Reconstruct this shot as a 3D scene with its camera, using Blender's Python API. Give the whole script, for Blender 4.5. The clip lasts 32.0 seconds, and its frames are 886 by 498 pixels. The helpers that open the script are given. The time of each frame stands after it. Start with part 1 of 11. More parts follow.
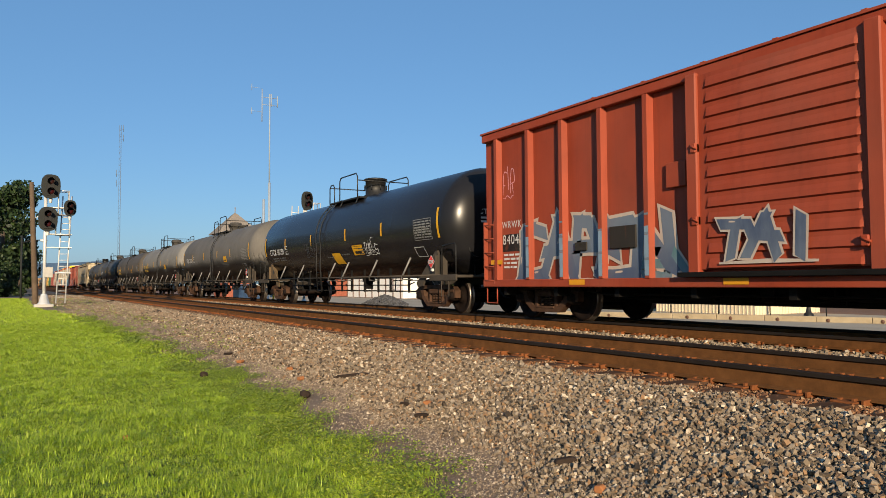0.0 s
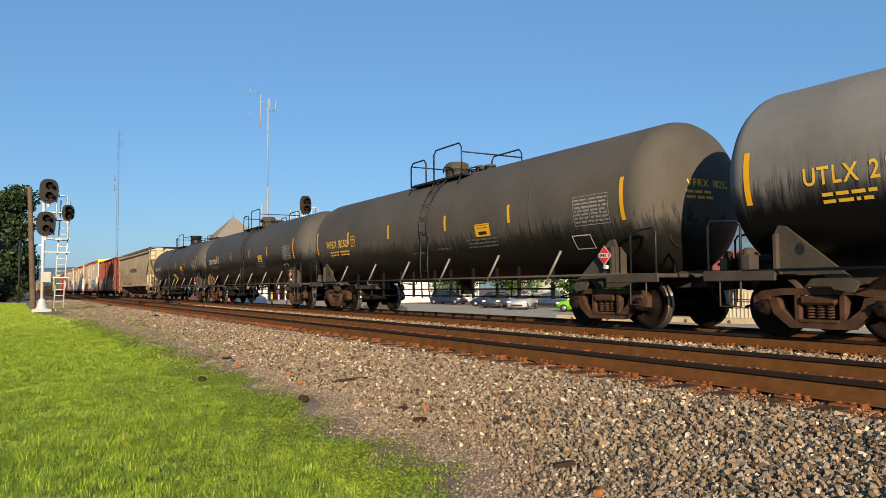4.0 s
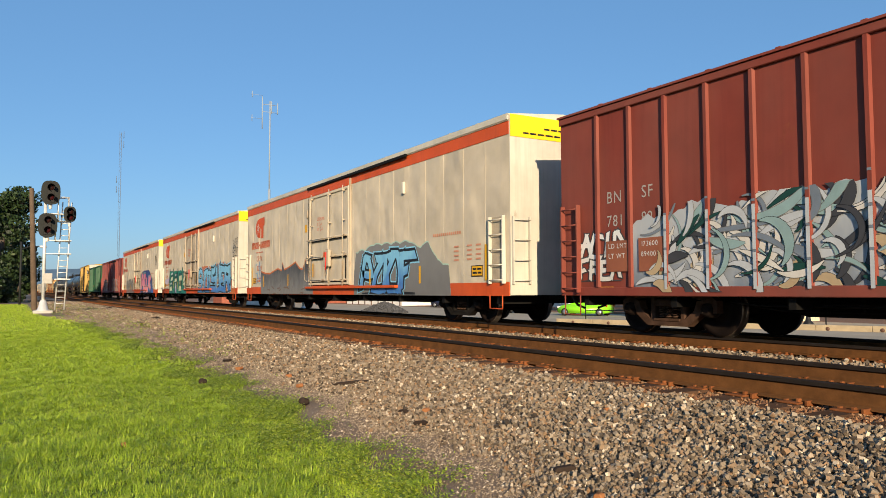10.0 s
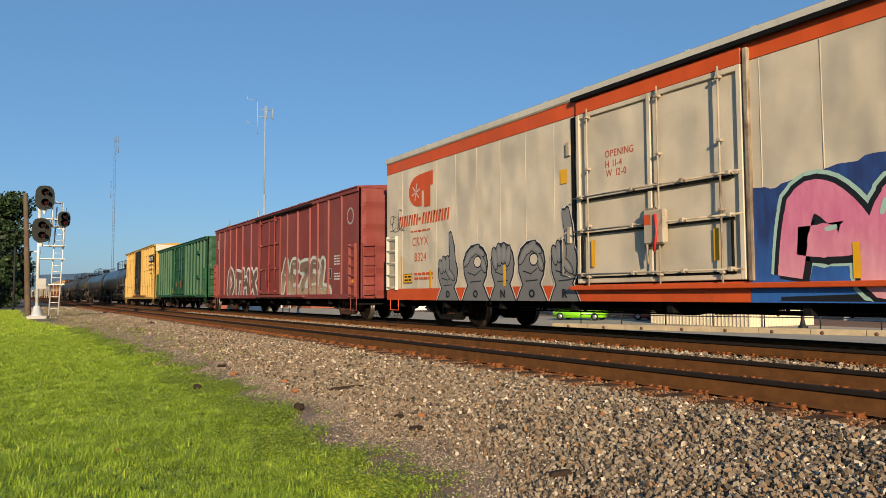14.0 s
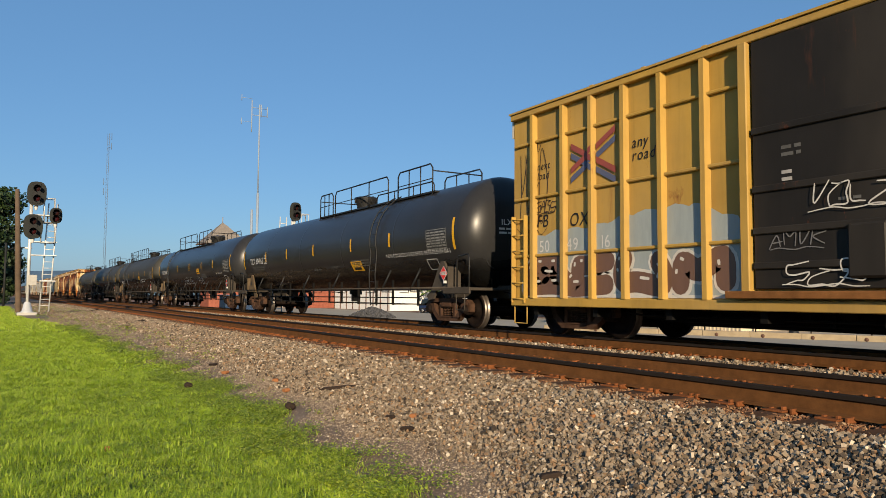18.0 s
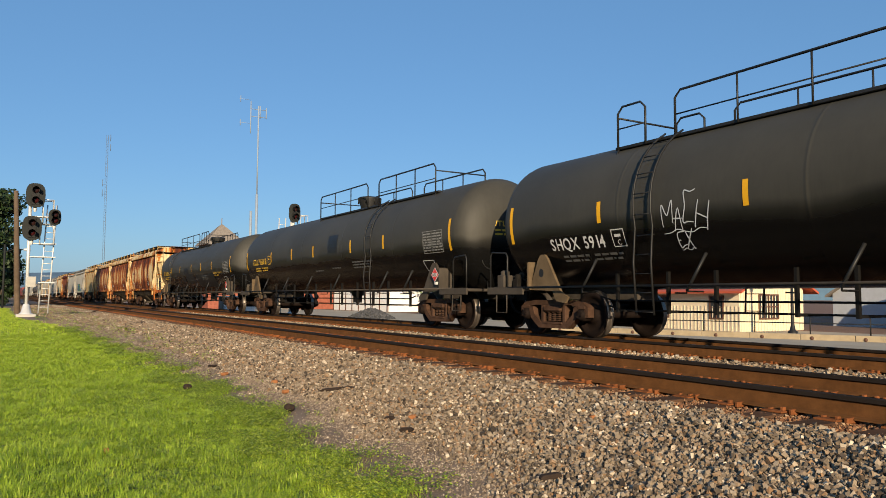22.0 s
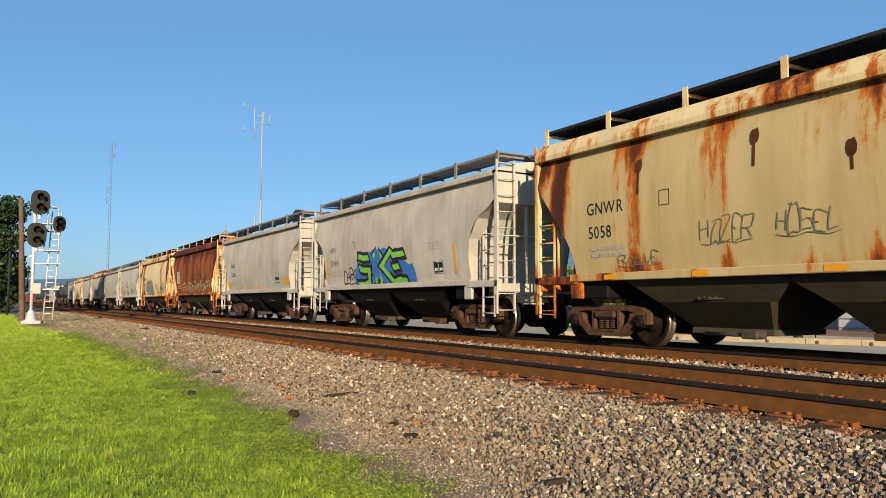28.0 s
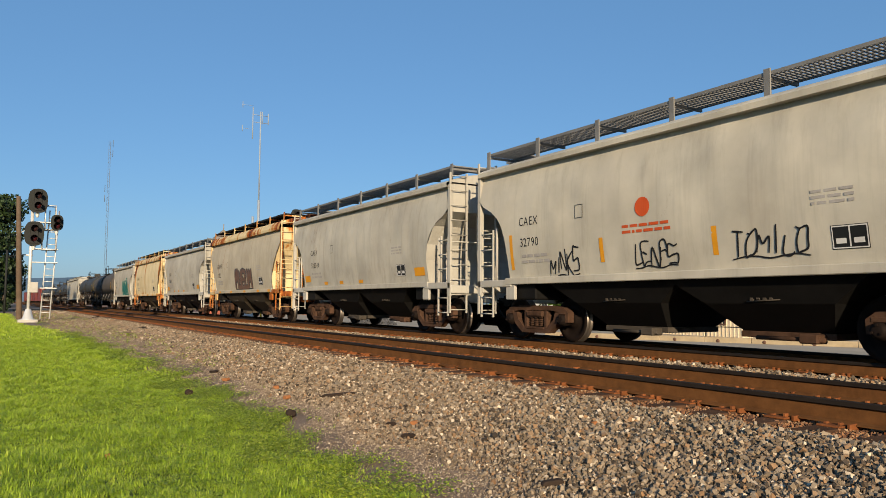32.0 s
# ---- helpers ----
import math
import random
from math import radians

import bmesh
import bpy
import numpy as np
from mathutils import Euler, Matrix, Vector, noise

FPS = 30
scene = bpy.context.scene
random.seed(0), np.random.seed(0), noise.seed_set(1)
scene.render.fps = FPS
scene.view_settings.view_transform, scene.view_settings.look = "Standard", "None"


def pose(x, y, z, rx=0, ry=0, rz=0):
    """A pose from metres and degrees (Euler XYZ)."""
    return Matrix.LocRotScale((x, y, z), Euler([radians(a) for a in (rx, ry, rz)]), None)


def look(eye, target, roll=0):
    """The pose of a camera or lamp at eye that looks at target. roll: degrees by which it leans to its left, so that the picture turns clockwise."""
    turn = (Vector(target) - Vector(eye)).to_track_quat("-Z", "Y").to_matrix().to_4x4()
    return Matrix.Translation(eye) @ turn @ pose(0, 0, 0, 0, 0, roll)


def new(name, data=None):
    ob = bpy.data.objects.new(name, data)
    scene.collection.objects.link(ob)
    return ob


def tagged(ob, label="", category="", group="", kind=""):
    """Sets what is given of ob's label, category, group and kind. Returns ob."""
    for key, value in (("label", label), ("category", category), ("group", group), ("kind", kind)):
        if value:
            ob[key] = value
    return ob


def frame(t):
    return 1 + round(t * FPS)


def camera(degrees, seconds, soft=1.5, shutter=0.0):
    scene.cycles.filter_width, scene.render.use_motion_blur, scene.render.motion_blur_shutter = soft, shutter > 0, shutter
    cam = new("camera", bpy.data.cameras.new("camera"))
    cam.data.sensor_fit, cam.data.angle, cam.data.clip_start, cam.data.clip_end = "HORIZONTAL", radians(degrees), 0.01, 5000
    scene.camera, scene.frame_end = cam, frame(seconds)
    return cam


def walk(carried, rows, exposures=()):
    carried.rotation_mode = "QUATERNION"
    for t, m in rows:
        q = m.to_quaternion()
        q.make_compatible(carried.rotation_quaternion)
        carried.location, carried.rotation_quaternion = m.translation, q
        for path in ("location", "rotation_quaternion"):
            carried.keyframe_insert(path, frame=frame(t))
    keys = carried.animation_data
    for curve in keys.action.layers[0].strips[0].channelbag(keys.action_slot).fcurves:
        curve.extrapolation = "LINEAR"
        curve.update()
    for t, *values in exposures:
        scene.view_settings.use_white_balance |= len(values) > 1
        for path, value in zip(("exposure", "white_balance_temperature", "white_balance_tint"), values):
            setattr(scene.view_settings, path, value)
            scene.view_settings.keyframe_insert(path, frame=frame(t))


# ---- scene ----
LENS = 62.19
EYE = (0.0, 0.0, 0.786)
# held in the hand on the lawn: the eye stays, the aim sways a little
cam = camera(LENS, 32.0, soft=0.6)
walk(cam, [
    (0, pose(*EYE, 92.677, 0.320, 59.807)),    (0.5, pose(*EYE, 92.673, 0.491, 59.739)),
    (1, pose(*EYE, 92.721, 0.651, 59.690)),    (1.5, pose(*EYE, 92.849, 0.680, 59.679)),
    (2, pose(*EYE, 92.909, 0.731, 59.622)),    (2.5, pose(*EYE, 92.927, 0.637, 59.704)),
    (3, pose(*EYE, 92.937, 0.566, 59.656)),    (3.5, pose(*EYE, 92.964, 0.466, 59.617)),
    (5.5, pose(*EYE, 93.111, 0.418, 59.998)),    (6, pose(*EYE, 93.147, 0.606, 59.914)),
    (6.5, pose(*EYE, 93.142, 0.416, 59.910)),    (7, pose(*EYE, 93.094, 0.465, 59.930)),
    (7.5, pose(*EYE, 93.069, 0.316, 59.881)),    (8, pose(*EYE, 93.092, 0.334, 59.781)),
    (8.5, pose(*EYE, 93.084, 0.377, 59.702)),    (9, pose(*EYE, 93.127, 0.338, 59.683)),
    (9.5, pose(*EYE, 93.217, 0.282, 59.677)),    (10, pose(*EYE, 93.246, 0.165, 59.765)),
    (10.5, pose(*EYE, 93.232, 0.133, 59.770)),    (11, pose(*EYE, 93.257, 0.334, 59.709)),
    (11.5, pose(*EYE, 93.296, 0.323, 59.641)),    (12, pose(*EYE, 93.372, 0.340, 59.629)),
    (12.5, pose(*EYE, 93.414, 0.188, 59.571)),    (13, pose(*EYE, 93.469, 0.277, 59.536)),
    (13.5, pose(*EYE, 93.536, 0.248, 59.478)),    (14, pose(*EYE, 93.607, 0.257, 59.406)),
    (14.5, pose(*EYE, 93.688, 0.194, 59.291)),    (16.5, pose(*EYE, 93.729, 0.015, 59.102)),
    (17, pose(*EYE, 93.655, -0.078, 58.971)),    (17.5, pose(*EYE, 93.665, -0.168, 58.937)),
    (18, pose(*EYE, 93.682, -0.372, 58.840)),    (18.5, pose(*EYE, 93.670, -0.360, 58.761)),
    (19, pose(*EYE, 93.625, -0.254, 58.754)),    (19.5, pose(*EYE, 93.625, -0.248, 58.720)),
    (20, pose(*EYE, 93.621, -0.241, 58.693)),    (20.5, pose(*EYE, 93.627, -0.252, 58.661)),
    (21, pose(*EYE, 93.657, -0.432, 58.675)),    (21.5, pose(*EYE, 93.708, -0.397, 58.716)),
    (22, pose(*EYE, 93.762, -0.278, 58.781)),    (22.5, pose(*EYE, 93.826, -0.271, 58.791)),
    (23, pose(*EYE, 93.884, -0.261, 58.829)),    (23.5, pose(*EYE, 93.940, -0.360, 58.873)),
    (24, pose(*EYE, 93.968, -0.190, 58.872)),    (24.5, pose(*EYE, 94.037, 0.003, 58.905)),
    (25, pose(*EYE, 94.090, -0.027, 58.900)),    (25.5, pose(*EYE, 94.136, -0.135, 58.959)),
    (27.5, pose(*EYE, 94.168, -0.168, 59.077)),    (28, pose(*EYE, 94.170, -0.088, 59.082)),
    (28.5, pose(*EYE, 94.151, -0.210, 59.102)),    (29, pose(*EYE, 94.125, -0.179, 59.106)),
    (29.5, pose(*EYE, 94.115, -0.118, 59.155)),    (30, pose(*EYE, 94.107, -0.067, 59.085)),
    (30.5, pose(*EYE, 94.170, -0.027, 59.069)),    (31, pose(*EYE, 94.206, -0.078, 58.998)),
    (31.5, pose(*EYE, 94.206, -0.142, 58.961)),    (32, pose(*EYE, 94.198, -0.306, 58.909)),
], [(0, 0.51), (1, 0.56), (3, 0.64), (6, 0.61), (7, 0.64), (10, 0.63), (11, 0.55), (13, 0.43), (14, 0.44), (17, 0.42), (18, 0.42), (19, 0.52),
    (20, 0.56), (22, 0.52), (23, 0.54), (24, 0.68), (25, 0.64), (28, 0.70), (29, 0.54), (30, 0.54), (32, 0.48)])


# ---- sky and sun ----
# low morning sun, from ahead of the train and a little from the camera's side
SUN_FROM = Vector((1.72, -0.78, 0.50)).normalized()
world = bpy.data.worlds.new("sky")
scene.world = world
world.use_nodes = True
sky = world.node_tree.nodes.new("ShaderNodeTexSky")
sky.sky_type, sky.sun_disc = "NISHITA", False
sky.sun_elevation = math.asin(SUN_FROM.z)
sky.sun_rotation = math.atan2(SUN_FROM.x, SUN_FROM.y)
sky.air_density, sky.dust_density, sky.ozone_density = 1.0, 0.7, 4.6
backing = world.node_tree.nodes["Background"]
backing.inputs["Strength"].default_value = 0.080
# morning haze evens the sky out towards a plain blue
haze = world.node_tree.nodes.new("ShaderNodeMix")
haze.data_type = "RGBA"
haze.inputs["Factor"].default_value = 0.36
haze.inputs[7].default_value = (1.66, 3.94, 7.2, 1)
world.node_tree.links.new(sky.outputs[0], haze.inputs[6])
world.node_tree.links.new(haze.outputs[2], backing.inputs[0])
sun_data = bpy.data.lights.new("sun", "SUN")
sun_data.energy, sun_data.angle, sun_data.color = 5.2, radians(0.53), (1.0, 0.80, 0.545)
sun = new("sun", sun_data)
sun.matrix_world = look(SUN_FROM * 300, (0, 0, 0))


# ---- tools ----
SPEED = 15.233     # the train, metres a second
NEAR_Y, FAR_Y = 6.76, 10.975   # centre lines of the two tracks; z = 0 is the top of the rails


def mesh_of(name, bm, material):
    me = bpy.data.meshes.new(name)
    bm.to_mesh(me)
    bm.free()
    for m in (material if isinstance(material, (list, tuple)) else [material]):
        me.materials.append(m)
    return me


def part(name, bm, material, parent=None, label=""):
    """Links a bmesh, or a mesh, as one object under a thing or a part."""
    me = bm if isinstance(bm, bpy.types.Mesh) else mesh_of(name, bm, material)
    ob = new(name, me)
    ob.parent = parent
    if label:
        ob["label"] = label
    return ob


def thing(name, label, category, group="", at=None, kind=""):
    ob = new(name)
    if at is not None:
        ob.matrix_basis = at
    return tagged(ob, label, category, group, kind)


def box(bm, x0, x1, y0, y1, z0, z1, mat=0):
    vs = [bm.verts.new((x, y, z)) for x in (x0, x1) for y in (y0, y1) for z in (z0, z1)]
    for f in ((0, 1, 3, 2), (4, 6, 7, 5), (0, 4, 5, 1), (2, 3, 7, 6), (0, 2, 6, 4), (1, 5, 7, 3)):
        bm.faces.new([vs[i] for i in f]).material_index = mat
    return vs


def bbox(bm, x0, x1, y0, y1, z0, z1, r=0.02, mat=0):
    """A box with bevelled edges."""
    sub = bmesh.new()
    box(sub, x0, x1, y0, y1, z0, z1, mat)
    bmesh.ops.bevel(sub, geom=sub.edges[:], offset=r, segments=1, affect="EDGES", material=-1)
    merge(bm, sub, mat)


def merge(bm, sub, mat=None):
    at = {}
    for v in sub.verts:
        at[v] = bm.verts.new(v.co)
    for f in sub.faces:
        g = bm.faces.new([at[v] for v in f.verts])
        g.material_index = f.material_index if mat is None else mat
        g.smooth = f.smooth
    sub.free()


def rod(bm, pts, r, sides=6, mat=0, smooth=True):
    """A round bar that follows the points."""
    pts = [Vector(p) for p in pts]
    rings = []
    for i, p in enumerate(pts):
        d = (pts[min(i + 1, len(pts) - 1)] - pts[max(i - 1, 0)]).normalized()
        a = d.orthogonal().normalized() if i == 0 else (rings_a - d * rings_a.dot(d)).normalized()
        rings_a = a
        b = d.cross(a)
        rings.append([bm.verts.new(p + (a * math.cos(k * 2 * math.pi / sides) + b * math.sin(k * 2 * math.pi / sides)) * r) for k in range(sides)])
    for u, w in zip(rings, rings[1:]):
        for k in range(sides):
            f = bm.faces.new((u[k], u[(k + 1) % sides], w[(k + 1) % sides], w[k]))
            f.material_index, f.smooth = mat, smooth
    for ring in (rings[0][::-1], rings[-1]):
        bm.faces.new(ring).material_index = mat


def lathe(bm, profile, m=None, sides=32, mat=0, smooth=True):
    """Turns a profile of (along, radius) about the x axis of the pose m."""
    m = m or Matrix()
    rings = []
    for x, r in profile:
        if r < 1e-5:
            rings.append([bm.verts.new(m @ Vector((x, 0, 0)))])
        else:
            rings.append([bm.verts.new(m @ Vector((x, r * math.cos(k * 2 * math.pi / sides), r * math.sin(k * 2 * math.pi / sides)))) for k in range(sides)])
    for u, w in zip(rings, rings[1:]):
        for k in range(sides):
            j = (k + 1) % sides
            if len(u) == 1 and len(w) == 1:
                continue
            vs = (u[0], w[j], w[k]) if len(u) == 1 else (u[k], u[j], w[0]) if len(w) == 1 else (u[k], u[j], w[j], w[k])
            f = bm.faces.new(vs)
            f.material_index, f.smooth = mat, smooth


def prism(bm, outline, y0, y1, mat=0, m=None):
    """An outline of (x, z) made thick from y0 to y1."""
    m = m or Matrix()
    a = [bm.verts.new(m @ Vector((x, y0, z))) for x, z in outline]
    b = [bm.verts.new(m @ Vector((x, y1, z))) for x, z in outline]
    for f in [a, b[::-1]] + [(a[i], b[i], b[(i + 1) % len(a)], a[(i + 1) % len(a)]) for i in range(len(a))]:
        bm.faces.new(f).material_index = mat


def grid_mesh(name, verts, faces, material, smooth=False):
    me = bpy.data.meshes.new(name)
    me.from_pydata(verts, [], faces)
    if smooth:
        me.polygons.foreach_set("use_smooth", [True] * len(me.polygons))
    me.materials.append(material)
    me.update()
    return me


# ---- materials ----
def node_mat(name):
    m = bpy.data.materials.new(name)
    m.use_nodes = True
    t = m.node_tree
    return m, t, t.nodes["Principled BSDF"], t.nodes.new, t.links.new


def noise_at(t, scale, detail=6.0, stretch=(1, 1, 1), rough=0.6, random=True):
    """Noise in the object's own metres, shifted from object to object."""
    co, mp, nz = t.nodes.new("ShaderNodeTexCoord"), t.nodes.new("ShaderNodeMapping"), t.nodes.new("ShaderNodeTexNoise")
    mp.inputs["Scale"].default_value = stretch
    nz.inputs["Scale"].default_value, nz.inputs["Detail"].default_value, nz.inputs["Roughness"].default_value = scale, detail, rough
    t.links.new(co.outputs["Object"], mp.inputs["Vector"])
    if random:
        info, mul = t.nodes.new("ShaderNodeObjectInfo"), t.nodes.new("ShaderNodeMath")
        mul.operation, mul.inputs[1].default_value = "MULTIPLY", 71.0
        t.links.new(info.outputs["Random"], mul.inputs[0])
        t.links.new(mul.outputs[0], mp.inputs["Location"])
    t.links.new(mp.outputs["Vector"], nz.inputs["Vector"])
    return nz.outputs["Fac"]


def ramp(t, fac, stops):
    r = t.nodes.new("ShaderNodeValToRGB")
    while len(r.color_ramp.elements) < len(stops):
        r.color_ramp.elements.new(0.5)
    for e, (p, c) in zip(r.color_ramp.elements, stops):
        e.position, e.color = p, (*c, 1) if len(c) == 3 else c
    t.links.new(fac, r.inputs["Fac"])
    return r.outputs["Color"]


def mix(t, fac, a, b, mode="MIX"):
    n = t.nodes.new("ShaderNodeMix")
    n.data_type, n.blend_type = "RGBA", mode
    for sock, val in (("Factor", fac), (6, a), (7, b)):
        s = n.inputs[sock]
        if isinstance(val, bpy.types.NodeSocket):
            t.links.new(val, s)
        else:
            s.default_value = val if isinstance(val, (int, float)) else (*val, 1)
    return n.outputs[2]


def bump(t, bsdf, height, strength=0.3, distance=0.01):
    b = t.nodes.new("ShaderNodeBump")
    b.inputs["Strength"].default_value, b.inputs["Distance"].default_value = strength, distance
    t.links.new(height, b.inputs["Height"])
    t.links.new(b.outputs[0], bsdf.inputs["Normal"])


def plain(name, color, rough=0.6, metal=0.0, vary=0.25, scale=3.0, grain=60.0, relief=0.15):
    """A painted or bare surface with broad and fine unevenness."""
    m, t, b, _, link = node_mat(name)
    dark = tuple(c * (1 - vary) for c in color)
    light = tuple(min(1, c * (1 + vary * 0.5)) for c in color)
    col = ramp(t, noise_at(t, scale), [(0.3, dark), (0.7, light)])
    fine = noise_at(t, grain, 3.0)
    col = mix(t, 0.25, col, ramp(t, fine, [(0.3, dark), (0.75, light)]))
    link(col, b.inputs["Base Color"])
    b.inputs["Roughness"].default_value, b.inputs["Metallic"].default_value = rough, metal
    b.inputs["Specular IOR Level"].default_value = 0.3 if rough < 0.65 else 0.12
    if relief:
        bump(t, b, fine, relief, 0.004)
    return m


def weathered(name, color, rust=(0.19, 0.055, 0.02), amount=0.3, rough=0.55, streak=0.5, dust=(0.24, 0.20, 0.155), dusty=0.15, metal=0.0, fine_rust=1.0, buckle=0.0, runs=0.25, soft=0.10):
    """Old car paint: rust in patches and running down in streaks, dust over it."""
    m, t, b, _, link = node_mat(name)
    color = tuple(c * 0.74 for c in color)
    base = ramp(t, noise_at(t, 0.8), [(0.3, tuple(c * 0.8 for c in color)), (0.7, tuple(min(1, c * 1.1) for c in color))])
    # soot that has run down in narrow lines
    base = mix(t, ramp(t, noise_at(t, 4.5, 4.0, (1, 1, 0.045), 0.75), [(0.5, (0, 0, 0)), (0.75, (runs,) * 3)]), base, tuple(c * 0.3 for c in color))
    if dusty:
        base = mix(t, ramp(t, noise_at(t, 0.45, 4.0, (1, 1, 0.4)), [(0.4, (0, 0, 0)), (0.75, (dusty * 2,) * 3)]), base, dust)
    lo = 0.70 - amount * 0.5
    streaks = ramp(t, noise_at(t, 2.6, 5.0, (1, 1, 0.10), 0.7), [(lo, (0, 0, 0)), (lo + 0.03 + soft, (streak,) * 3)])
    spots = ramp(t, noise_at(t, 1.1, 8.0, (1, 1, 0.5 if soft < 0.15 else 0.22), 0.72), [(lo, (0, 0, 0)), (lo + soft, (fine_rust,) * 3)])
    rusty = ramp(t, noise_at(t, 7.0, 6.0), [(0.3, tuple(c * 0.55 for c in rust)), (0.7, tuple(min(1, c * 1.35) for c in rust))])
    col = mix(t, streaks, base, rusty)
    col = mix(t, spots, col, rusty)
    link(col, b.inputs["Base Color"])
    b.inputs["Roughness"].default_value, b.inputs["Metallic"].default_value = rough, metal
    b.inputs["Specular IOR Level"].default_value = 0.22
    if buckle:
        # thin sheet that has buckled between its posts
        bump(t, b, noise_at(t, 1.5, 1.0, (1, 1, 0.8), 0.3), buckle, 0.16)
    else:
        bump(t, b, noise_at(t, 25.0, 4.0), 0.12, 0.006)
    return m


def sums(t, terms):
    """Adds up values, each times its factor; a bare number is added as it is."""
    total = None
    for value, factor in terms:
        n = t.nodes.new("ShaderNodeMath")
        n.operation = "MULTIPLY_ADD"
        if isinstance(value, bpy.types.NodeSocket):
            t.links.new(value, n.inputs[0])
        else:
            n.inputs[0].default_value = value
        n.inputs[1].default_value = factor
        if total is None:
            n.inputs[2].default_value = 0.0
        else:
            t.links.new(total, n.inputs[2])
        total = n.outputs[0]
    return total


def rusted(name, color, start=0.0, streak=1.0, crest=0.4, ends=0.4, foot=0.4, wide=1.1, tail=0.2, fine=0.7, crest_z=3.45, foot_z=1.75, stain=(0.42, 0.22, 0.055), bright=(0.36, 0.105, 0.016), deep=(0.105, 0.026, 0.010), dark=(0.05, 0.017, 0.010), rough=0.72):
    """Paint eaten by rust: ochre stains, then orange, then deep brown, running down from the roof seam and in from ends and foot."""
    m, t, b, _, link = node_mat(name)
    co, sep = t.nodes.new("ShaderNodeTexCoord"), t.nodes.new("ShaderNodeSeparateXYZ")
    link(co.outputs["Object"], sep.inputs[0])

    def rise(socket, lo, hi):
        n = t.nodes.new("ShaderNodeMapRange")
        n.interpolation_type = "SMOOTHSTEP"
        link(socket, n.inputs["Value"])
        n.inputs["From Min"].default_value, n.inputs["From Max"].default_value = lo, hi
        return n.outputs[0]

    away = t.nodes.new("ShaderNodeMath")
    away.operation = "ABSOLUTE"
    link(sep.outputs["X"], away.inputs[0])
    columns = noise_at(t, wide, 3.0, (1, 1, 0.03), 0.55)
    threads = noise_at(t, 7.0, 5.0, (1, 1, 0.07), 0.75)
    specks = noise_at(t, 14.0, 6.0, (1, 1, 0.45), 0.75)
    fields = noise_at(t, 0.9, 4.0, (1, 1, 0.5), 0.6)
    amount = sums(t, [(1.0, start), (columns, 4.0 * streak), (-0.5, 4.0 * streak), (threads, 1.6 * fine), (-0.5, 1.6 * fine), (specks, 0.9 * fine), (-0.5, 0.9 * fine), (fields, 1.2), (-0.5, 1.2),
                       (rise(sep.outputs["Z"], crest_z - 0.35, crest_z + 0.3), crest), (rise(away.outputs[0], 3.5, 5.6), ends), (rise(sep.outputs["Z"], foot_z, foot_z - 0.5), foot),
                       (sep.outputs["Z"], tail), (-3.7, tail)])
    clean = ramp(t, noise_at(t, 1.4, 5.0, (1, 1, 0.3)), [(0.3, tuple(c * 0.80 for c in color)), (0.7, color)])
    clean = mix(t, ramp(t, noise_at(t, 5.5, 5.0, (1, 1, 0.05), 0.7), [(0.52, (0, 0, 0)), (0.72, (0.45, 0.45, 0.45))]), clean, tuple(c * f for c, f in zip(color, (0.66, 0.58, 0.45))))
    col = mix(t, ramp(t, amount, [(0.16, (0, 0, 0)), (0.42, (0.75, 0.75, 0.75))]), clean, stain)
    col = mix(t, ramp(t, amount, [(0.40, (0, 0, 0)), (0.52, (1, 1, 1))]), col, bright)
    col = mix(t, ramp(t, amount, [(0.56, (0, 0, 0)), (0.80, (1, 1, 1))]), col, deep)
    col = mix(t, ramp(t, amount, [(0.86, (0, 0, 0)), (1.0, (0.9, 0.9, 0.9))]), col, dark)
    link(col, b.inputs["Base Color"])
    b.inputs["Roughness"].default_value, b.inputs["Specular IOR Level"].default_value = rough, 0.15
    bump(t, b, specks, 0.18, 0.008)
    return m


TRUCK_IRON = plain("dusty_cast_iron", (0.074, 0.040, 0.025), 0.85, 0.0, vary=0.6, scale=5.0, relief=0.4)
TRUCK_DARK = plain("grimy_dark_iron", (0.014, 0.012, 0.010), 0.8, 0.1, vary=0.5, scale=5.0)
# wheel faces almost black: the shadow under the cars is in the colour
WHEEL_FACE = plain("shade_dark_wheel", (0.014, 0.009, 0.007), 0.75, 0.2, vary=0.5, scale=5.0)
WHEEL_TREAD = plain("bright_wheel_tread", (0.20, 0.17, 0.145), 0.4, 0.8, vary=0.3)
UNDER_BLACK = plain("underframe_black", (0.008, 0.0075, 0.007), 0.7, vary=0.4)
YELLOW = plain("reflector_yellow", (0.66, 0.34, 0.01), 0.5, vary=0.12, relief=0)
ORANGE_MARK = plain("reflector_orange", (0.62, 0.27, 0.012), 0.5, vary=0.15, relief=0)
WHITE_PAINT = plain("lettering_white", (0.55, 0.54, 0.52), 0.6, vary=0.15, relief=0)
GREY_PAINT = plain("faded_lettering", (0.35, 0.33, 0.31), 0.7, vary=0.25, relief=0)
BLACK_PAINT = plain("lettering_black", (0.012, 0.012, 0.012), 0.5, vary=0.2, relief=0)
RED_SIGN = plain("placard_red", (0.6, 0.03, 0.025), 0.5, vary=0.1, relief=0)
YELLOW_PAINT = plain("lettering_yellow", (0.70, 0.42, 0.04), 0.6, vary=0.2, relief=0)
PIPE_BLACK = plain("black_pipe", (0.02, 0.02, 0.02), 0.5, 0.2, vary=0.4)


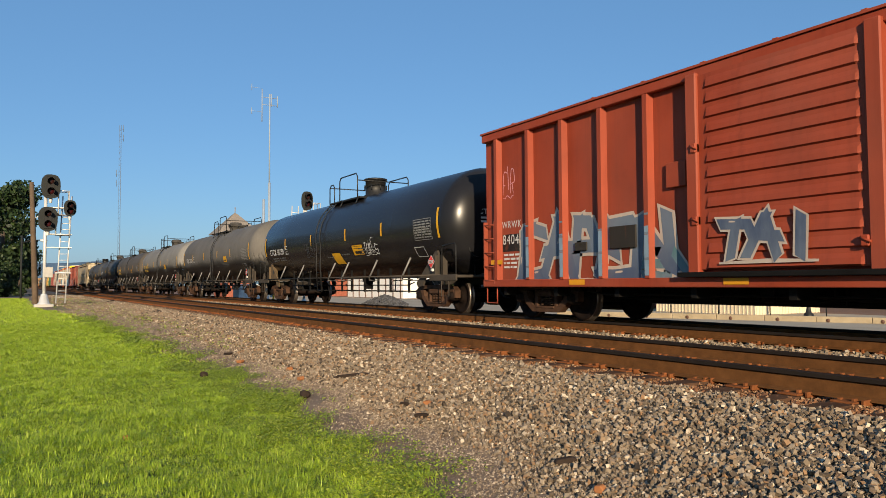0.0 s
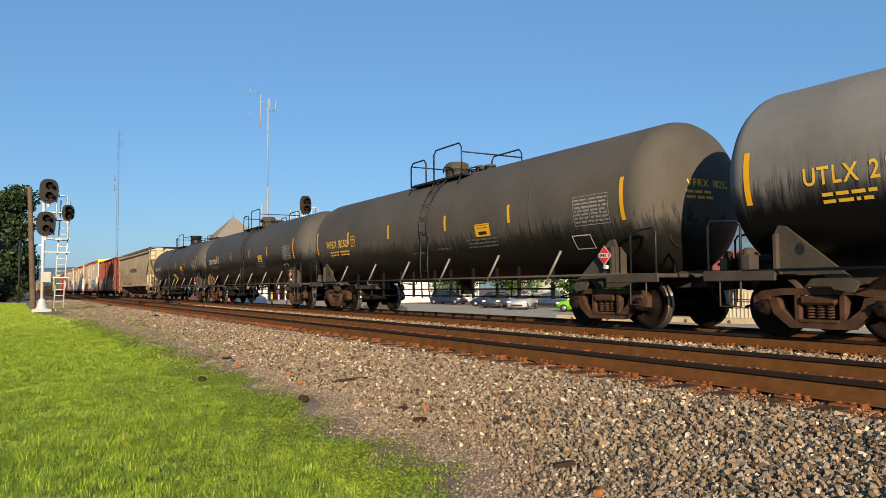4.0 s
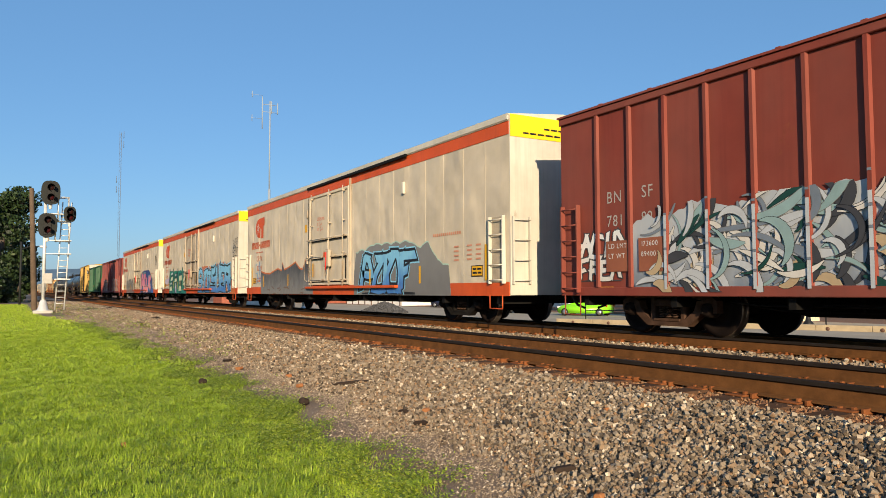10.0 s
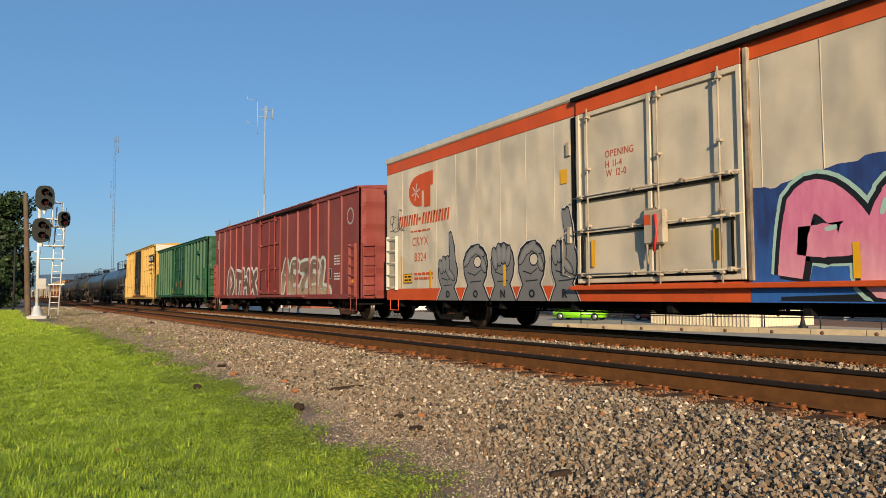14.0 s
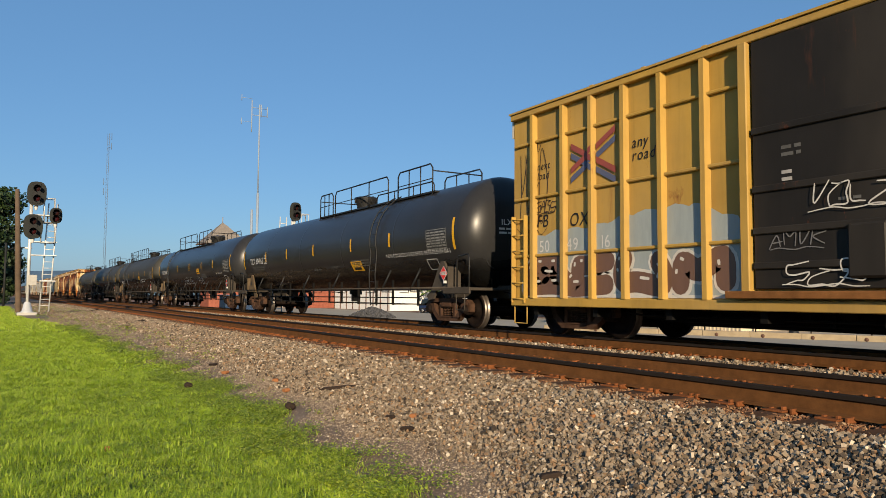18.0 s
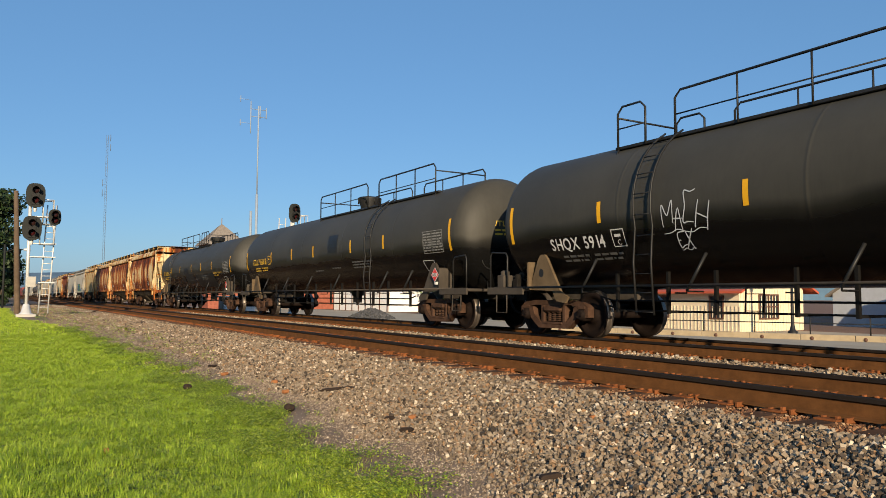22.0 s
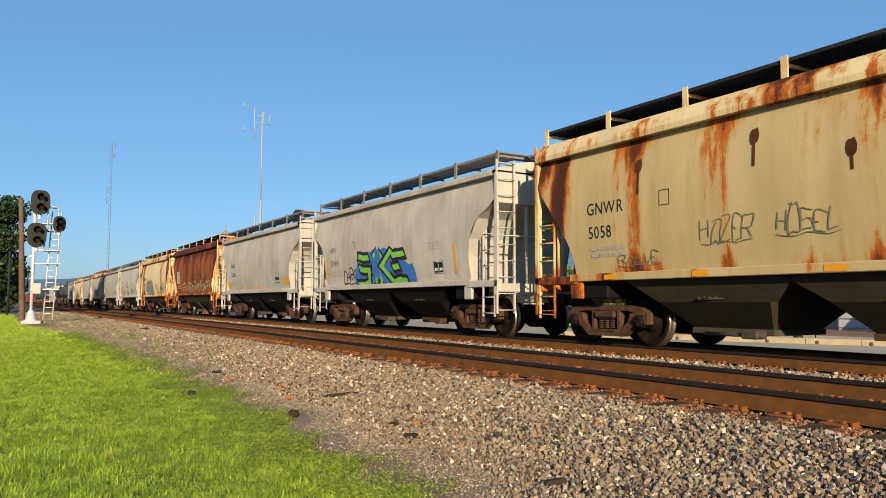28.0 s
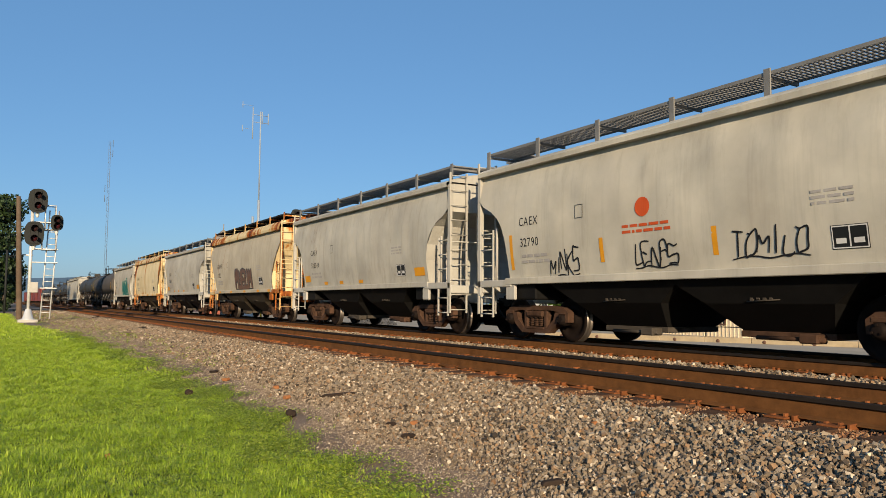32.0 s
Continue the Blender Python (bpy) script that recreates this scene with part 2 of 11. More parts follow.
# ---- ground ----
def lawn_edge(x):
    """Where the lawn ends and the stones begin."""
    return curve_of(((-60, 0.6), (-46, 0.7), (-38, 0.85), (-34, 1.7), (-30, 2.2), (-23, 2.62), (-15.7, 2.84), (-11.8, 2.72), (-8.8, 2.78), (-6.45, 2.50), (-4.8, 2.48), (-3, 2.3), (0, 2.1)), x) + 0.10 * math.sin(x * 2.1) + 0.07 * math.sin(x * 5.3 + 1)


def curve_of(table, x):
    for (xa, a), (xb, b) in zip(table, table[1:]):
        if xa <= x <= xb:
            return a + (b - a) * (x - xa) / (xb - xa)
    return table[0][1] if x < table[0][0] else table[-1][1]


def ground_z(x, y):
    """Height of the ground: lawn, shoulder of stone, the two tracks, flat land beyond."""
    far = min(1.0, max(0.0, (-x - 15) / 30.0))
    lawn = -0.60 + 0.45 * far
    if y > 12.9:
        return -0.235 - 1.065 * min(1.0, (y - 12.9) / 6.0)
    if y > 5.2:
        return -0.235
    k = min(1.0, max(0.0, (y - 2.6) / 2.6))
    return lawn + (-0.235 - lawn) * k


def ground_material():
    m, t, b, _, link = node_mat("lawn_and_stone_bed")
    soil = ramp(t, noise_at(t, 2.0, 8.0, random=False), [(0.3, (0.030, 0.055, 0.010)), (0.7, (0.075, 0.105, 0.02))])
    bed = ramp(t, noise_at(t, 55.0, 6.0, random=False), [(0.3, (0.075, 0.050, 0.034)), (0.55, (0.19, 0.138, 0.097)), (0.75, (0.32, 0.25, 0.18))])
    wide = ramp(t, noise_at(t, 1.3, 6.0, random=False), [(0.35, (0.105, 0.066, 0.040)), (0.7, (0.235, 0.165, 0.108))])
    bed = mix(t, 0.5, bed, wide)
    co, sep = t.nodes.new("ShaderNodeTexCoord"), t.nodes.new("ShaderNodeSeparateXYZ")
    link(co.outputs["Object"], sep.inputs[0])
    add = t.nodes.new("ShaderNodeMath")
    add.operation = "MULTIPLY_ADD"
    link(noise_at(t, 1.5, 6.0, random=False), add.inputs[0])
    add.inputs[1].default_value = 0.8
    # the edge bends towards the lawn far off and close by
    level = sep.outputs["Y"]
    for turn, at, slope in ((-1.0, -22.0, 0.115), (1.0, 9.0, 0.10)):
        far, keep, lay = t.nodes.new("ShaderNodeMath"), t.nodes.new("ShaderNodeMath"), t.nodes.new("ShaderNodeMath")
        far.operation, keep.operation, lay.operation = "MULTIPLY_ADD", "MAXIMUM", "MULTIPLY_ADD"
        link(sep.outputs["X"], far.inputs[0])
        far.inputs[1].default_value, far.inputs[2].default_value = turn, at
        link(far.outputs[0], keep.inputs[0])
        keep.inputs[1].default_value = 0.0
        link(keep.outputs[0], lay.inputs[0])
        lay.inputs[1].default_value = slope
        link(level, lay.inputs[2])
        level = lay.outputs[0]
    link(level, add.inputs[2])
    rg = t.nodes.new("ShaderNodeMapRange")
    link(add.outputs[0], rg.inputs["Value"])
    rg.inputs["From Min"].default_value, rg.inputs["From Max"].default_value = 2.75, 3.15
    # rusty dust close to the rails
    rust = t.nodes.new("ShaderNodeMapRange")
    link(sep.outputs["Y"], rust.inputs["Value"])
    rust.inputs["From Min"].default_value, rust.inputs["From Max"].default_value, rust.inputs["To Max"].default_value = 5.2, 5.6, 0.75
    bed = mix(t, rust.outputs[0], bed, (0.15, 0.062, 0.026))
    link(mix(t, rg.outputs[0], soil, bed), b.inputs["Base Color"])
    b.inputs["Roughness"].default_value = 0.95
    bump(t, b, noise_at(t, 35.0, 5.0, random=False), 0.45, 0.015)
    return m


xs = [-3000, -1500, -700, -400, -250, -150, -100, -70] + [-55 + 0.8 * i for i in range(90)] + [25, 50, 100, 300, 1000, 3000]
ys = [-3000, -1000, -300, -100, -50, -30, -20, -12, -8] + [-5 + 0.2 * i for i in range(95)] + [14.5, 15.5, 17, 19, 22, 30, 60, 120, 300, 1000, 3000]
verts = [(x, y, ground_z(x, y)) for x in xs for y in ys]
faces = [(i * len(ys) + j, (i + 1) * len(ys) + j, (i + 1) * len(ys) + j + 1, i * len(ys) + j + 1) for i in range(len(xs) - 1) for j in range(len(ys) - 1)]
ground = new("ground", grid_mesh("ground", verts, faces, ground_material(), True))
tagged(ground, "green mown lawn beside a bed of grey-brown railway stone", "ground", kind="structure")

# ---- rails and ties ----
RAIL_SIDE = plain("rust_brown_rail", (0.132, 0.056, 0.018), 0.8, 0.0, vary=0.4, scale=6)
RAIL_TOP = plain("worn_rail_head", (0.020, 0.015, 0.012), 0.66, 0.0, vary=0.3, scale=4)
RAIL_PROFILE = [(-0.075, -0.186), (0.075, -0.186), (0.075, -0.175), (0.009, -0.155), (0.009, -0.052), (0.037, -0.040), (0.037, -0.006), (0.030, 0), (-0.030, 0), (-0.037, -0.006), (-0.037, -0.040), (-0.009, -0.052), (-0.009, -0.155), (-0.075, -0.175)]
TRACKS = []
for track_y, say in ((NEAR_Y, "empty near track with rusty rails on wooden ties"), (FAR_Y, "far track that carries the train")):
    track = thing("railway_track", say, "railway track", "the two tracks", pose(0, track_y, 0), "structure")
    TRACKS.append(track)
    for side in (-0.755, 0.755):
        bm = bmesh.new()
        a = [bm.verts.new((-1000, side + u, z)) for u, z in RAIL_PROFILE]
        b = [bm.verts.new((700, side + u, z)) for u, z in RAIL_PROFILE]
        for i in range(len(RAIL_PROFILE)):
            f = bm.faces.new((a[i], b[i], b[(i + 1) % len(RAIL_PROFILE)], a[(i + 1) % len(RAIL_PROFILE)]))
            f.material_index = 1 if i in (4, 5, 6, 7, 8, 9, 10) else 0
        bmesh.ops.recalc_face_normals(bm, faces=bm.faces[:])
        part("rail", bm, [RAIL_SIDE, RAIL_TOP], track)

TIE_WOOD = plain("weathered_tie_wood", (0.085, 0.045, 0.025), 0.9, vary=0.5, scale=3.0, grain=40.0, relief=0.6)
TIE_PLATE = plain("orange_rusty_plate", (0.21, 0.072, 0.024), 0.9, vary=0.55, scale=8.0, relief=0.5)


def tie_mesh(seed):
    rng = random.Random(seed)
    bm = bmesh.new()
    bbox(bm, -0.115, 0.115, -1.30 + rng.uniform(-0.04, 0.04), 1.30 + rng.uniform(-0.04, 0.04), -0.38, -0.197 + rng.uniform(-0.006, 0.004), 0.012, 0)
    for s in (-0.755, 0.755):
        bbox(bm, -0.10, 0.10, s - 0.18, s + 0.18, -0.200, -0.182, 0.004, 1)
        for dx, dy in ((-0.06, -0.095), (0.06, -0.095), (0.05, 0.095), (-0.05, 0.095)):
            bbox(bm, dx - 0.016, dx + 0.016, s + dy - 0.022, s + dy + 0.022, -0.19, -0.162 + rng.uniform(-0.01, 0.012), 0.005, 1)
        # anchor clipped under the rail, beside the tie
        bbox(bm, 0.118, 0.150, s - 0.11, s + 0.11, -0.215, -0.165 + rng.uniform(-0.005, 0.01), 0.006, 1)
    return mesh_of("tie", bm, [TIE_WOOD, TIE_PLATE])


TIES = [tie_mesh(k) for k in range(4)]
rng = random.Random(12)
for track, count in ((TRACKS[0], 300), (TRACKS[1], 110)):
    for i in range(count):
        tie = part("tie", TIES[rng.randrange(4)], None, track)
        tie.matrix_basis = pose(2.0 - i * 0.505 + rng.uniform(-0.03, 0.03), rng.uniform(-0.05, 0.05), 0, 0, 0, rng.uniform(-1.2, 1.2))

# ties further along, too far off to tell apart
for track, spans in ((TRACKS[0], ((-420, -150.5), (2.6, 160))), (TRACKS[1], ((-420, -54.0), (2.6, 160)))):
    verts, faces = [], []
    for a, b in spans:
        for i in range(int((b - a) / 0.505)):
            x, k = a + i * 0.505, len(verts)
            verts += [(x + dx, dy, dz) for dx in (-0.115, 0.115) for dy in (-1.3, 1.3) for dz in (-0.38, -0.197)]
            faces += [tuple(k + q for q in f) for f in ((1, 5, 7, 3), (0, 1, 3, 2), (4, 6, 7, 5), (0, 4, 5, 1), (2, 3, 7, 6))]
    tagged(part("distant_ties", grid_mesh("distant_ties", verts, faces, TIE_WOOD, False), None, track), "wooden ties further down the line", kind="stuff")


# ---- the train: running gear shared by all cars ----
def letters_atlas(chars, offsets):
    """Outlines of the built-in font, each letter once for each weight."""
    made = {}
    for o in offsets:
        for c in chars:
            cu = bpy.data.curves.new("glyph", "FONT")
            cu.body, cu.offset, cu.resolution_u = c, o, 3
            made[c, o] = new("glyph", cu)
    graph = bpy.context.evaluated_depsgraph_get()
    atlas = {}
    for k, ob in made.items():
        me = bpy.data.meshes.new_from_object(ob.evaluated_get(graph))
        vs = [(v.co.x, v.co.y) for v in me.vertices]
        atlas[k] = (vs, [tuple(p.vertices) for p in me.polygons], max((v[0] for v in vs), default=0.3))
        bpy.data.meshes.remove(me)
    for ob in made.values():
        cu = ob.data
        bpy.data.objects.remove(ob)
        bpy.data.curves.remove(cu)
    return atlas


CHARS = "ABCDEFGHIJKLMNOPQRSTUVWXYZ0123456789abcdefghijklmnopqrstuvwxyz-."
ATLAS = letters_atlas(CHARS, (0.0, 0.018, 0.05, 0.1))
CAP = max(v[1] for v in ATLAS["H", 0.0][0])


def write(bm, text, place, u, v, size, weight=0.0, mat=0, wide=1.0, gap=0.1, lean=0.0, lift=0.0):
    """Letters size high from (u, v) on; place(u, v, lift) puts a point on the surface. Gives the end of the line."""
    k = size / CAP
    for c in text:
        if c == " ":
            u += size * 0.55 * wide
            continue
        vs, fs, w = ATLAS[c, weight]
        at = [bm.verts.new(place(u + (x + y * lean) * k * wide, v + y * k, lift)) for x, y in vs]
        for f in fs:
            try:
                bm.faces.new([at[i] for i in f]).material_index = mat
            except ValueError:
                pass
        u += (w + gap) * k * wide
    return u


def patch(bm, place, u0, u1, v0, v1, mat=0, lift=0.0, n=4, skew=0.0):
    """A painted rectangle on the surface."""
    rows = [[bm.verts.new(place(u + skew * (v0 + (v1 - v0) * j / n - v0), v0 + (v1 - v0) * j / n, lift)) for u in (u0, u1)] for j in range(n + 1)]
    for a, b in zip(rows, rows[1:]):
        bm.faces.new((a[0], a[1], b[1], b[0])).material_index = mat


def blur_bars(bm, place, u0, u1, v0, v1, lines, mat=0, rng=None):
    """Small print that nobody can read: bars in lines."""
    rng = rng or random.Random(5)
    h = (v1 - v0) / lines
    for i in range(lines):
        u, z = u0, v1 - (i + 0.75) * h
        while u < u1 - 0.03:
            w = min(rng.uniform(0.05, 0.22), u1 - u)
            patch(bm, place, u, u + w, z, z + h * 0.5, mat, n=1)
            u += w + 0.04


def dust_frame(bm, place, u0, u1, v0, v1, w=0.02, mat=0):
    for a in ((u0, u1, v0, v0 + w), (u0, u1, v1 - w, v1), (u0, u0 + w, v0 + w, v1 - w), (u1 - w, u1, v0 + w, v1 - w)):
        patch(bm, place, *a, mat)


def side_frame_mesh():
    bm = bmesh.new()
    prism(bm, [(-1.06, 0.40), (-1.06, 0.60), (-0.92, 0.70), (-0.55, 0.74), (0.55, 0.74), (0.92, 0.70), (1.06, 0.60), (1.06, 0.40), (0.98, 0.40), (0.96, 0.58), (0.80, 0.60), (0.55, 0.64), (-0.55, 0.64), (-0.80, 0.60), (-0.96, 0.58), (-0.98, 0.40)], -0.08, 0.08)
    prism(bm, [(-0.80, 0.60), (-0.72, 0.36), (-0.45, 0.16), (0.45, 0.16), (0.72, 0.36), (0.80, 0.60), (0.66, 0.60), (0.60, 0.44), (0.38, 0.27), (-0.38, 0.27), (-0.60, 0.44), (-0.66, 0.60)], -0.085, 0.085)
    for s in (-1, 1):
        bbox(bm, s * 0.34 - 0.055, s * 0.34 + 0.055, -0.075, 0.075, 0.22, 0.66, 0.02)
        bbox(bm, s * 0.88 - 0.12, s * 0.88 + 0.12, -0.09, 0.07, 0.55, 0.64, 0.02)
    bbox(bm, -0.30, 0.30, -0.10, 0.10, 0.24, 0.29, 0.01)
    bbox(bm, -0.27, 0.27, -0.12, 0.10, 0.50, 0.63, 0.03)
    bmesh.ops.recalc_face_normals(bm, faces=bm.faces[:])
    return mesh_of("side_frame", bm, TRUCK_IRON)


def spring_mesh():
    bm = bmesh.new()
    for x in (0.0,):
        turns = [(x + 0.062 * math.cos(a * 0.9), 0.062 * math.sin(a * 0.9), 0.29 + 0.21 * a / 36) for a in range(37)]
        rod(bm, turns, 0.017, 5)
    return mesh_of("spring", bm, TRUCK_IRON)


def wheelset_mesh():
    """Two flanged wheels on an axle, with bolted bearing caps; spins about y."""
    bm = bmesh.new()
    turn = pose(0, 0, 0, 0, 0, 90)
    prof = [(-0.085, 0.0), (-0.085, 0.15), (-0.03, 0.17), (-0.02, 0.33), (-0.07, 0.36), (-0.07, 0.455), (0.0, 0.457), (0.045, 0.462), (0.055, 0.485), (0.07, 0.482), (0.075, 0.37), (0.02, 0.34), (0.03, 0.17), (0.10, 0.14), (0.10, 0.0)]
    for s in (1, -1):
        lathe(bm, [(x * s, r) for x, r in prof], pose(0, -0.755 * s, 0) @ turn, 28)
    for f in bm.faces:
        c = f.calc_center_median()
        if math.hypot(c.x, c.z) > 0.44:
            f.material_index = 1
    lathe(bm, [(-0.67, 0.085), (0.67, 0.085)], turn, 12)
    for s in (1, -1):
        lathe(bm, [(0.80 * s, 0.0), (0.80 * s, 0.09), (0.90 * s, 0.10), (0.92 * s, 0.135), (1.08 * s, 0.135), (1.09 * s, 0.11), (1.16 * s, 0.10), (1.17 * s, 0.06), (1.17 * s, 0.0)], turn, 16)
        for k in range(3):
            a = k * 2 * math.pi / 3
            rod(bm, [(0.07 * math.cos(a), -1.16 * s, 0.07 * math.sin(a)), (0.07 * math.cos(a), -1.19 * s, 0.07 * math.sin(a))], 0.018, 6)
    bmesh.ops.recalc_face_normals(bm, faces=bm.faces[:])
    return mesh_of("wheelset", bm, [WHEEL_FACE, WHEEL_TREAD])


def bolster_mesh():
    bm = bmesh.new()
    bbox(bm, -0.22, 0.22, -1.0, 1.0, 0.46, 0.66, 0.03)
    lathe(bm, [(0.66, 0.30), (0.74, 0.30), (0.74, 0.0)], pose(0, 0, 0, 0, -90, 0), 16)
    for s in (-1, 1):
        bbox(bm, s * 0.42 - 0.04, s * 0.42 + 0.04, -0.85, 0.85, 0.28, 0.40, 0.02)
        for y in (-0.755, 0.755):
            bbox(bm, s * 0.40 - 0.05, s * 0.40 + 0.06, y - 0.06, y + 0.06, 0.24, 0.50, 0.02)
    return mesh_of("bolster", bm, TRUCK_DARK)


SIDE_FRAME, SPRING, WHEELSET, BOLSTER = side_frame_mesh(), spring_mesh(), wheelset_mesh(), bolster_mesh()
WHEELS = []        # (wheelset, which axle), for motions()
AXLE = 0.88


# near-black copy of the side frame, for the refrigerator cars
BLACK_FRAME = SIDE_FRAME.copy()
BLACK_FRAME.materials[0] = TRUCK_DARK


def truck(parent, x, blackened=False):
    t = part("truck", BOLSTER, None, parent, "four-wheel truck with black side frames" if blackened else "four-wheel truck with dusty cast side frames")
    t.location = (x, 0, 0)
    for y in (-1.02, 1.02):
        part("side_frame", BLACK_FRAME if blackened else SIDE_FRAME, None, t).location = (0, y, 0)
        for dx in (-0.15, 0.0, 0.15):
            part("coil_spring", SPRING, None, t).location = (dx, y, 0)
    for i, dx in enumerate((-AXLE, AXLE)):
        w = part("wheelset", WHEELSET, None, t, "steel wheels on an axle, bright treads")
        w.location = (dx, 0, 0.457)
        WHEELS.append((w, i))


def coupler_mesh():
    bm = bmesh.new()
    bbox(bm, -0.55, 0.02, -0.075, 0.075, 0.78, 0.92, 0.02)
    prism(bm, [(-0.02, 0.72), (0.10, 0.70), (0.26, 0.74), (0.30, 0.82), (0.30, 0.96), (0.10, 1.0), (-0.02, 0.96)], -0.12, 0.03)
    prism(bm, [(0.06, 0.72), (0.22, 0.72), (0.26, 0.98), (0.06, 0.98)], 0.03, 0.16)
    rod(bm, [(-0.05, -0.10, 0.80), (0.05, -0.35, 0.86), (0.05, -0.62, 0.90)], 0.014, 6)
    bmesh.ops.recalc_face_normals(bm, faces=bm.faces[:])
    return mesh_of("coupler", bm, TRUCK_DARK)


def hose_mesh():
    bm = bmesh.new()
    rod(bm, [(-0.10, -0.25, 0.78), (0.02, -0.27, 0.60), (0.16, -0.26, 0.46), (0.34, -0.22, 0.40)], 0.028, 6)
    return mesh_of("air_hose", bm, UNDER_BLACK)


COUPLER, HOSE = coupler_mesh(), hose_mesh()


def couplers(parent, half):
    """A coupler and an air hose at both ends; half is half the length over the pulling faces."""
    for s in (1, -1):
        for name, me in (("coupler", COUPLER), ("air_hose", HOSE)):
            part(name, me, None, parent).matrix_basis = pose(s * (half - 0.28), 0, 0, 0, 0, 0 if s > 0 else 180)


def ladder(parent, name, x0, x1, y, z0, z1, rungs, material, r=0.014, out=0.06, side=-1, label=""):
    """Two stiles and rungs on a side wall at y, facing the side."""
    bm = bmesh.new()
    yo = y + side * out
    for x in (x0, x1):
        bbox(bm, x - 0.02, x + 0.02, min(y, yo + side * 0.01), max(y, yo + side * 0.01), z0 - 0.08, z1 + 0.08, 0.004)
    for i in range(rungs):
        z = z0 + (z1 - z0) * i / (rungs - 1)
        rod(bm, [(x0, yo, z), (x1, yo, z)], r, 5)
    return part(name, bm, material, parent, label)


def end_ladder(parent, name, x, s, y0, y1, z0, z1, rungs, material, r=0.014, out=0.07):
    """The same on an end wall at x."""
    bm = bmesh.new()
    xo = x + s * out
    for y in (y0, y1):
        bbox(bm, min(x, xo), max(x, xo), y - 0.02, y + 0.02, z0 - 0.08, z1 + 0.08, 0.004)
    for i in range(rungs):
        z = z0 + (z1 - z0) * i / (rungs - 1)
        rod(bm, [(xo, y0, z), (xo, y1, z)], r, 5)
    return part(name, bm, material, parent)


def stirrup(parent, x0, x1, y, z0, z1, material):
    bm = bmesh.new()
    rod(bm, [(x0, y, z1), (x0, y, z0), (x1, y, z0), (x1, y, z1)], 0.016, 5)
    return part("sill_step", bm, material, parent)


def brake_gear(parent, x, y=-0.5, z=0.75):
    """Reservoir, cylinder, valve and rods under the floor."""
    bm = bmesh.new()
    lathe(bm, [(-0.5, 0), (-0.5, 0.10), (-0.42, 0.19), (0.42, 0.19), (0.5, 0.10), (0.5, 0)], pose(x, y, z), 14)
    lathe(bm, [(-0.25, 0), (-0.25, 0.14), (0.25, 0.14), (0.25, 0)], pose(x + 1.3, y, z), 12)
    bbox(bm, x - 1.2, x - 0.85, y - 0.2, y + 0.1, z - 0.2, z + 0.2, 0.03)
    rod(bm, [(x - 4.0, y + 0.1, z - 0.15), (x + 4.0, y + 0.1, z - 0.15)], 0.015, 5)
    rod(bm, [(x - 4.0, y - 0.2, z - 0.05), (x - 0.5, y - 0.2, z - 0.05)], 0.018, 5)
    for k in range(7):
        rod(bm, [(x - 3.6 + k * 1.15, y - 0.2, z - 0.18), (x - 3.6 + k * 1.15, y - 0.2, z + 0.3)], 0.02, 5)
    return part("brake_gear", bm, UNDER_BLACK, parent, "black air reservoir and brake rods")


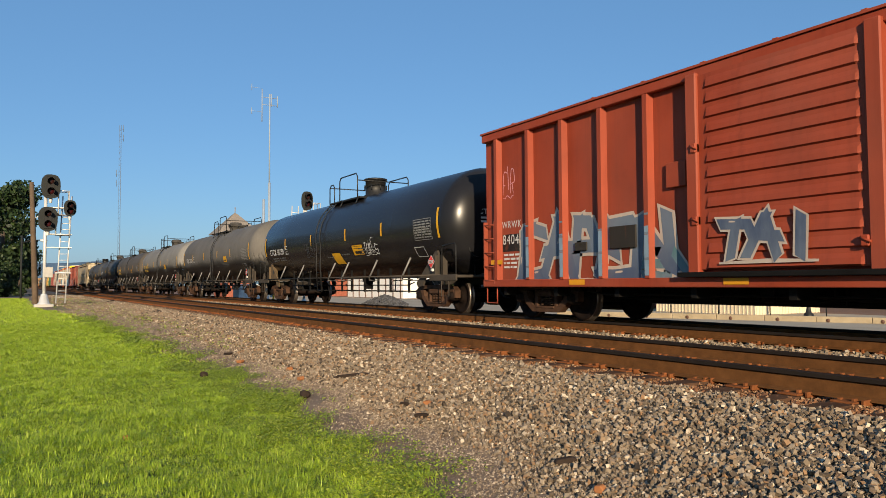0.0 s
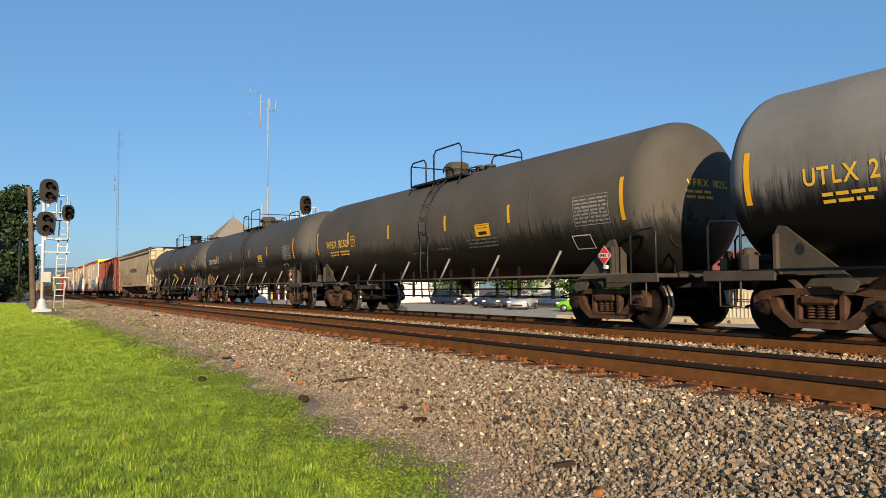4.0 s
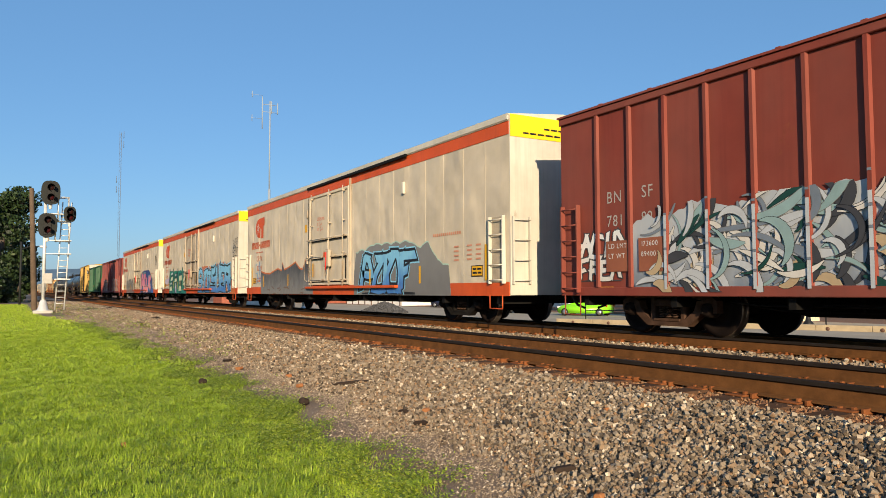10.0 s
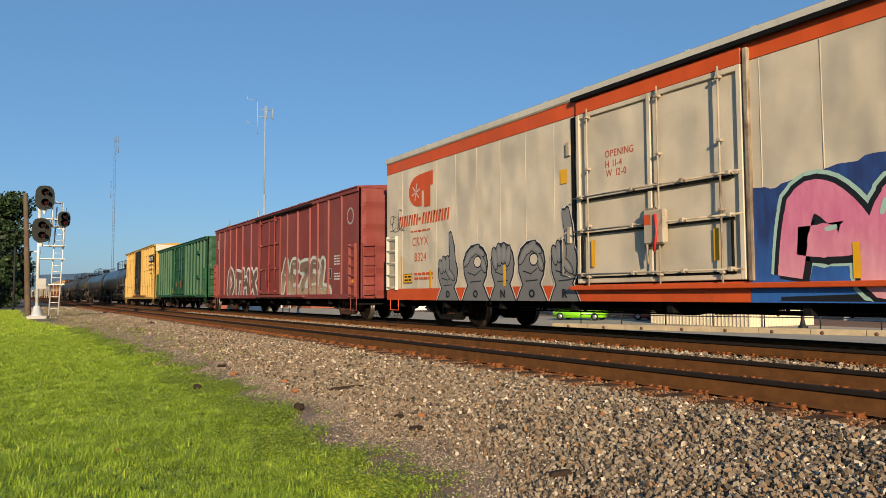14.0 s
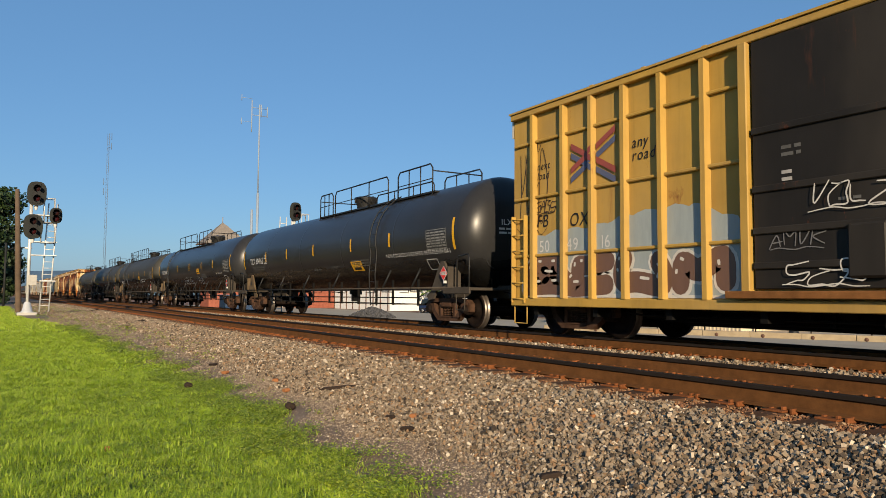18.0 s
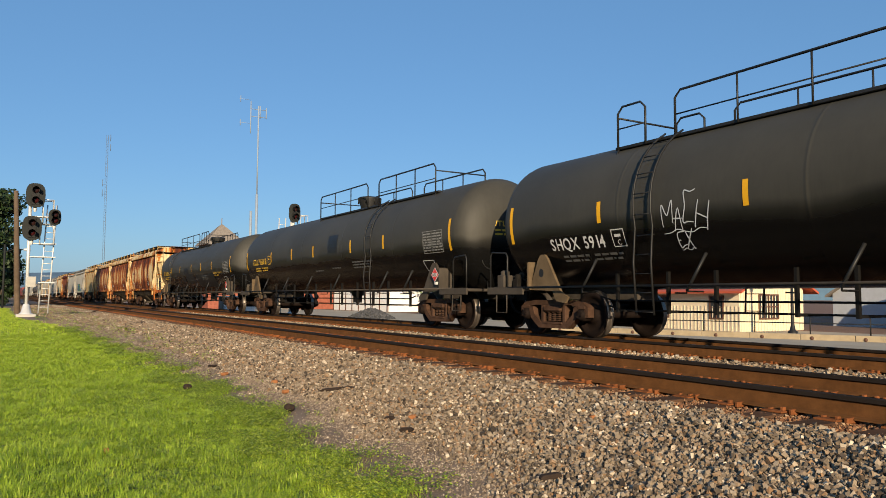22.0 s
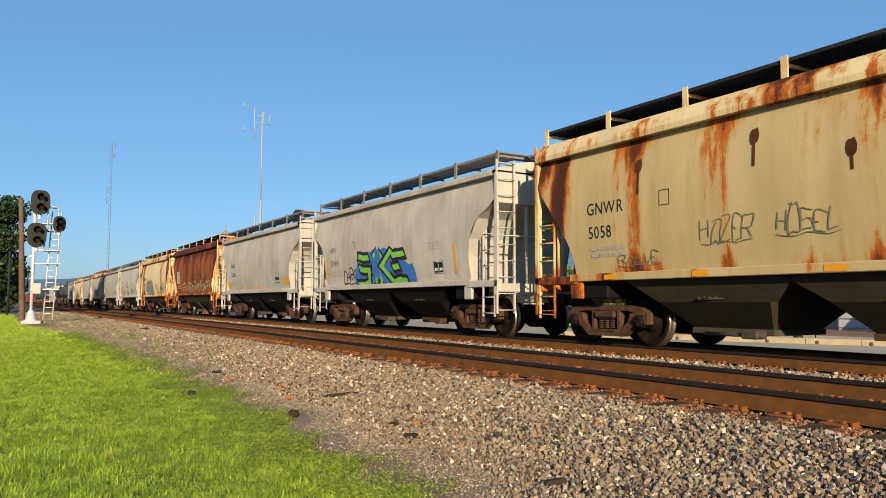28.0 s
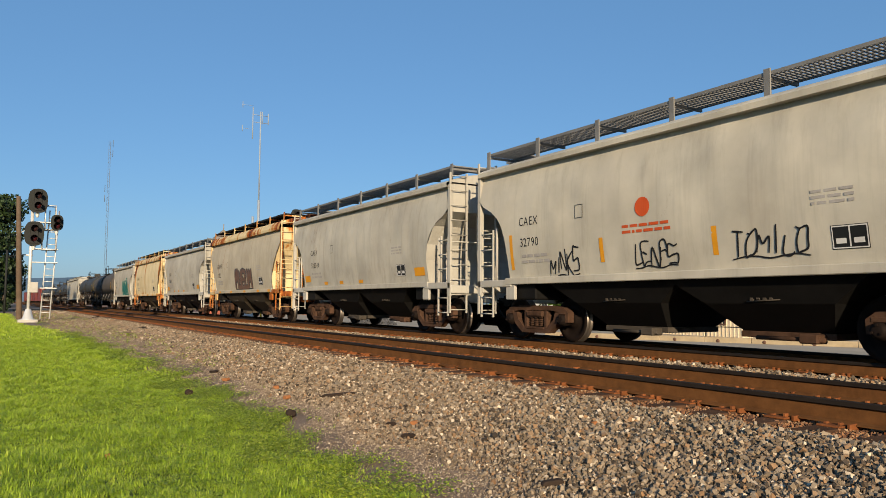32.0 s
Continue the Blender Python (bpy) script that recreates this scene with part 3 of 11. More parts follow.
# ---- the train: tank cars ----
def tank_paint(name, top, low, line, streak=0.5, gloss=0.35, dull=0.6, drip=0.35):
    """Dusty paint above, black residue below, with drips along the line between them; with little drip, only darker
    towards the bottom.
    """
    m, t, b, _, link = node_mat(name)
    dusty = ramp(t, noise_at(t, 0.5, 5.0, (1, 1, 1)), [(0.3, tuple(c * 0.75 for c in top)), (0.75, tuple(c * 1.25 for c in top))])
    dusty = mix(t, 0.16, dusty, ramp(t, noise_at(t, 14.0, 4.0, (1, 1, 0.2)), [(0.3, tuple(c * 0.6 for c in top)), (0.7, tuple(c * 1.3 for c in top))]))
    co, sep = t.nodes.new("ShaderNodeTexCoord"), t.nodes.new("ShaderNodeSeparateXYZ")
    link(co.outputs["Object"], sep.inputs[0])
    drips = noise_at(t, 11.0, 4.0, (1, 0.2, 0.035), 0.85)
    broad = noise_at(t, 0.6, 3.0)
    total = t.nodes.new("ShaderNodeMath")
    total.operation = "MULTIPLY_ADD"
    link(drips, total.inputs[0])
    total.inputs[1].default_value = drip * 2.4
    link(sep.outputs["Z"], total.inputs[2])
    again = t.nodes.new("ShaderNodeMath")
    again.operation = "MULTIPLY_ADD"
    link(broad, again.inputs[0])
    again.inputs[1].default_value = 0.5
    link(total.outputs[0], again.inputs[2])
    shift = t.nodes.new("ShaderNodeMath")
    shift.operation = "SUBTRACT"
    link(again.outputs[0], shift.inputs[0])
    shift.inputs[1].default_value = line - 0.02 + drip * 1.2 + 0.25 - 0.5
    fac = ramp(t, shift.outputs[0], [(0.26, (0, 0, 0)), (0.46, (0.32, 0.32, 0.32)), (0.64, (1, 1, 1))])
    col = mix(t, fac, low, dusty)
    # single thin runs that reach higher than the rest
    zone, lines = t.nodes.new("ShaderNodeMapRange"), t.nodes.new("ShaderNodeMath")
    zone.interpolation_type = "SMOOTHSTEP"
    link(sep.outputs["Z"], zone.inputs["Value"])
    zone.inputs["From Min"].default_value, zone.inputs["From Max"].default_value = line + 0.50, line
    lines.operation = "MULTIPLY"
    link(ramp(t, noise_at(t, 24.0, 4.0, (1, 0.2, 0.03), 0.8), [(0.54, (0, 0, 0)), (0.62, (1, 1, 1))]), lines.inputs[0])
    link(zone.outputs[0], lines.inputs[1])
    weight = t.nodes.new("ShaderNodeMath")
    weight.operation = "MULTIPLY"
    link(lines.outputs[0], weight.inputs[0])
    weight.inputs[1].default_value = min(1.0, drip * 2.6)
    col = mix(t, weight.outputs[0], col, low)
    link(col, b.inputs["Base Color"])
    rg = t.nodes.new("ShaderNodeMapRange")
    link(fac, rg.inputs["Value"])
    rg.inputs["To Min"].default_value, rg.inputs["To Max"].default_value = gloss, dull
    link(rg.outputs[0], b.inputs["Roughness"])
    bump(t, b, noise_at(t, 1.2, 3.0), 0.06, 0.02)
    b.inputs["Specular IOR Level"].default_value = 0.22
    return m


WEB_TAN = plain("dusty_web_plate", (0.12, 0.085, 0.05), 0.85, vary=0.4, scale=3)
WEB_GREY = plain("dusty_grey_plate", (0.062, 0.052, 0.042), 0.85, vary=0.4, scale=3)


def tank_car(label, x_mid, bars, paint, marks, r=1.46, cz=2.44, pull=9.02, truck_x=6.87, platform="short", rails=None, man_x=None, mark="white",
             ladder_x=0.4, drum=False, bar_x=(), panel_x=None, text=(), sign=True, web=WEB_TAN, tags=(), plain_far=False, mark_at=None, panel_v=None):
    """A tank car; bars is half the distance between the end reflectors."""
    car = thing("tank_car", label, "tank car", "cars of the train")
    cyl, deep = bars + 0.12, 0.62
    ink = {"white": WHITE_PAINT, "yellow": YELLOW_PAINT}[mark]

    def place(u, v, lift=0.0):
        a, q = (v - cz) / r, r + 0.008 + lift
        return Vector((u, -q * math.cos(a), cz + q * math.sin(a)))

    # shell with round heads and weld seams
    prof = []
    for k in range(9):
        a = math.pi / 2 * k / 8
        prof.append((-cyl - deep * math.cos(a), r * math.sin(a) ** 0.85))
    seams = [cyl * s for s in (-0.62, -0.2, 0.22, 0.63)]
    for s in seams:
        prof += [(s - 0.06, r), (s - 0.02, r), (s - 0.012, r + 0.0022), (s + 0.012, r + 0.0022), (s + 0.02, r), (s + 0.06, r)]
    prof += [(-x, q) for x, q in prof[8::-1]]
    bm = bmesh.new()
    lathe(bm, prof, pose(0, 0, cz), 56)
    bmesh.ops.recalc_face_normals(bm, faces=bm.faces[:])
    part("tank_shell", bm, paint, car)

    # stub sills with end platforms, webs that carry the tank, couplers and trucks
    for s in (1, -1):
        bm = bmesh.new()
        x0, x1 = sorted((s * (truck_x - 1.6), s * (pull - 0.45)))
        bbox(bm, x0, x1, -0.28, 0.28, 0.74, 1.06, 0.02)
        e0, e1 = sorted((s * (cyl - 0.55), s * (pull - 0.45)))
        bbox(bm, e0, e1, -1.45, 1.45, 0.93, 1.0, 0.015)
        bbox(bm, e0, e1, -1.47, -1.42, 0.85, 1.01, 0.01)
        part("end_sill", bm, WEB_GREY, car)
        for y in (-1, 1):
            bm = bmesh.new()
            o = s * truck_x
            pts = [(o + s * 0.52, 0.95), (o + s * 0.52, 1.56), (o + s * 0.46, 1.66), (o + s * 0.36, 1.64), (o - s * 0.70, 0.80), (o - s * 0.62, 0.68), (o - s * 0.35, 0.72), (o - s * 0.22, 0.93)]
            if platform != "short":
                pts = [(o + s * 0.50, 0.95), (o + s * 0.42, 1.15), (o + s * 0.22, 1.60), (o + s * 0.14, 1.68), (o + s * 0.02, 1.68), (o - s * 0.06, 1.60), (o - s * 0.48, 0.92), (o - s * 0.70, 0.80), (o - s * 0.62, 0.68), (o - s * 0.35, 0.72), (o - s * 0.22, 0.93)]
            prism(bm, pts, y * 1.30, y * 1.24)
            # lightening hole, its dark inside put on as a black disc
            ring = [(o + s * 0.12 + 0.075 * math.cos(k * math.pi / 5), 1.30 + 0.09 * math.sin(k * math.pi / 5)) for k in range(10)]
            prism(bm, ring, y * 1.304, y * 1.23, 1)
            pts = [(o + s * 0.5, 1.52), (o + s * 0.45, 1.54), (o + s * 0.45, 0.95), (o + s * 0.5, 0.95)]
            prism(bm, pts, y * 1.38, y * 1.0)
            bmesh.ops.recalc_face_normals(bm, faces=bm.faces[:])
            part("bolster_web", bm, [web if y < 0 and s < 0 else WEB_GREY, PIPE_BLACK], car)
            # hoop handrail and step at the corner
            bm = bmesh.new()
            xa, xb = s * (cyl + 0.05), s * (pull - 0.52)
            rod(bm, [(xa, y * 1.42, 0.98), (xa, y * 1.42, 1.68), (xa + s * 0.06, y * 1.42, 1.76), (xb - s * 0.06, y * 1.42, 1.80), (xb, y * 1.42, 1.72), (xb, y * 1.42, 0.98)], 0.02, 6)
            part("handrail", bm, PIPE_BLACK, car)
            stirrup(car, xa, xa + s * 0.38, y * 1.44, 0.46, 0.95, WEB_GREY)
    # brake valve cluster on one end platform
    rng = random.Random(int(x_mid * 10))
    e = -(cyl + 0.25)
    for k in range(0 if plain_far else 6):
        bm = bmesh.new()
        a, b_, c = e + rng.uniform(-0.3, 0.35), -1.3 + 0.13 * k, 1.0
        w = rng.uniform(0.07, 0.13)
        bbox(bm, a - w, a + w, b_ - w, b_ + w, c, c + w * 2.2, 0.02)
        lathe(bm, [(0, w * 0.8), (0.09, w * 0.8), (0.12, w * 0.4), (0.12, 0)], pose(a, b_, c + w * 2.1, 0, -90, 0), 10)
        part("brake_valve", bm, TRUCK_DARK if k % 2 else WEB_GREY, car)
    bm = bmesh.new()
    rod(bm, [(e - 0.4, -1.2, 1.12), (e, -1.1, 1.22), (e + 0.5, -0.9, 1.10)], 0.025, 6)
    part("air_pipe", bm, TRUCK_DARK, car)
    bm = bmesh.new()
    xw = cyl + 0.42
    ring = [(xw, -0.55 + 0.27 * math.cos(a * math.pi / 8), 1.75 + 0.27 * math.sin(a * math.pi / 8)) for a in range(17)]
    rod(bm, ring, 0.016, 5)
    for a in (0, 4, 8, 12):
        rod(bm, [(xw, -0.55, 1.75), ring[a]], 0.012, 4)
    rod(bm, [(xw, -0.55, 1.75), (xw - 0.15, -0.55, 1.75), (xw - 0.15, -0.55, 1.0)], 0.02, 5)
    part("brake_wheel", bm, PIPE_BLACK, car)
    couplers(car, pull)
    truck(car, truck_x)
    truck(car, -truck_x)

    # long handrail along both sides, held by struts
    for y in (-1, 1):
        bm = bmesh.new()
        rod(bm, [(-cyl, y * 1.45, 1.0), (cyl, y * 1.45, 1.0)], 0.023, 6)
        part("side_rail", bm, PIPE_BLACK if y > 0 else WEB_GREY, car)
        n = 6
        for i in range(n):
            x = -truck_x + 1.3 + (2 * truck_x - 2.6) * i / (n - 1)
            if abs(x - ladder_x) < 0.6:
                x += 1.0
            bm = bmesh.new()
            rod(bm, [(x, y * 1.46, 0.95), (x + 0.22, y * 1.28, 1.52)], 0.028, 5)
            rod(bm, [(x, y * 1.46, 1.0), (x, y * 1.46, 0.90), (x, y * 1.1, 0.90)], 0.016, 4)
            part("strut", bm, GREY_STRUT if y < 0 and platform == "short" else PIPE_BLACK, car)
    bm = bmesh.new()
    lathe(bm, [(0.0, 0.0), (0.0, 0.16), (0.25, 0.16), (0.25, 0.22), (0.42, 0.22)], pose(0.1, 0, cz - r - 0.38, 0, -90, 0), 14)
    part("outlet_valve", bm, PIPE_BLACK, car)

    # ladder up the side, following the curve
    for y in (-1, 1):
        bm = bmesh.new()
        for dx in (-0.2, 0.2):
            pts = [(ladder_x + dx, y * (1.47), 0.5), (ladder_x + dx, y * 1.53, 1.4)]
            for k in range(9):
                a = -0.25 + k * 0.17
                q = r + 0.09
                pts.append((ladder_x + dx, y * q * math.cos(a), cz + q * math.sin(a)))
            rod(bm, pts, 0.02, 5)
        for k in range(4):
            rod(bm, [(ladder_x - 0.2, y * 1.49, 0.55 + 0.33 * k), (ladder_x + 0.2, y * 1.49, 0.55 + 0.33 * k)], 0.012, 4)
        for k in range(6):
            a = -0.35 + k * 0.24
            q = r + 0.09
            rod(bm, [(ladder_x - 0.2, y * q * math.cos(a), cz + q * math.sin(a)), (ladder_x + 0.2, y * q * math.cos(a), cz + q * math.sin(a))], 0.012, 4)
        part("side_ladder", bm, PIPE_BLACK, car, "steel ladder curving up the tank's side")

    # manway, valves and platform on top
    top = cz + r
    man = {"short": 0.7 if drum else -0.35, "long": 2.2, "long2": 1.0}[platform]
    man = man if man_x is None else man_x
    bm = bmesh.new()
    base = pose(man, 0, top - 0.1, 0, -90, 0)
    prof = [(0, 0.34), (0.34, 0.34), (0.34, 0.40), (0.40, 0.40), (0.40, 0.34), (0.52, 0.33), (0.56, 0.25), (0.57, 0)] if platform == "short" else [(0, 0.30), (0.20, 0.32), (0.42, 0.42), (0.46, 0.42), (0.50, 0.36), (0.55, 0.0)]
    if drum:
        prof = [(0, 0.40), (0.10, 0.40), (0.12, 0.36), (0.62, 0.36), (0.62, 0.41), (0.68, 0.41), (0.70, 0.33), (0.72, 0)]
    lathe(bm, prof, base, 20)
    for k in range(8):
        a = k * math.pi / 4
        rod(bm, [(man + 0.41 * math.cos(a), 0.41 * math.sin(a), top + 0.18), (man + 0.41 * math.cos(a), 0.41 * math.sin(a), top + 0.34)], 0.02, 5)
    bmesh.ops.recalc_face_normals(bm, faces=bm.faces[:])
    part("manway", bm, PIPE_BLACK if platform != "short" or drum else WEB_DARK, car, "round bolted manway dome")
    if platform == "short":
        for x, h in ((0.45, 0.16), (0.72, 0.22), (0.95, 0.14), (1.2, 0.18)) if not drum else ((-0.5, 0.1), (0.1, 0.14), (0.5, 0.12)):
            bm = bmesh.new()
            lathe(bm, [(0, 0.12), (h, 0.12), (h, 0.16), (h + 0.05, 0.16), (h + 0.05, 0)], pose(x, 0.1, top - 0.05, 0, -90, 0), 10)
            part("top_valve", bm, WEB_DARK, car)
        spans, x0, x1, deck = [(-1.35, -0.45), (0.0, 1.45)], -1.4, 1.5, 0.95
        if drum:
            spans, x0, x1 = [(-1.2, -0.75), (-0.25, 1.33)], -1.3, 1.45
    else:
        spans, x0, x1, deck = ([(-4.3, 0.2), (1.6, 4.5)], -4.4, 4.6, 0.8) if platform == "long" else ([(-1.45, 2.6), (3.4, 6.9)], -1.5, 7.0, 0.8)
    if rails:
        spans, x0, x1 = rails, rails[0][0] - 0.1, rails[-1][1] + 0.1
    for y in (-1, 1):
        bm = bmesh.new()
        bbox(bm, x0, x1, min(y * 0.55, y * deck), max(y * 0.55, y * deck), top - 0.20, top - 0.14, 0.01)
        for x in (x0 + 0.1, 0, x1 - 0.1):
            rod(bm, [(x, y * deck, top - 0.18), (x, y * (deck + 0.12), top - 0.42)], 0.02, 4)
        part("platform_deck", bm, PIPE_BLACK, car)
        for i, (a, b_) in enumerate(spans):
            bm = bmesh.new()
            hh = top + 0.62 if platform != "short" else top + (0.50 if i == 0 else 0.66)
            yy = y * (deck + 0.02)
            up = 0.12
            rod(bm, [(a, yy, top - 0.2), (a, yy, hh - up), (a + up, yy, hh), (b_ - up, yy, hh), (b_, yy, hh - up), (b_, yy, top - 0.2)], 0.022, 6)
            n = 1 if platform == "short" or b_ - a < 1 else 3
            for k in range(1, n):
                x = a + (b_ - a) * k / n
                rod(bm, [(x, yy, top - 0.2), (x, yy, hh)], 0.018, 5)
            if platform != "short":
                rod(bm, [(a, yy, top + 0.2), (b_, yy, top + 0.2)], 0.014, 5)
            part("platform_rail", bm, PIPE_BLACK, car)
    for x in (spans[0][0], spans[-1][1]):
        bm = bmesh.new()
        rod(bm, [(x, -deck - 0.02, top + 0.42), (x, deck + 0.02, top + 0.42)], 0.02, 5)
        part("platform_rail", bm, PIPE_BLACK, car)

    # painted marks: reflectors, number, tables, placards
    zb = cz - 0.02
    for i, x in enumerate((-bars, *bar_x, bars)):
        bm = bmesh.new()
        long_ = 0.36 if i in (0, len(bar_x) + 1) else 0.2
        patch(bm, place, x - 0.05, x + 0.05, zb - long_ - (0.08 if long_ > 0.3 else 0), zb + long_, n=6)
        part("reflector", bm, YELLOW, car)
    if plain_far:
        return car, x_mid
    # pipes and brackets that hang below the tank
    for y, z in ((-1.02, 0.74), (-0.80, 0.56)):
        bm = bmesh.new()
        rod(bm, [(-truck_x + 1.35, y, z + 0.08), (-truck_x + 1.7, y, z), (truck_x - 1.7, y, z), (truck_x - 1.35, y, z + 0.08)], 0.018, 5)
        part("brake_pipe", bm, UNDER_BLACK, car)
    bm = bmesh.new()
    box(bm, -0.025, 0.025, -1.05, -0.99, 0.52, 1.25)
    box(bm, -0.02, 0.02, -0.988, -0.5, 0.53, 0.57)
    hang = mesh_of("pipe_bracket", bm, UNDER_BLACK)
    for k in range(11):
        part("pipe_bracket", hang, None, car).location = (-truck_x + 1.8 + (2 * truck_x - 3.6) * (k + 0.12 * math.sin(k * 2.7)) / 10, 0, 0)
    bm = bmesh.new()
    u, v = -bars + (0.95 if mark == "white" else 0.9), cz - 0.28
    if mark_at:
        u, v = mark_at
    owner, figures = marks.split()
    end = write(bm, owner, place, u, v, 0.235, 0.018, wide=0.82)
    part("reporting_mark", bm, ink, car, mark + " painted reporting mark")
    bm = bmesh.new()
    end = write(bm, figures, place, end + 0.106, v, 0.235, 0.018, wide=0.82)
    part("car_number", bm, ink, car, mark + " painted car number")
    bm = bmesh.new()
    for a in (0.25, 1.15):
        bm = bmesh.new()
        blur_bars(bm, place, u + a, u + a + 0.75, v - 0.30, v - 0.10, 2, 0)
        part("weight_stencil", bm, FAINT_PAINT if mark == "white" else ink, car)
    bm = bmesh.new()
    dust_frame(bm, place, end + 0.18, end + 0.5, v - 0.02, v + 0.32, 0.018)
    blur_bars(bm, place, end + 0.25, end + 0.45, v + 0.15, v + 0.25, 1)
    write(bm, "C", place, end + 0.29, v + 0.02, 0.1)
    part("plate_stencil", bm, ink, car)
    bm = bmesh.new()
    tx = bars - 1.35
    dust_frame(bm, place, tx, tx + 1.0, cz - 0.48, cz + 0.1, 0.015)
    blur_bars(bm, place, tx + 0.04, tx + 0.45, cz - 0.44, cz + 0.06, 7)
    blur_bars(bm, place, tx + 0.50, tx + 0.96, cz - 0.44, cz + 0.06, 7)
    for k in range(1, 7):
        patch(bm, place, tx, tx + 1.0, cz - 0.48 + k * 0.083, cz - 0.474 + k * 0.083)
    patch(bm, place, tx + 0.46, tx + 0.475, cz - 0.48, cz + 0.1)
    part("test_table", bm, TABLE_GREY, car, "white stencilled table of test dates")
    bm = bmesh.new()
    dust_frame(bm, place, tx - 0.2, tx + 0.35, cz - 0.98, cz - 0.66, 0.02)
    part("stencil_frame", bm, WHITE_PAINT, car)
    for tu, tv, tw, lines in ((bars * 0.30, cz - 0.75, 1.3, 3), (bars * 0.10, cz - 0.72, 0.7, 1), (-bars * 0.08, cz - 0.78, 0.7, 1)):
        bm = bmesh.new()
        blur_bars(bm, place, tu, tu + tw, tv, tv + lines * 0.09, lines)
        part("small_print", bm, FAINT_PAINT, car)
    if sign:
        bm = bmesh.new()
        sx = bars * 0.36 if panel_x is None else panel_x
        wide, high = (0.62, 0.30) if panel_v is None else (0.80, 0.34)
        pv = cz - 0.16 if panel_v is None else panel_v
        patch(bm, place, sx, sx + wide, pv - high, pv)
        panel = part("warning_panel", bm, YELLOW, car, "yellow panel with black print")
        over = lambda a, b, lift=0.0: place(a, b, 0.003)
        for k, (lo, hi) in enumerate(((0.10, 0.14), (0.30, 0.34), (0.60, 0.86))):
            bm = bmesh.new()
            patch(bm, over, sx + 0.06 + 0.04 * k, sx + wide - 0.06 - 0.04 * k, pv - high * hi, pv - high * lo, n=2)
            part("print_line", bm, BLACK_PAINT, panel)
        if drum:
            bm = bmesh.new()
            patch(bm, place, 0.0, 0.74, cz - 1.04, cz - 0.60, skew=-0.16)
            part("warning_panel", bm, YELLOW, car, "yellow panel set askew")
    # placard in its holder at the forward end
    bm = bmesh.new()
    px, pz, py = truck_x + 0.35, 1.36, -1.42
    bm.verts.ensure_lookup_table()
    for q, mat, d in ((0.19, 1, 0.0), (0.17, 0, 0.006)):
        vs = [bm.verts.new((px + a * q, py - d, pz + b_ * q)) for a, b_ in ((-1, 0), (0, -1), (1, 0), (0, 1))]
        bm.faces.new(vs).material_index = mat
    flat = lambda u, v, lift=0.0: Vector((u, py - 0.012, v))
    patch(bm, flat, px - 0.12, px + 0.12, pz - 0.045, pz + 0.045, 1, n=1)
    write(bm, "1987" if platform == "short" else "1075", lambda u, v, lift=0.0: Vector((u, py - 0.018, v)), px - 0.105, pz - 0.03, 0.06, 0.018, 2)
    box(bm, px - 0.03, px + 0.03, py + 0.006, -1.28, pz - 0.25, pz - 0.18, 1)
    part("placard", bm, [RED_SIGN, WHITE_PAINT, BLACK_PAINT], car, "red diamond placard in a holder")
    bm = bmesh.new()
    for i, (s_, u_, v_, size) in enumerate(text):
        write(bm, s_, place, u_, v_, size, 0.0)
    if text:
        part("lettering", bm, ink, car)
    for (word, u_, v_, w_, h_, kind) in tags:
        scrawl(car, word, place, u_, v_, w_, h_, kind, int(x_mid * 7))
    # writing on the far head is left to the small print
    bm = bmesh.new()
    def head(u, v, lift=0.0):
        q = min(0.99, math.hypot(u, v - cz) / r)
        return Vector((cyl + deep * math.sqrt(1 - q * q) + 0.012, u, v))
    write(bm, marks, head, -0.62, cz + 0.15, 0.13, 0.018)
    blur_bars(bm, head, -0.55, 0.1, cz - 0.1, cz + 0.1, 2)
    part("end_lettering", bm, ink, car)
    return car, x_mid


TABLE_GREY = plain("worn_white_table", (0.24, 0.235, 0.22), 0.7, vary=0.4, relief=0)
FAINT_PAINT = plain("worn_small_print", (0.12, 0.117, 0.11), 0.7, vary=0.4, relief=0)
GREY_STRUT = plain("galvanised_strut", (0.22, 0.21, 0.20), 0.6, 0.3, vary=0.3)
WEB_DARK = plain("dusty_fittings", (0.07, 0.065, 0.058), 0.75, vary=0.4)


# ---- spray paint ----
def spray(name, color, rough=0.45):
    return plain("spray_" + name, color, rough, vary=0.18, scale=2.5, relief=0)


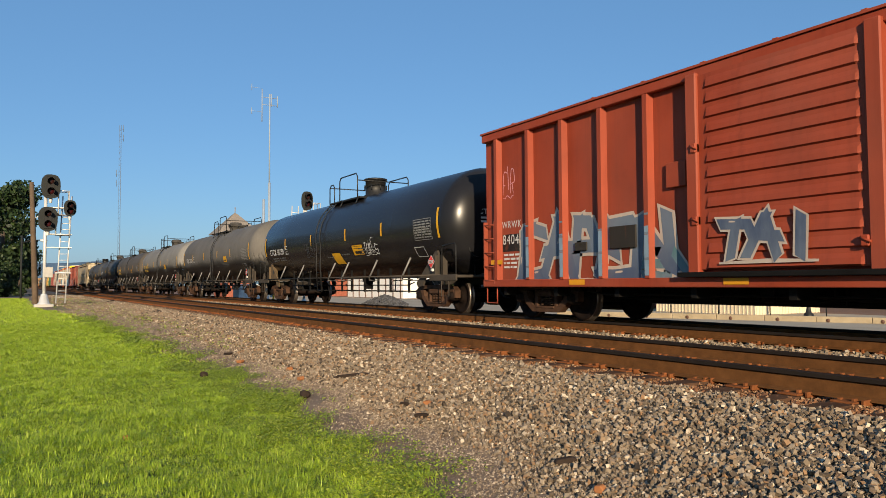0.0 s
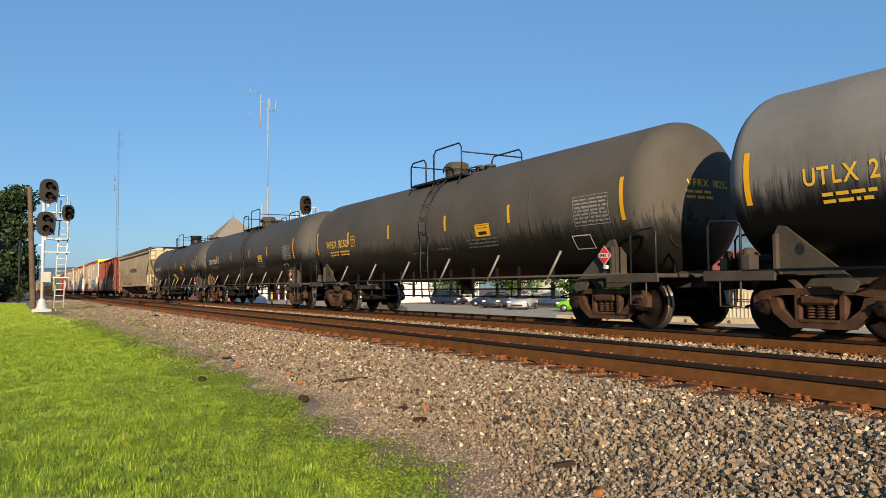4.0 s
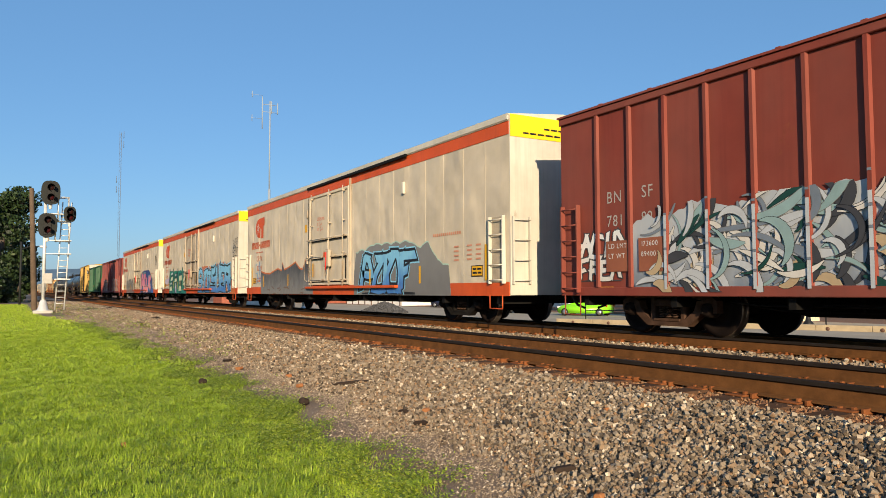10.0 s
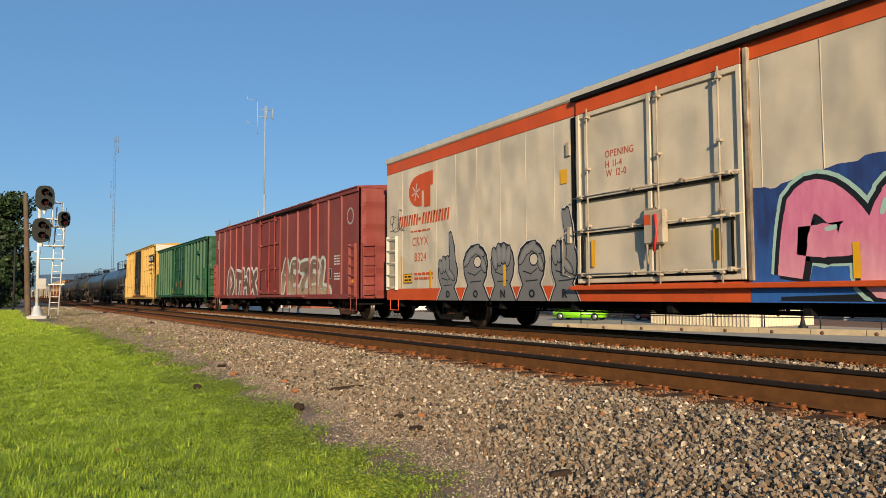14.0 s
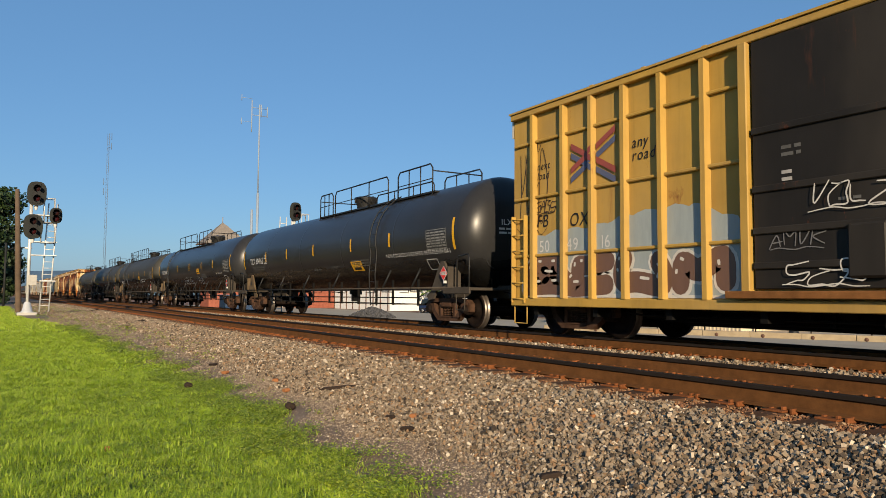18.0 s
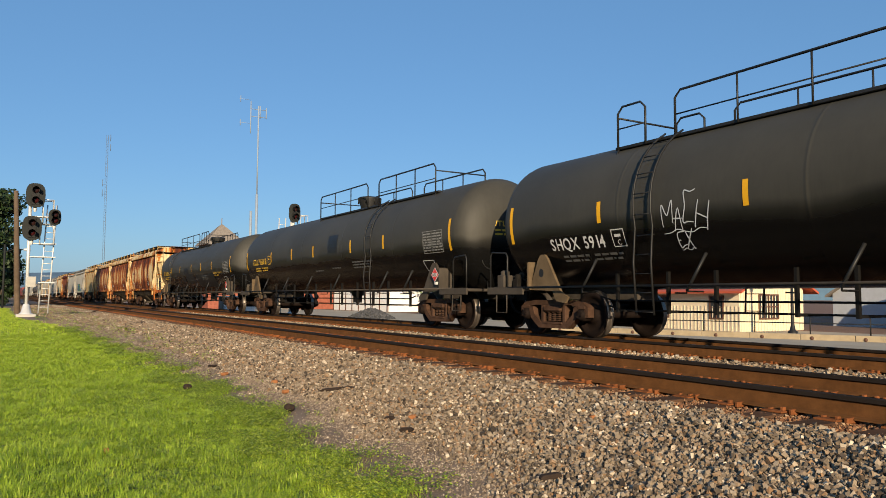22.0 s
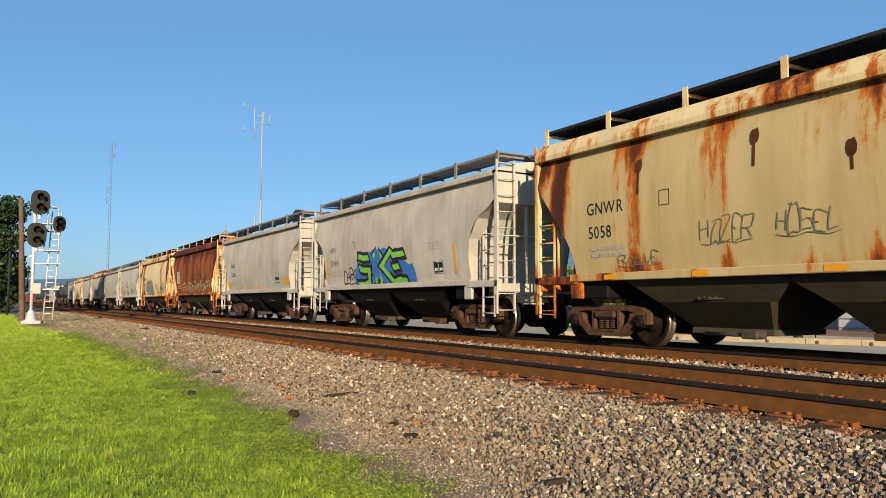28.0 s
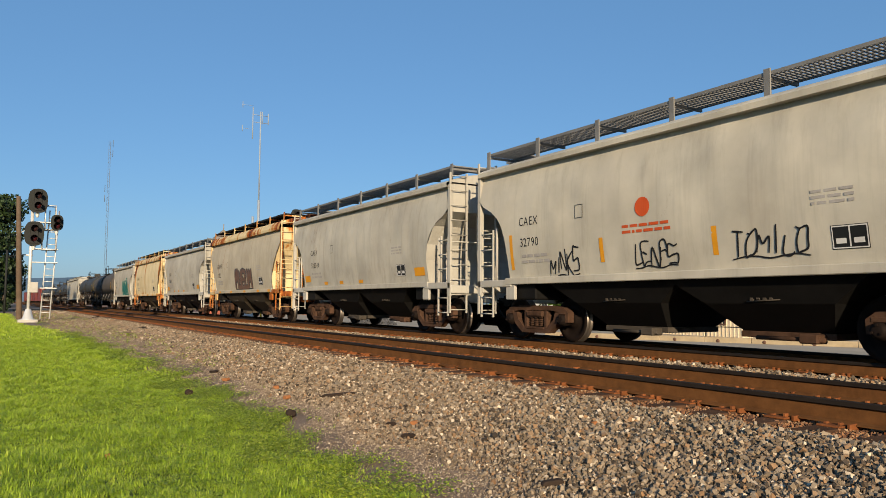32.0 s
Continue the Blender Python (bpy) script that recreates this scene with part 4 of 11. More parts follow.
COLORS = dict(
    black=(0.012, 0.012, 0.014), white=(0.70, 0.70, 0.68), grey=(0.20, 0.195, 0.185), silver=(0.42, 0.44, 0.46), pale=(0.55, 0.52, 0.47), blue=(0.03, 0.13, 0.42), sky=(0.06, 0.32, 0.62),
    navy=(0.02, 0.035, 0.13), pink=(0.62, 0.16, 0.28), rose=(0.70, 0.33, 0.36), cream=(0.62, 0.56, 0.34), lime=(0.18, 0.48, 0.05), teal=(0.015, 0.17, 0.15), mint=(0.42, 0.60, 0.45),
    orange=(0.50, 0.135, 0.035), brown=(0.14, 0.075, 0.05), lilac=(0.38, 0.30, 0.50), dark=(0.045, 0.045, 0.05), tan=(0.42, 0.31, 0.19), bluegrey=(0.15, 0.18, 0.22), fist_grey=(0.235, 0.23, 0.22), dust_grey=(0.15, 0.145, 0.14), night_green=(0.012, 0.05, 0.04), teal_mid=(0.01, 0.085, 0.085), teal_light=(0.02, 0.20, 0.14), mint_cream=(0.50, 0.52, 0.34), seafoam=(0.34, 0.50, 0.42), soot_brown=(0.03, 0.016, 0.012), moss=(0.15, 0.14, 0.085), dust_pale=(0.44, 0.36, 0.30), slate=(0.055, 0.075, 0.13), sky_dust=(0.20, 0.27, 0.34), straw=(0.46, 0.40, 0.20), sea_grey=(0.22, 0.32, 0.32), straw_dust=(0.40, 0.30, 0.18), leaf=(0.10, 0.30, 0.04), sand=(0.32, 0.25, 0.155), wash=(0.30, 0.335, 0.33), ice=(0.22, 0.52, 0.70), faded_blue=(0.085, 0.095, 0.16), faded_red=(0.26, 0.06, 0.045), haze_teal=(0.20, 0.26, 0.22), rust_wash=(0.42, 0.25, 0.11))
SPRAY = {k: spray(k, c) for k, c in COLORS.items()}


def two_tone(one, two):
    """Sprayed fill that fades from one colour into the other in soft patches."""
    key = one + "_into_" + two
    if key not in SPRAY:
        m, t, b, _, link = node_mat("spray_" + key)
        ca, cb = COLORS[one], COLORS[two]
        co, sep, add = t.nodes.new("ShaderNodeTexCoord"), t.nodes.new("ShaderNodeSeparateXYZ"), t.nodes.new("ShaderNodeMath")
        link(co.outputs["Object"], sep.inputs[0])
        add.operation = "MULTIPLY_ADD"
        link(noise_at(t, 2.2, 3.0, (1, 1, 0.7), 0.5), add.inputs[0])
        add.inputs[1].default_value = 1.2
        link(sep.outputs["Z"], add.inputs[2])
        fade = t.nodes.new("ShaderNodeMapRange")
        link(add.outputs[0], fade.inputs["Value"])
        fade.inputs["From Min"].default_value, fade.inputs["From Max"].default_value = 1.45, 2.35
        col = mix(t, fade.outputs[0], cb, ca)
        col = mix(t, 0.3, col, ramp(t, noise_at(t, 9.0, 4.0, (1, 1, 0.25)), [(0.35, tuple(c * 0.6 for c in ca)), (0.7, cb)]))
        link(col, b.inputs["Base Color"])
        b.inputs["Roughness"].default_value = 0.5
        SPRAY[key] = m
    return SPRAY[key]


def polygon(bm, place, pts, lift, mat=0):
    vs = [bm.verts.new(place(u, v, lift)) for u, v in pts]
    f = bm.faces.new(vs)
    f.material_index = mat
    if len(vs) > 4:
        bmesh.ops.triangulate(bm, faces=[f])


# letters as single strokes on a grid of three by three, counted from the lower left
STROKES = dict(A="072|35", B="0687452103", C="8763012", D="067510", E="86012|34", F="860|34", G="876301254", H="06|35|28", I="17", J="82103", K="06|832", L="6012", M="06482", N="0628",
               O="730125876", P="067543", Q="73012587|42", R="0678543|42", S="876345210", T="68|71", U="6301258", V="618", W="60428", X="62|08", Y="648|41", Z="6802")


def ribbon(bm, place, pts, wide, lift, mat=0):
    """A stroke of the spray can along a smooth line through the points."""
    fine = []
    for i in range(len(pts) - 1):
        p0, p1, p2, p3 = pts[max(0, i - 1)], pts[i], pts[i + 1], pts[min(len(pts) - 1, i + 2)]
        for k in range(6):
            f = k / 6
            fine.append(tuple(0.5 * (2 * b + (c - a) * f + (2 * a - 5 * b + 4 * c - d) * f * f + (3 * b - a - 3 * c + d) * f ** 3) for a, b, c, d in zip(p0, p1, p2, p3)))
    fine.append(pts[-1])
    edge = []
    for i, (x, y) in enumerate(fine):
        (xa, ya), (xb, yb) = fine[max(0, i - 1)], fine[min(len(fine) - 1, i + 1)]
        d = math.hypot(xb - xa, yb - ya) or 1
        q = wide * (0.7 + 0.3 * math.sin(math.pi * min(1, (i + 1) / len(fine))))
        nx, ny = -(yb - ya) / d * q, (xb - xa) / d * q
        edge.append((bm.verts.new(place(x + nx, y + ny, lift)), bm.verts.new(place(x - nx, y - ny, lift))))
    for (a, b), (c, d) in zip(edge, edge[1:]):
        bm.faces.new((a, b, d, c)).material_index = mat


def fat_stroke(bm, place, pts, wide, lift, mat, low, sharp=0.0):
    """A broad stroke with round joints along a smooth line through the points."""
    fine = []
    for i in range(len(pts) - 1):
        p0, p1, p2, p3 = pts[max(0, i - 1)], pts[i], pts[i + 1], pts[min(len(pts) - 1, i + 2)]
        for k in range(5):
            f = k / 5
            fine.append(tuple(0.5 * (2 * b + (c - a) * f + (2 * a - 5 * b + 4 * c - d) * f * f + (3 * b - a - 3 * c + d) * f ** 3) for a, b, c, d in zip(p0, p1, p2, p3)))
    fine.append(pts[-1])
    put = lambda x, y, up: bm.verts.new(place(x, max(low, y), up))
    edge = []
    for i, (x, y) in enumerate(fine):
        (xa, ya), (xb, yb) = fine[max(0, i - 1)], fine[min(len(fine) - 1, i + 1)]
        d = math.hypot(xb - xa, yb - ya) or 1
        q = wide * (1 - sharp * abs(2 * i / (len(fine) - 1) - 1) ** 2.2)
        nx, ny = -(yb - ya) / d * q, (xb - xa) / d * q
        edge.append((put(x + nx, y + ny, lift), put(x - nx, y - ny, lift)))
    for (a, b), (c, d) in zip(edge, edge[1:]):
        bm.faces.new((a, b, d, c)).material_index = mat
    for n, (x, y) in enumerate(pts):
        if sharp and n in (0, len(pts) - 1):
            continue
        bm.faces.new([put(x + wide * math.cos(a * math.pi / 6), y + wide * math.sin(a * math.pi / 6), lift + 0.00008 * (1 + n % 3)) for a in range(12)]).material_index = mat


def block_stroke(bm, place, pts, wide, lift, mat, low, rng):
    """Straight slabs from point to point with slanted, pointed ends."""
    for n, ((xa, ya), (xb, yb)) in enumerate(zip(pts, pts[1:])):
        d = math.hypot(xb - xa, yb - ya) or 1
        dx, dy = (xb - xa) / d * wide, (yb - ya) / d * wide
        f, g = (0.25, 1.35) if rng.random() < 0.5 else (1.35, 0.25)
        polygon(bm, place, [(x, max(low, y)) for x, y in ((xa - dx * g - dy, ya - dy * g + dx), (xa - dx * f + dy, ya - dy * f - dx), (xb + dx * g + dy, yb + dy * g - dx), (xb + dx * f - dy, yb + dy * f + dx))], lift + 0.0001 * (n % 4), mat)


def rib_paint(car, ribs, depth, half_w, v0, v1, colors, seed, label="spray paint carried over the rib"):
    """The letters' colours where they run over the side posts."""
    rng = random.Random(seed)
    for x in ribs:
        bm, z = bmesh.new(), v0
        while z < v1:
            step = rng.uniform(0.16, 0.5)
            patch(bm, lambda u, v, lift=0.0: Vector((u, -SIDE - depth - 0.003, v)), x - half_w, x + half_w, z, min(v1, z + step), 0, n=1)
            z += step + 0.004
            patch(bm, lambda u, v, lift=0.0: Vector((u, -SIDE - depth - 0.003, v)), x - half_w, x + half_w, z, z + 0.035, 1, n=1)
            z += 0.039
        part("graffiti", bm, [SPRAY[c] for c in colors], car, label)


def piece(car, word, place, u0, v0, w, h, colors, seed, cloud=True, label="", lift=0.004, halo=True, puff=1.0, fat=0.165, sharp=0.0, line=1.28, gloss=0.5, angular=False):
    """A large spray-painted name: an optional scalloped cloud, and on it swollen letters with halo, outline, faded fill and shine."""
    rng = random.Random(seed)
    back, edge, fill, fill2, shine = colors
    n = len(word)
    cell = w / n
    bm = bmesh.new()
    if cloud:
        # the cloud: a row of puffs above a straight lower edge
        top = []
        k = max(10, int(w / 0.16))
        for i in range(k + 1):
            f = i / k
            rise = h * puff * (0.78 + 0.16 * math.sin(f * 5 + seed) + 0.12 * math.sin(f * 11 + 2 * seed)) * min(1.0, 0.55 + 6 * min(f, 1 - f))
            bulb = 0.05 * h * abs(math.sin(i * 1.1)) + rng.uniform(0, 0.03) * h
            top.append((u0 - 0.06 * w + 1.12 * w * f, v0 + rise + bulb + 0.12 * h))
        for (ua, va), (ub, vb) in zip(top, top[1:]):
            polygon(bm, place, [(ua, v0), (ub, v0), (ub, vb), (ua, va)], lift)
        cloud_part = part("graffiti", bm, two_tone(back, back), car, label or fill + " and " + edge + " spray-painted lettering")
    else:
        polygon(bm, place, [(u0, v0), (u0 + w, v0), (u0 + w, v0 + 0.05 * h), (u0 + w * 0.5, v0 + 0.09 * h), (u0, v0 + 0.04 * h)], lift)
        cloud_part = part("graffiti", bm, SPRAY[edge], car, label or fill + " and " + edge + " spray-painted lettering")
    mats = [SPRAY[shine], SPRAY[edge], two_tone(fill, fill2)]
    wide = fat * min(cell * 1.15, h)
    for i, c in enumerate(word.upper()):
        bm = bmesh.new()
        rot, lean = rng.uniform(-0.10, 0.10), rng.uniform(-0.05, 0.22)
        tall, dy = rng.uniform(0.88, 1.05), rng.uniform(0.0, 0.06) * h
        step = lift + 0.003 + 0.0016 * (i % 2)
        lines = []
        for stroke in STROKES[c].split("|"):
            pts = []
            for q in stroke:
                x, y = int(q) % 3 / 2 + rng.uniform(-0.10, 0.10), int(q) // 3 / 2 + rng.uniform(-0.06, 0.06)
                # letters swell at the foot and lean a little
                x = 0.5 + (x - 0.5) * (1.12 - 0.25 * y)
                a, b = cell * (0.5 + (0.86 if angular else 0.70) * (x - 0.5)) + lean * (y - 0.5) * h * 0.4, wide + (h - 2 * wide) * y * tall
                pts.append((u0 + cell * i + a - rot * (b - h / 2), v0 + b + dy + rot * (a - cell / 2)))
            lines.append(pts)
        layers = ([(line + 0.22, 0)] if halo else []) + [(line, 1), (0.88, 2)]
        for d, (grow, mat) in enumerate(layers):
            for q, pts in enumerate(lines):
                off = (0.04 * h, -0.035 * h) if mat == 1 and d == len(layers) - 2 else (0.0, 0.0)
                if angular:
                    block_stroke(bm, place, pts, wide * (1 + (grow - 1) * 1.25), step + 0.0032 * d + 0.0006 * q, mat, v0, random.Random(seed + 31 * i + q))
                    continue
                if off[0]:
                    fat_stroke(bm, place, [(x + off[0], y + off[1]) for x, y in pts], wide * (line - 0.13), step + 0.0032 * d - 0.0006 + 0.0003 * q, mat, v0, sharp)
                fat_stroke(bm, place, pts, wide * grow, step + 0.0032 * d + 0.0003 * q, mat, v0, sharp)
        # shine along the upper left of some strokes, and spots of the halo's colour
        top = step + 0.0032 * len(layers)
        for q, pts in enumerate(lines):
            for (xa, ya), (xb, yb) in zip(pts, pts[1:]):
                if rng.random() < gloss:
                    f, l, o = rng.uniform(0.1, 0.4), rng.uniform(0.2, 0.45), wide * 0.45
                    seg = [(xa + (xb - xa) * g - o, ya + (yb - ya) * g + o) for g in (f, f + l / 2, f + l)]
                    ribbon(bm, place, [(x, max(v0, y)) for x, y in seg], wide * 0.13, top + 0.0002 * q, 0)
        part("letter", bm, mats, cloud_part)
    return cloud_part


def scrawl(car, word, place, u0, v0, w, h, color, seed, thick=0.022):
    """A quick tag: thin leaning strokes that jump about, and a line under them."""
    rng = random.Random(seed)
    bm = bmesh.new()
    cell = w / max(1, len(word))
    wide = max(0.009, 0.5 * thick)
    count = 0
    for i, c in enumerate(word.upper()):
        if c not in STROKES:
            continue
        tall, dy, lean, rot = rng.uniform(0.75, 1.2), rng.uniform(-0.1, 0.15) * h, rng.uniform(0.05, 0.4), rng.uniform(-0.15, 0.15)
        for stroke in STROKES[c].split("|"):
            pts = []
            for q in stroke:
                x, y = int(q) % 3 / 2 + rng.uniform(-0.14, 0.14), int(q) // 3 / 2 + rng.uniform(-0.1, 0.1)
                x += lean * y
                pts.append((u0 + cell * (i + 0.02 + 0.88 * x) - rot * y * h * 0.5, v0 + h * y * tall + dy + rot * x * cell))
            ribbon(bm, place, pts, wide, 0.003 + 0.00015 * count)
            count += 1
    pts = [(u0 + w * k / 6, v0 - 0.12 * h + 0.07 * h * math.sin(k * 1.9 + seed)) for k in range(7)]
    ribbon(bm, place, pts, wide * 0.8, 0.003 + 0.00015 * count)
    return part("graffiti_tag", bm, SPRAY[color], car, color + " scrawled tag")


# ---- the train: box cars and refrigerator cars ----
SIDE = 1.55


def flat_side(u, v, lift=0.0):
    return Vector((u, -SIDE - 0.006 - lift, v))


def box_car(label, x_mid, half, z0, z1, paint, ribs, truck_x, door, rib_depth=0.07, roof=None, end_paint=None, name="box_car", roof_over=0.03, posts=(), top_rail=0.16, pull_gap=0.87, rib_w=0.11, corr=True, belly=0.34):
    car = thing(name, label, "freight car", "cars of the train")
    rib_y = -SIDE - rib_depth
    # walls
    bm = bmesh.new()
    box(bm, -half, half, -SIDE, -SIDE + 0.06, z0, z1)
    part("near_wall", bm, paint, car)
    bm = bmesh.new()
    box(bm, -half, half, SIDE - 0.06, SIDE, z0, z1)
    part("far_wall", bm, paint, car)
    bm = bmesh.new()
    box(bm, -half + 0.05, half - 0.05, -SIDE + 0.06, SIDE - 0.06, z0 + 0.05, z0 + 0.12)
    part("floor", bm, UNDER_BLACK, car)
    # rails along top and bottom of the side
    bm = bmesh.new()
    bbox(bm, -half, half, rib_y, -SIDE - 0.003, z1 - top_rail, z1 + 0.01, 0.012)
    part("top_chord", bm, paint, car)
    bm = bmesh.new()
    bbox(bm, -half, half, rib_y + 0.02, -SIDE - 0.003, z0 - 0.02, z0 + 0.14, 0.012)
    part("side_sill", bm, paint, car)
    # roof with shallow peak and cross seams
    bm = bmesh.new()
    over = SIDE + rib_depth + roof_over
    prism(bm, [(-over, z1 + 0.012), (-over, z1 + 0.05), (0, z1 + 0.20), (over, z1 + 0.05), (over, z1 + 0.012)], -half - 0.02, half + 0.02, m=pose(0, 0, 0, 0, 0, 90) @ Matrix.Diagonal((1, -1, 1, 1)))
    n = int(half * 2 / 1.2)
    for i in range(1, n):
        x = -half + 2 * half * i / n
        prism(bm, [(-over, z1 + 0.05), (-over, z1 + 0.066), (0, z1 + 0.216), (over, z1 + 0.066), (over, z1 + 0.05), (0, z1 + 0.20)], x - 0.04, x + 0.04, m=pose(0, 0, 0, 0, 0, 90) @ Matrix.Diagonal((1, -1, 1, 1)))
    bmesh.ops.recalc_face_normals(bm, faces=bm.faces[:])
    part("roof", bm, roof or paint, car)
    # ends, pressed in waves
    for s in (1, -1):
        bm = bmesh.new()
        if corr:
            waves, steps = 5, 40
            rows = []
            for i in range(steps + 1):
                z = z0 + (z1 - z0) * i / steps
                ph = (i / steps * waves) % 1.0
                d = 0.075 * max(0.0, min(1.0, 3.2 * min(ph, 1 - ph) - 0.25))
                edge = 1.0
                rows.append([bm.verts.new((s * (half - 0.0 + q), y, z)) for y, q in ((-SIDE, 0.0), (-SIDE + 0.10, 0.0), (-SIDE + 0.22, d), (SIDE - 0.22, d), (SIDE - 0.10, 0.0), (SIDE, 0.0))])
            for a, b in zip(rows, rows[1:]):
                for j in range(5):
                    bm.faces.new((a[j], a[j + 1], b[j + 1], b[j]))
            vs = [bm.verts.new((s * half, y, z)) for y, z in ((-SIDE, z1), (SIDE, z1), (0, z1 + 0.15))]
            bm.faces.new(vs)
        else:
            box(bm, min(s * half, s * (half + 0.03)), max(s * half, s * (half + 0.03)), -SIDE, SIDE, z0, z1 + 0.03)
        bmesh.ops.recalc_face_normals(bm, faces=bm.faces[:])
        part("end_wall", bm, end_paint or paint, car)
    # ribs
    if ribs:
        bm = bmesh.new()
        za, zb = z0 + 0.14, z1 - top_rail
        prism(bm, [(-rib_w / 2, -SIDE - 0.002), (-rib_w * 0.3, rib_y), (rib_w * 0.3, rib_y), (rib_w / 2, -SIDE - 0.002)], za, zb, m=Matrix(((1, 0, 0, 0), (0, 0, 1, 0), (0, 1, 0, 0), (0, 0, 0, 1))))
        bmesh.ops.recalc_face_normals(bm, faces=bm.faces[:])
        me = mesh_of("rib", bm, paint)
        for x in ribs:
            part("rib", me, None, car).location = (x, 0, 0)
            far = part("rib", me, None, car)
            far.matrix_basis = pose(x, 0, 0, 0, 0, 180)
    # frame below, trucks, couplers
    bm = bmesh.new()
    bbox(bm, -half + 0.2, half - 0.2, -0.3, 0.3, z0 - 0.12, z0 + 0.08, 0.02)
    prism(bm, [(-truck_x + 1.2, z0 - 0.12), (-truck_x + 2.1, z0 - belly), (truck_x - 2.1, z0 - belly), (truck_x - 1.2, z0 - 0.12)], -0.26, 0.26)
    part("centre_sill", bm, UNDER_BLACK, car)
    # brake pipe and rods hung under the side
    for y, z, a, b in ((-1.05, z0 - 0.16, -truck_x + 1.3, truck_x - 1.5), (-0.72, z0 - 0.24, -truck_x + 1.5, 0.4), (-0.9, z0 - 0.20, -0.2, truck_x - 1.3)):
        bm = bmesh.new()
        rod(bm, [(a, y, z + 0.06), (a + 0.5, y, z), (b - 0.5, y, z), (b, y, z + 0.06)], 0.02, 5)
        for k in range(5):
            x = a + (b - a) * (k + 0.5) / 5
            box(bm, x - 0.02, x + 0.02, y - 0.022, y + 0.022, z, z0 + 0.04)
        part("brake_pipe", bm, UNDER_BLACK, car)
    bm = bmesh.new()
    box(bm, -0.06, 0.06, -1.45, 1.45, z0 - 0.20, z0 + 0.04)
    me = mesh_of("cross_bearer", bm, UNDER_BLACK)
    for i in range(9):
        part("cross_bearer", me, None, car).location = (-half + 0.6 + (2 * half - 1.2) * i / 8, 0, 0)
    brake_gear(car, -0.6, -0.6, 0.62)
    truck(car, truck_x, name == "refrigerator_car")
    truck(car, -truck_x, name == "refrigerator_car")
    couplers(car, half + pull_gap)
    return car


def corner_ladders(car, half, z0, paint, top=2.4, width=0.42, inset=0.12, rungs=6, both=True, end=True):
    ladder(car, "side_ladder", half - inset - width, half - inset, -SIDE - 0.02, z0 + 0.12, top, rungs, paint, out=0.09)
    ladder(car, "side_ladder", -half + inset, -half + inset + width, -SIDE - 0.02, z0 + 0.12, top, rungs, paint, out=0.09)
    for s in (1, -1):
        if end:
            end_ladder(car, "end_ladder", s * (half + 0.06), s, -SIDE + 0.10, -SIDE + 0.52, z0 + 0.12, top, rungs, paint)
        stirrup(car, s * (half - inset - width), s * (half - inset), -SIDE - 0.03, z0 - 0.38, z0, paint)
        stirrup(car, s * (half - inset - width), s * (half - inset), SIDE + 0.03, z0 - 0.38, z0, paint)
    bm = bmesh.new()
    ring = [(half + 0.30, 0.75 + 0.28 * math.cos(a * math.pi / 8), z0 + 1.2 + 0.28 * math.sin(a * math.pi / 8)) for a in range(17)]
    rod(bm, ring, 0.016, 5)
    for a in (0, 4, 8, 12):
        rod(bm, [(half + 0.3, 0.75, z0 + 1.2), ring[a]], 0.012, 4)
    rod(bm, [(half + 0.3, 0.75, z0 + 1.2), (half + 0.03, 0.75, z0 + 1.2)], 0.03, 6)
    part("brake_wheel", bm, paint, car)


def marks(car, u, z, lines, material, label="painted reporting mark and number"):
    bm = bmesh.new()
    for text, du, dz, size in lines:
        if text.startswith("#"):
            blur_bars(bm, flat_side, u + du, u + du + size, z + dz, z + dz + 0.09 * int(text[1:]), int(text[1:]))
        else:
            write(bm, text, flat_side, u + du, z + dz, size, 0.0, wide=0.9)
    return part("lettering", bm, material, car, label)


def reflectors(car, spots, material, h=0.11, w=0.4, y=None):
    for x, z in spots:
        bm = bmesh.new()
        patch(bm, flat_side if y is None else (lambda u, v, lift=0.0: Vector((u, y, v))), x, x + w, z, z + h, n=1)
        part("reflector", bm, material, car)


def placard_board(car, x, z, material, w=0.6, h=0.6):
    bm = bmesh.new()
    bbox(bm, x, x + w, -SIDE - 0.07, -SIDE - 0.03, z, z + h, 0.01)
    return part("tack_board", bm, material, car)


def inspection_panel(car, x, z, w=0.5, h=0.35):
    """The black box of lubrication stencils."""
    bm = bmesh.new()
    patch(bm, flat_side, x, x + w, z, z + h, 0, n=1)
    place = lambda u, v, lift=0.0: flat_side(u, v, 0.004)
    dust_frame(bm, place, x + 0.02, x + w - 0.02, z + 0.02, z + h - 0.02, 0.015, 1)
    patch(bm, place, x + w / 2 - 0.01, x + w / 2 + 0.01, z + 0.03, z + h - 0.03, 1, n=1)
    blur_bars(bm, place, x + 0.06, x + w / 2 - 0.04, z + 0.05, z + h - 0.12, 2, 1)
    return part("stencil_panel", bm, [BLACK_PAINT, WHITE_PAINT], car)


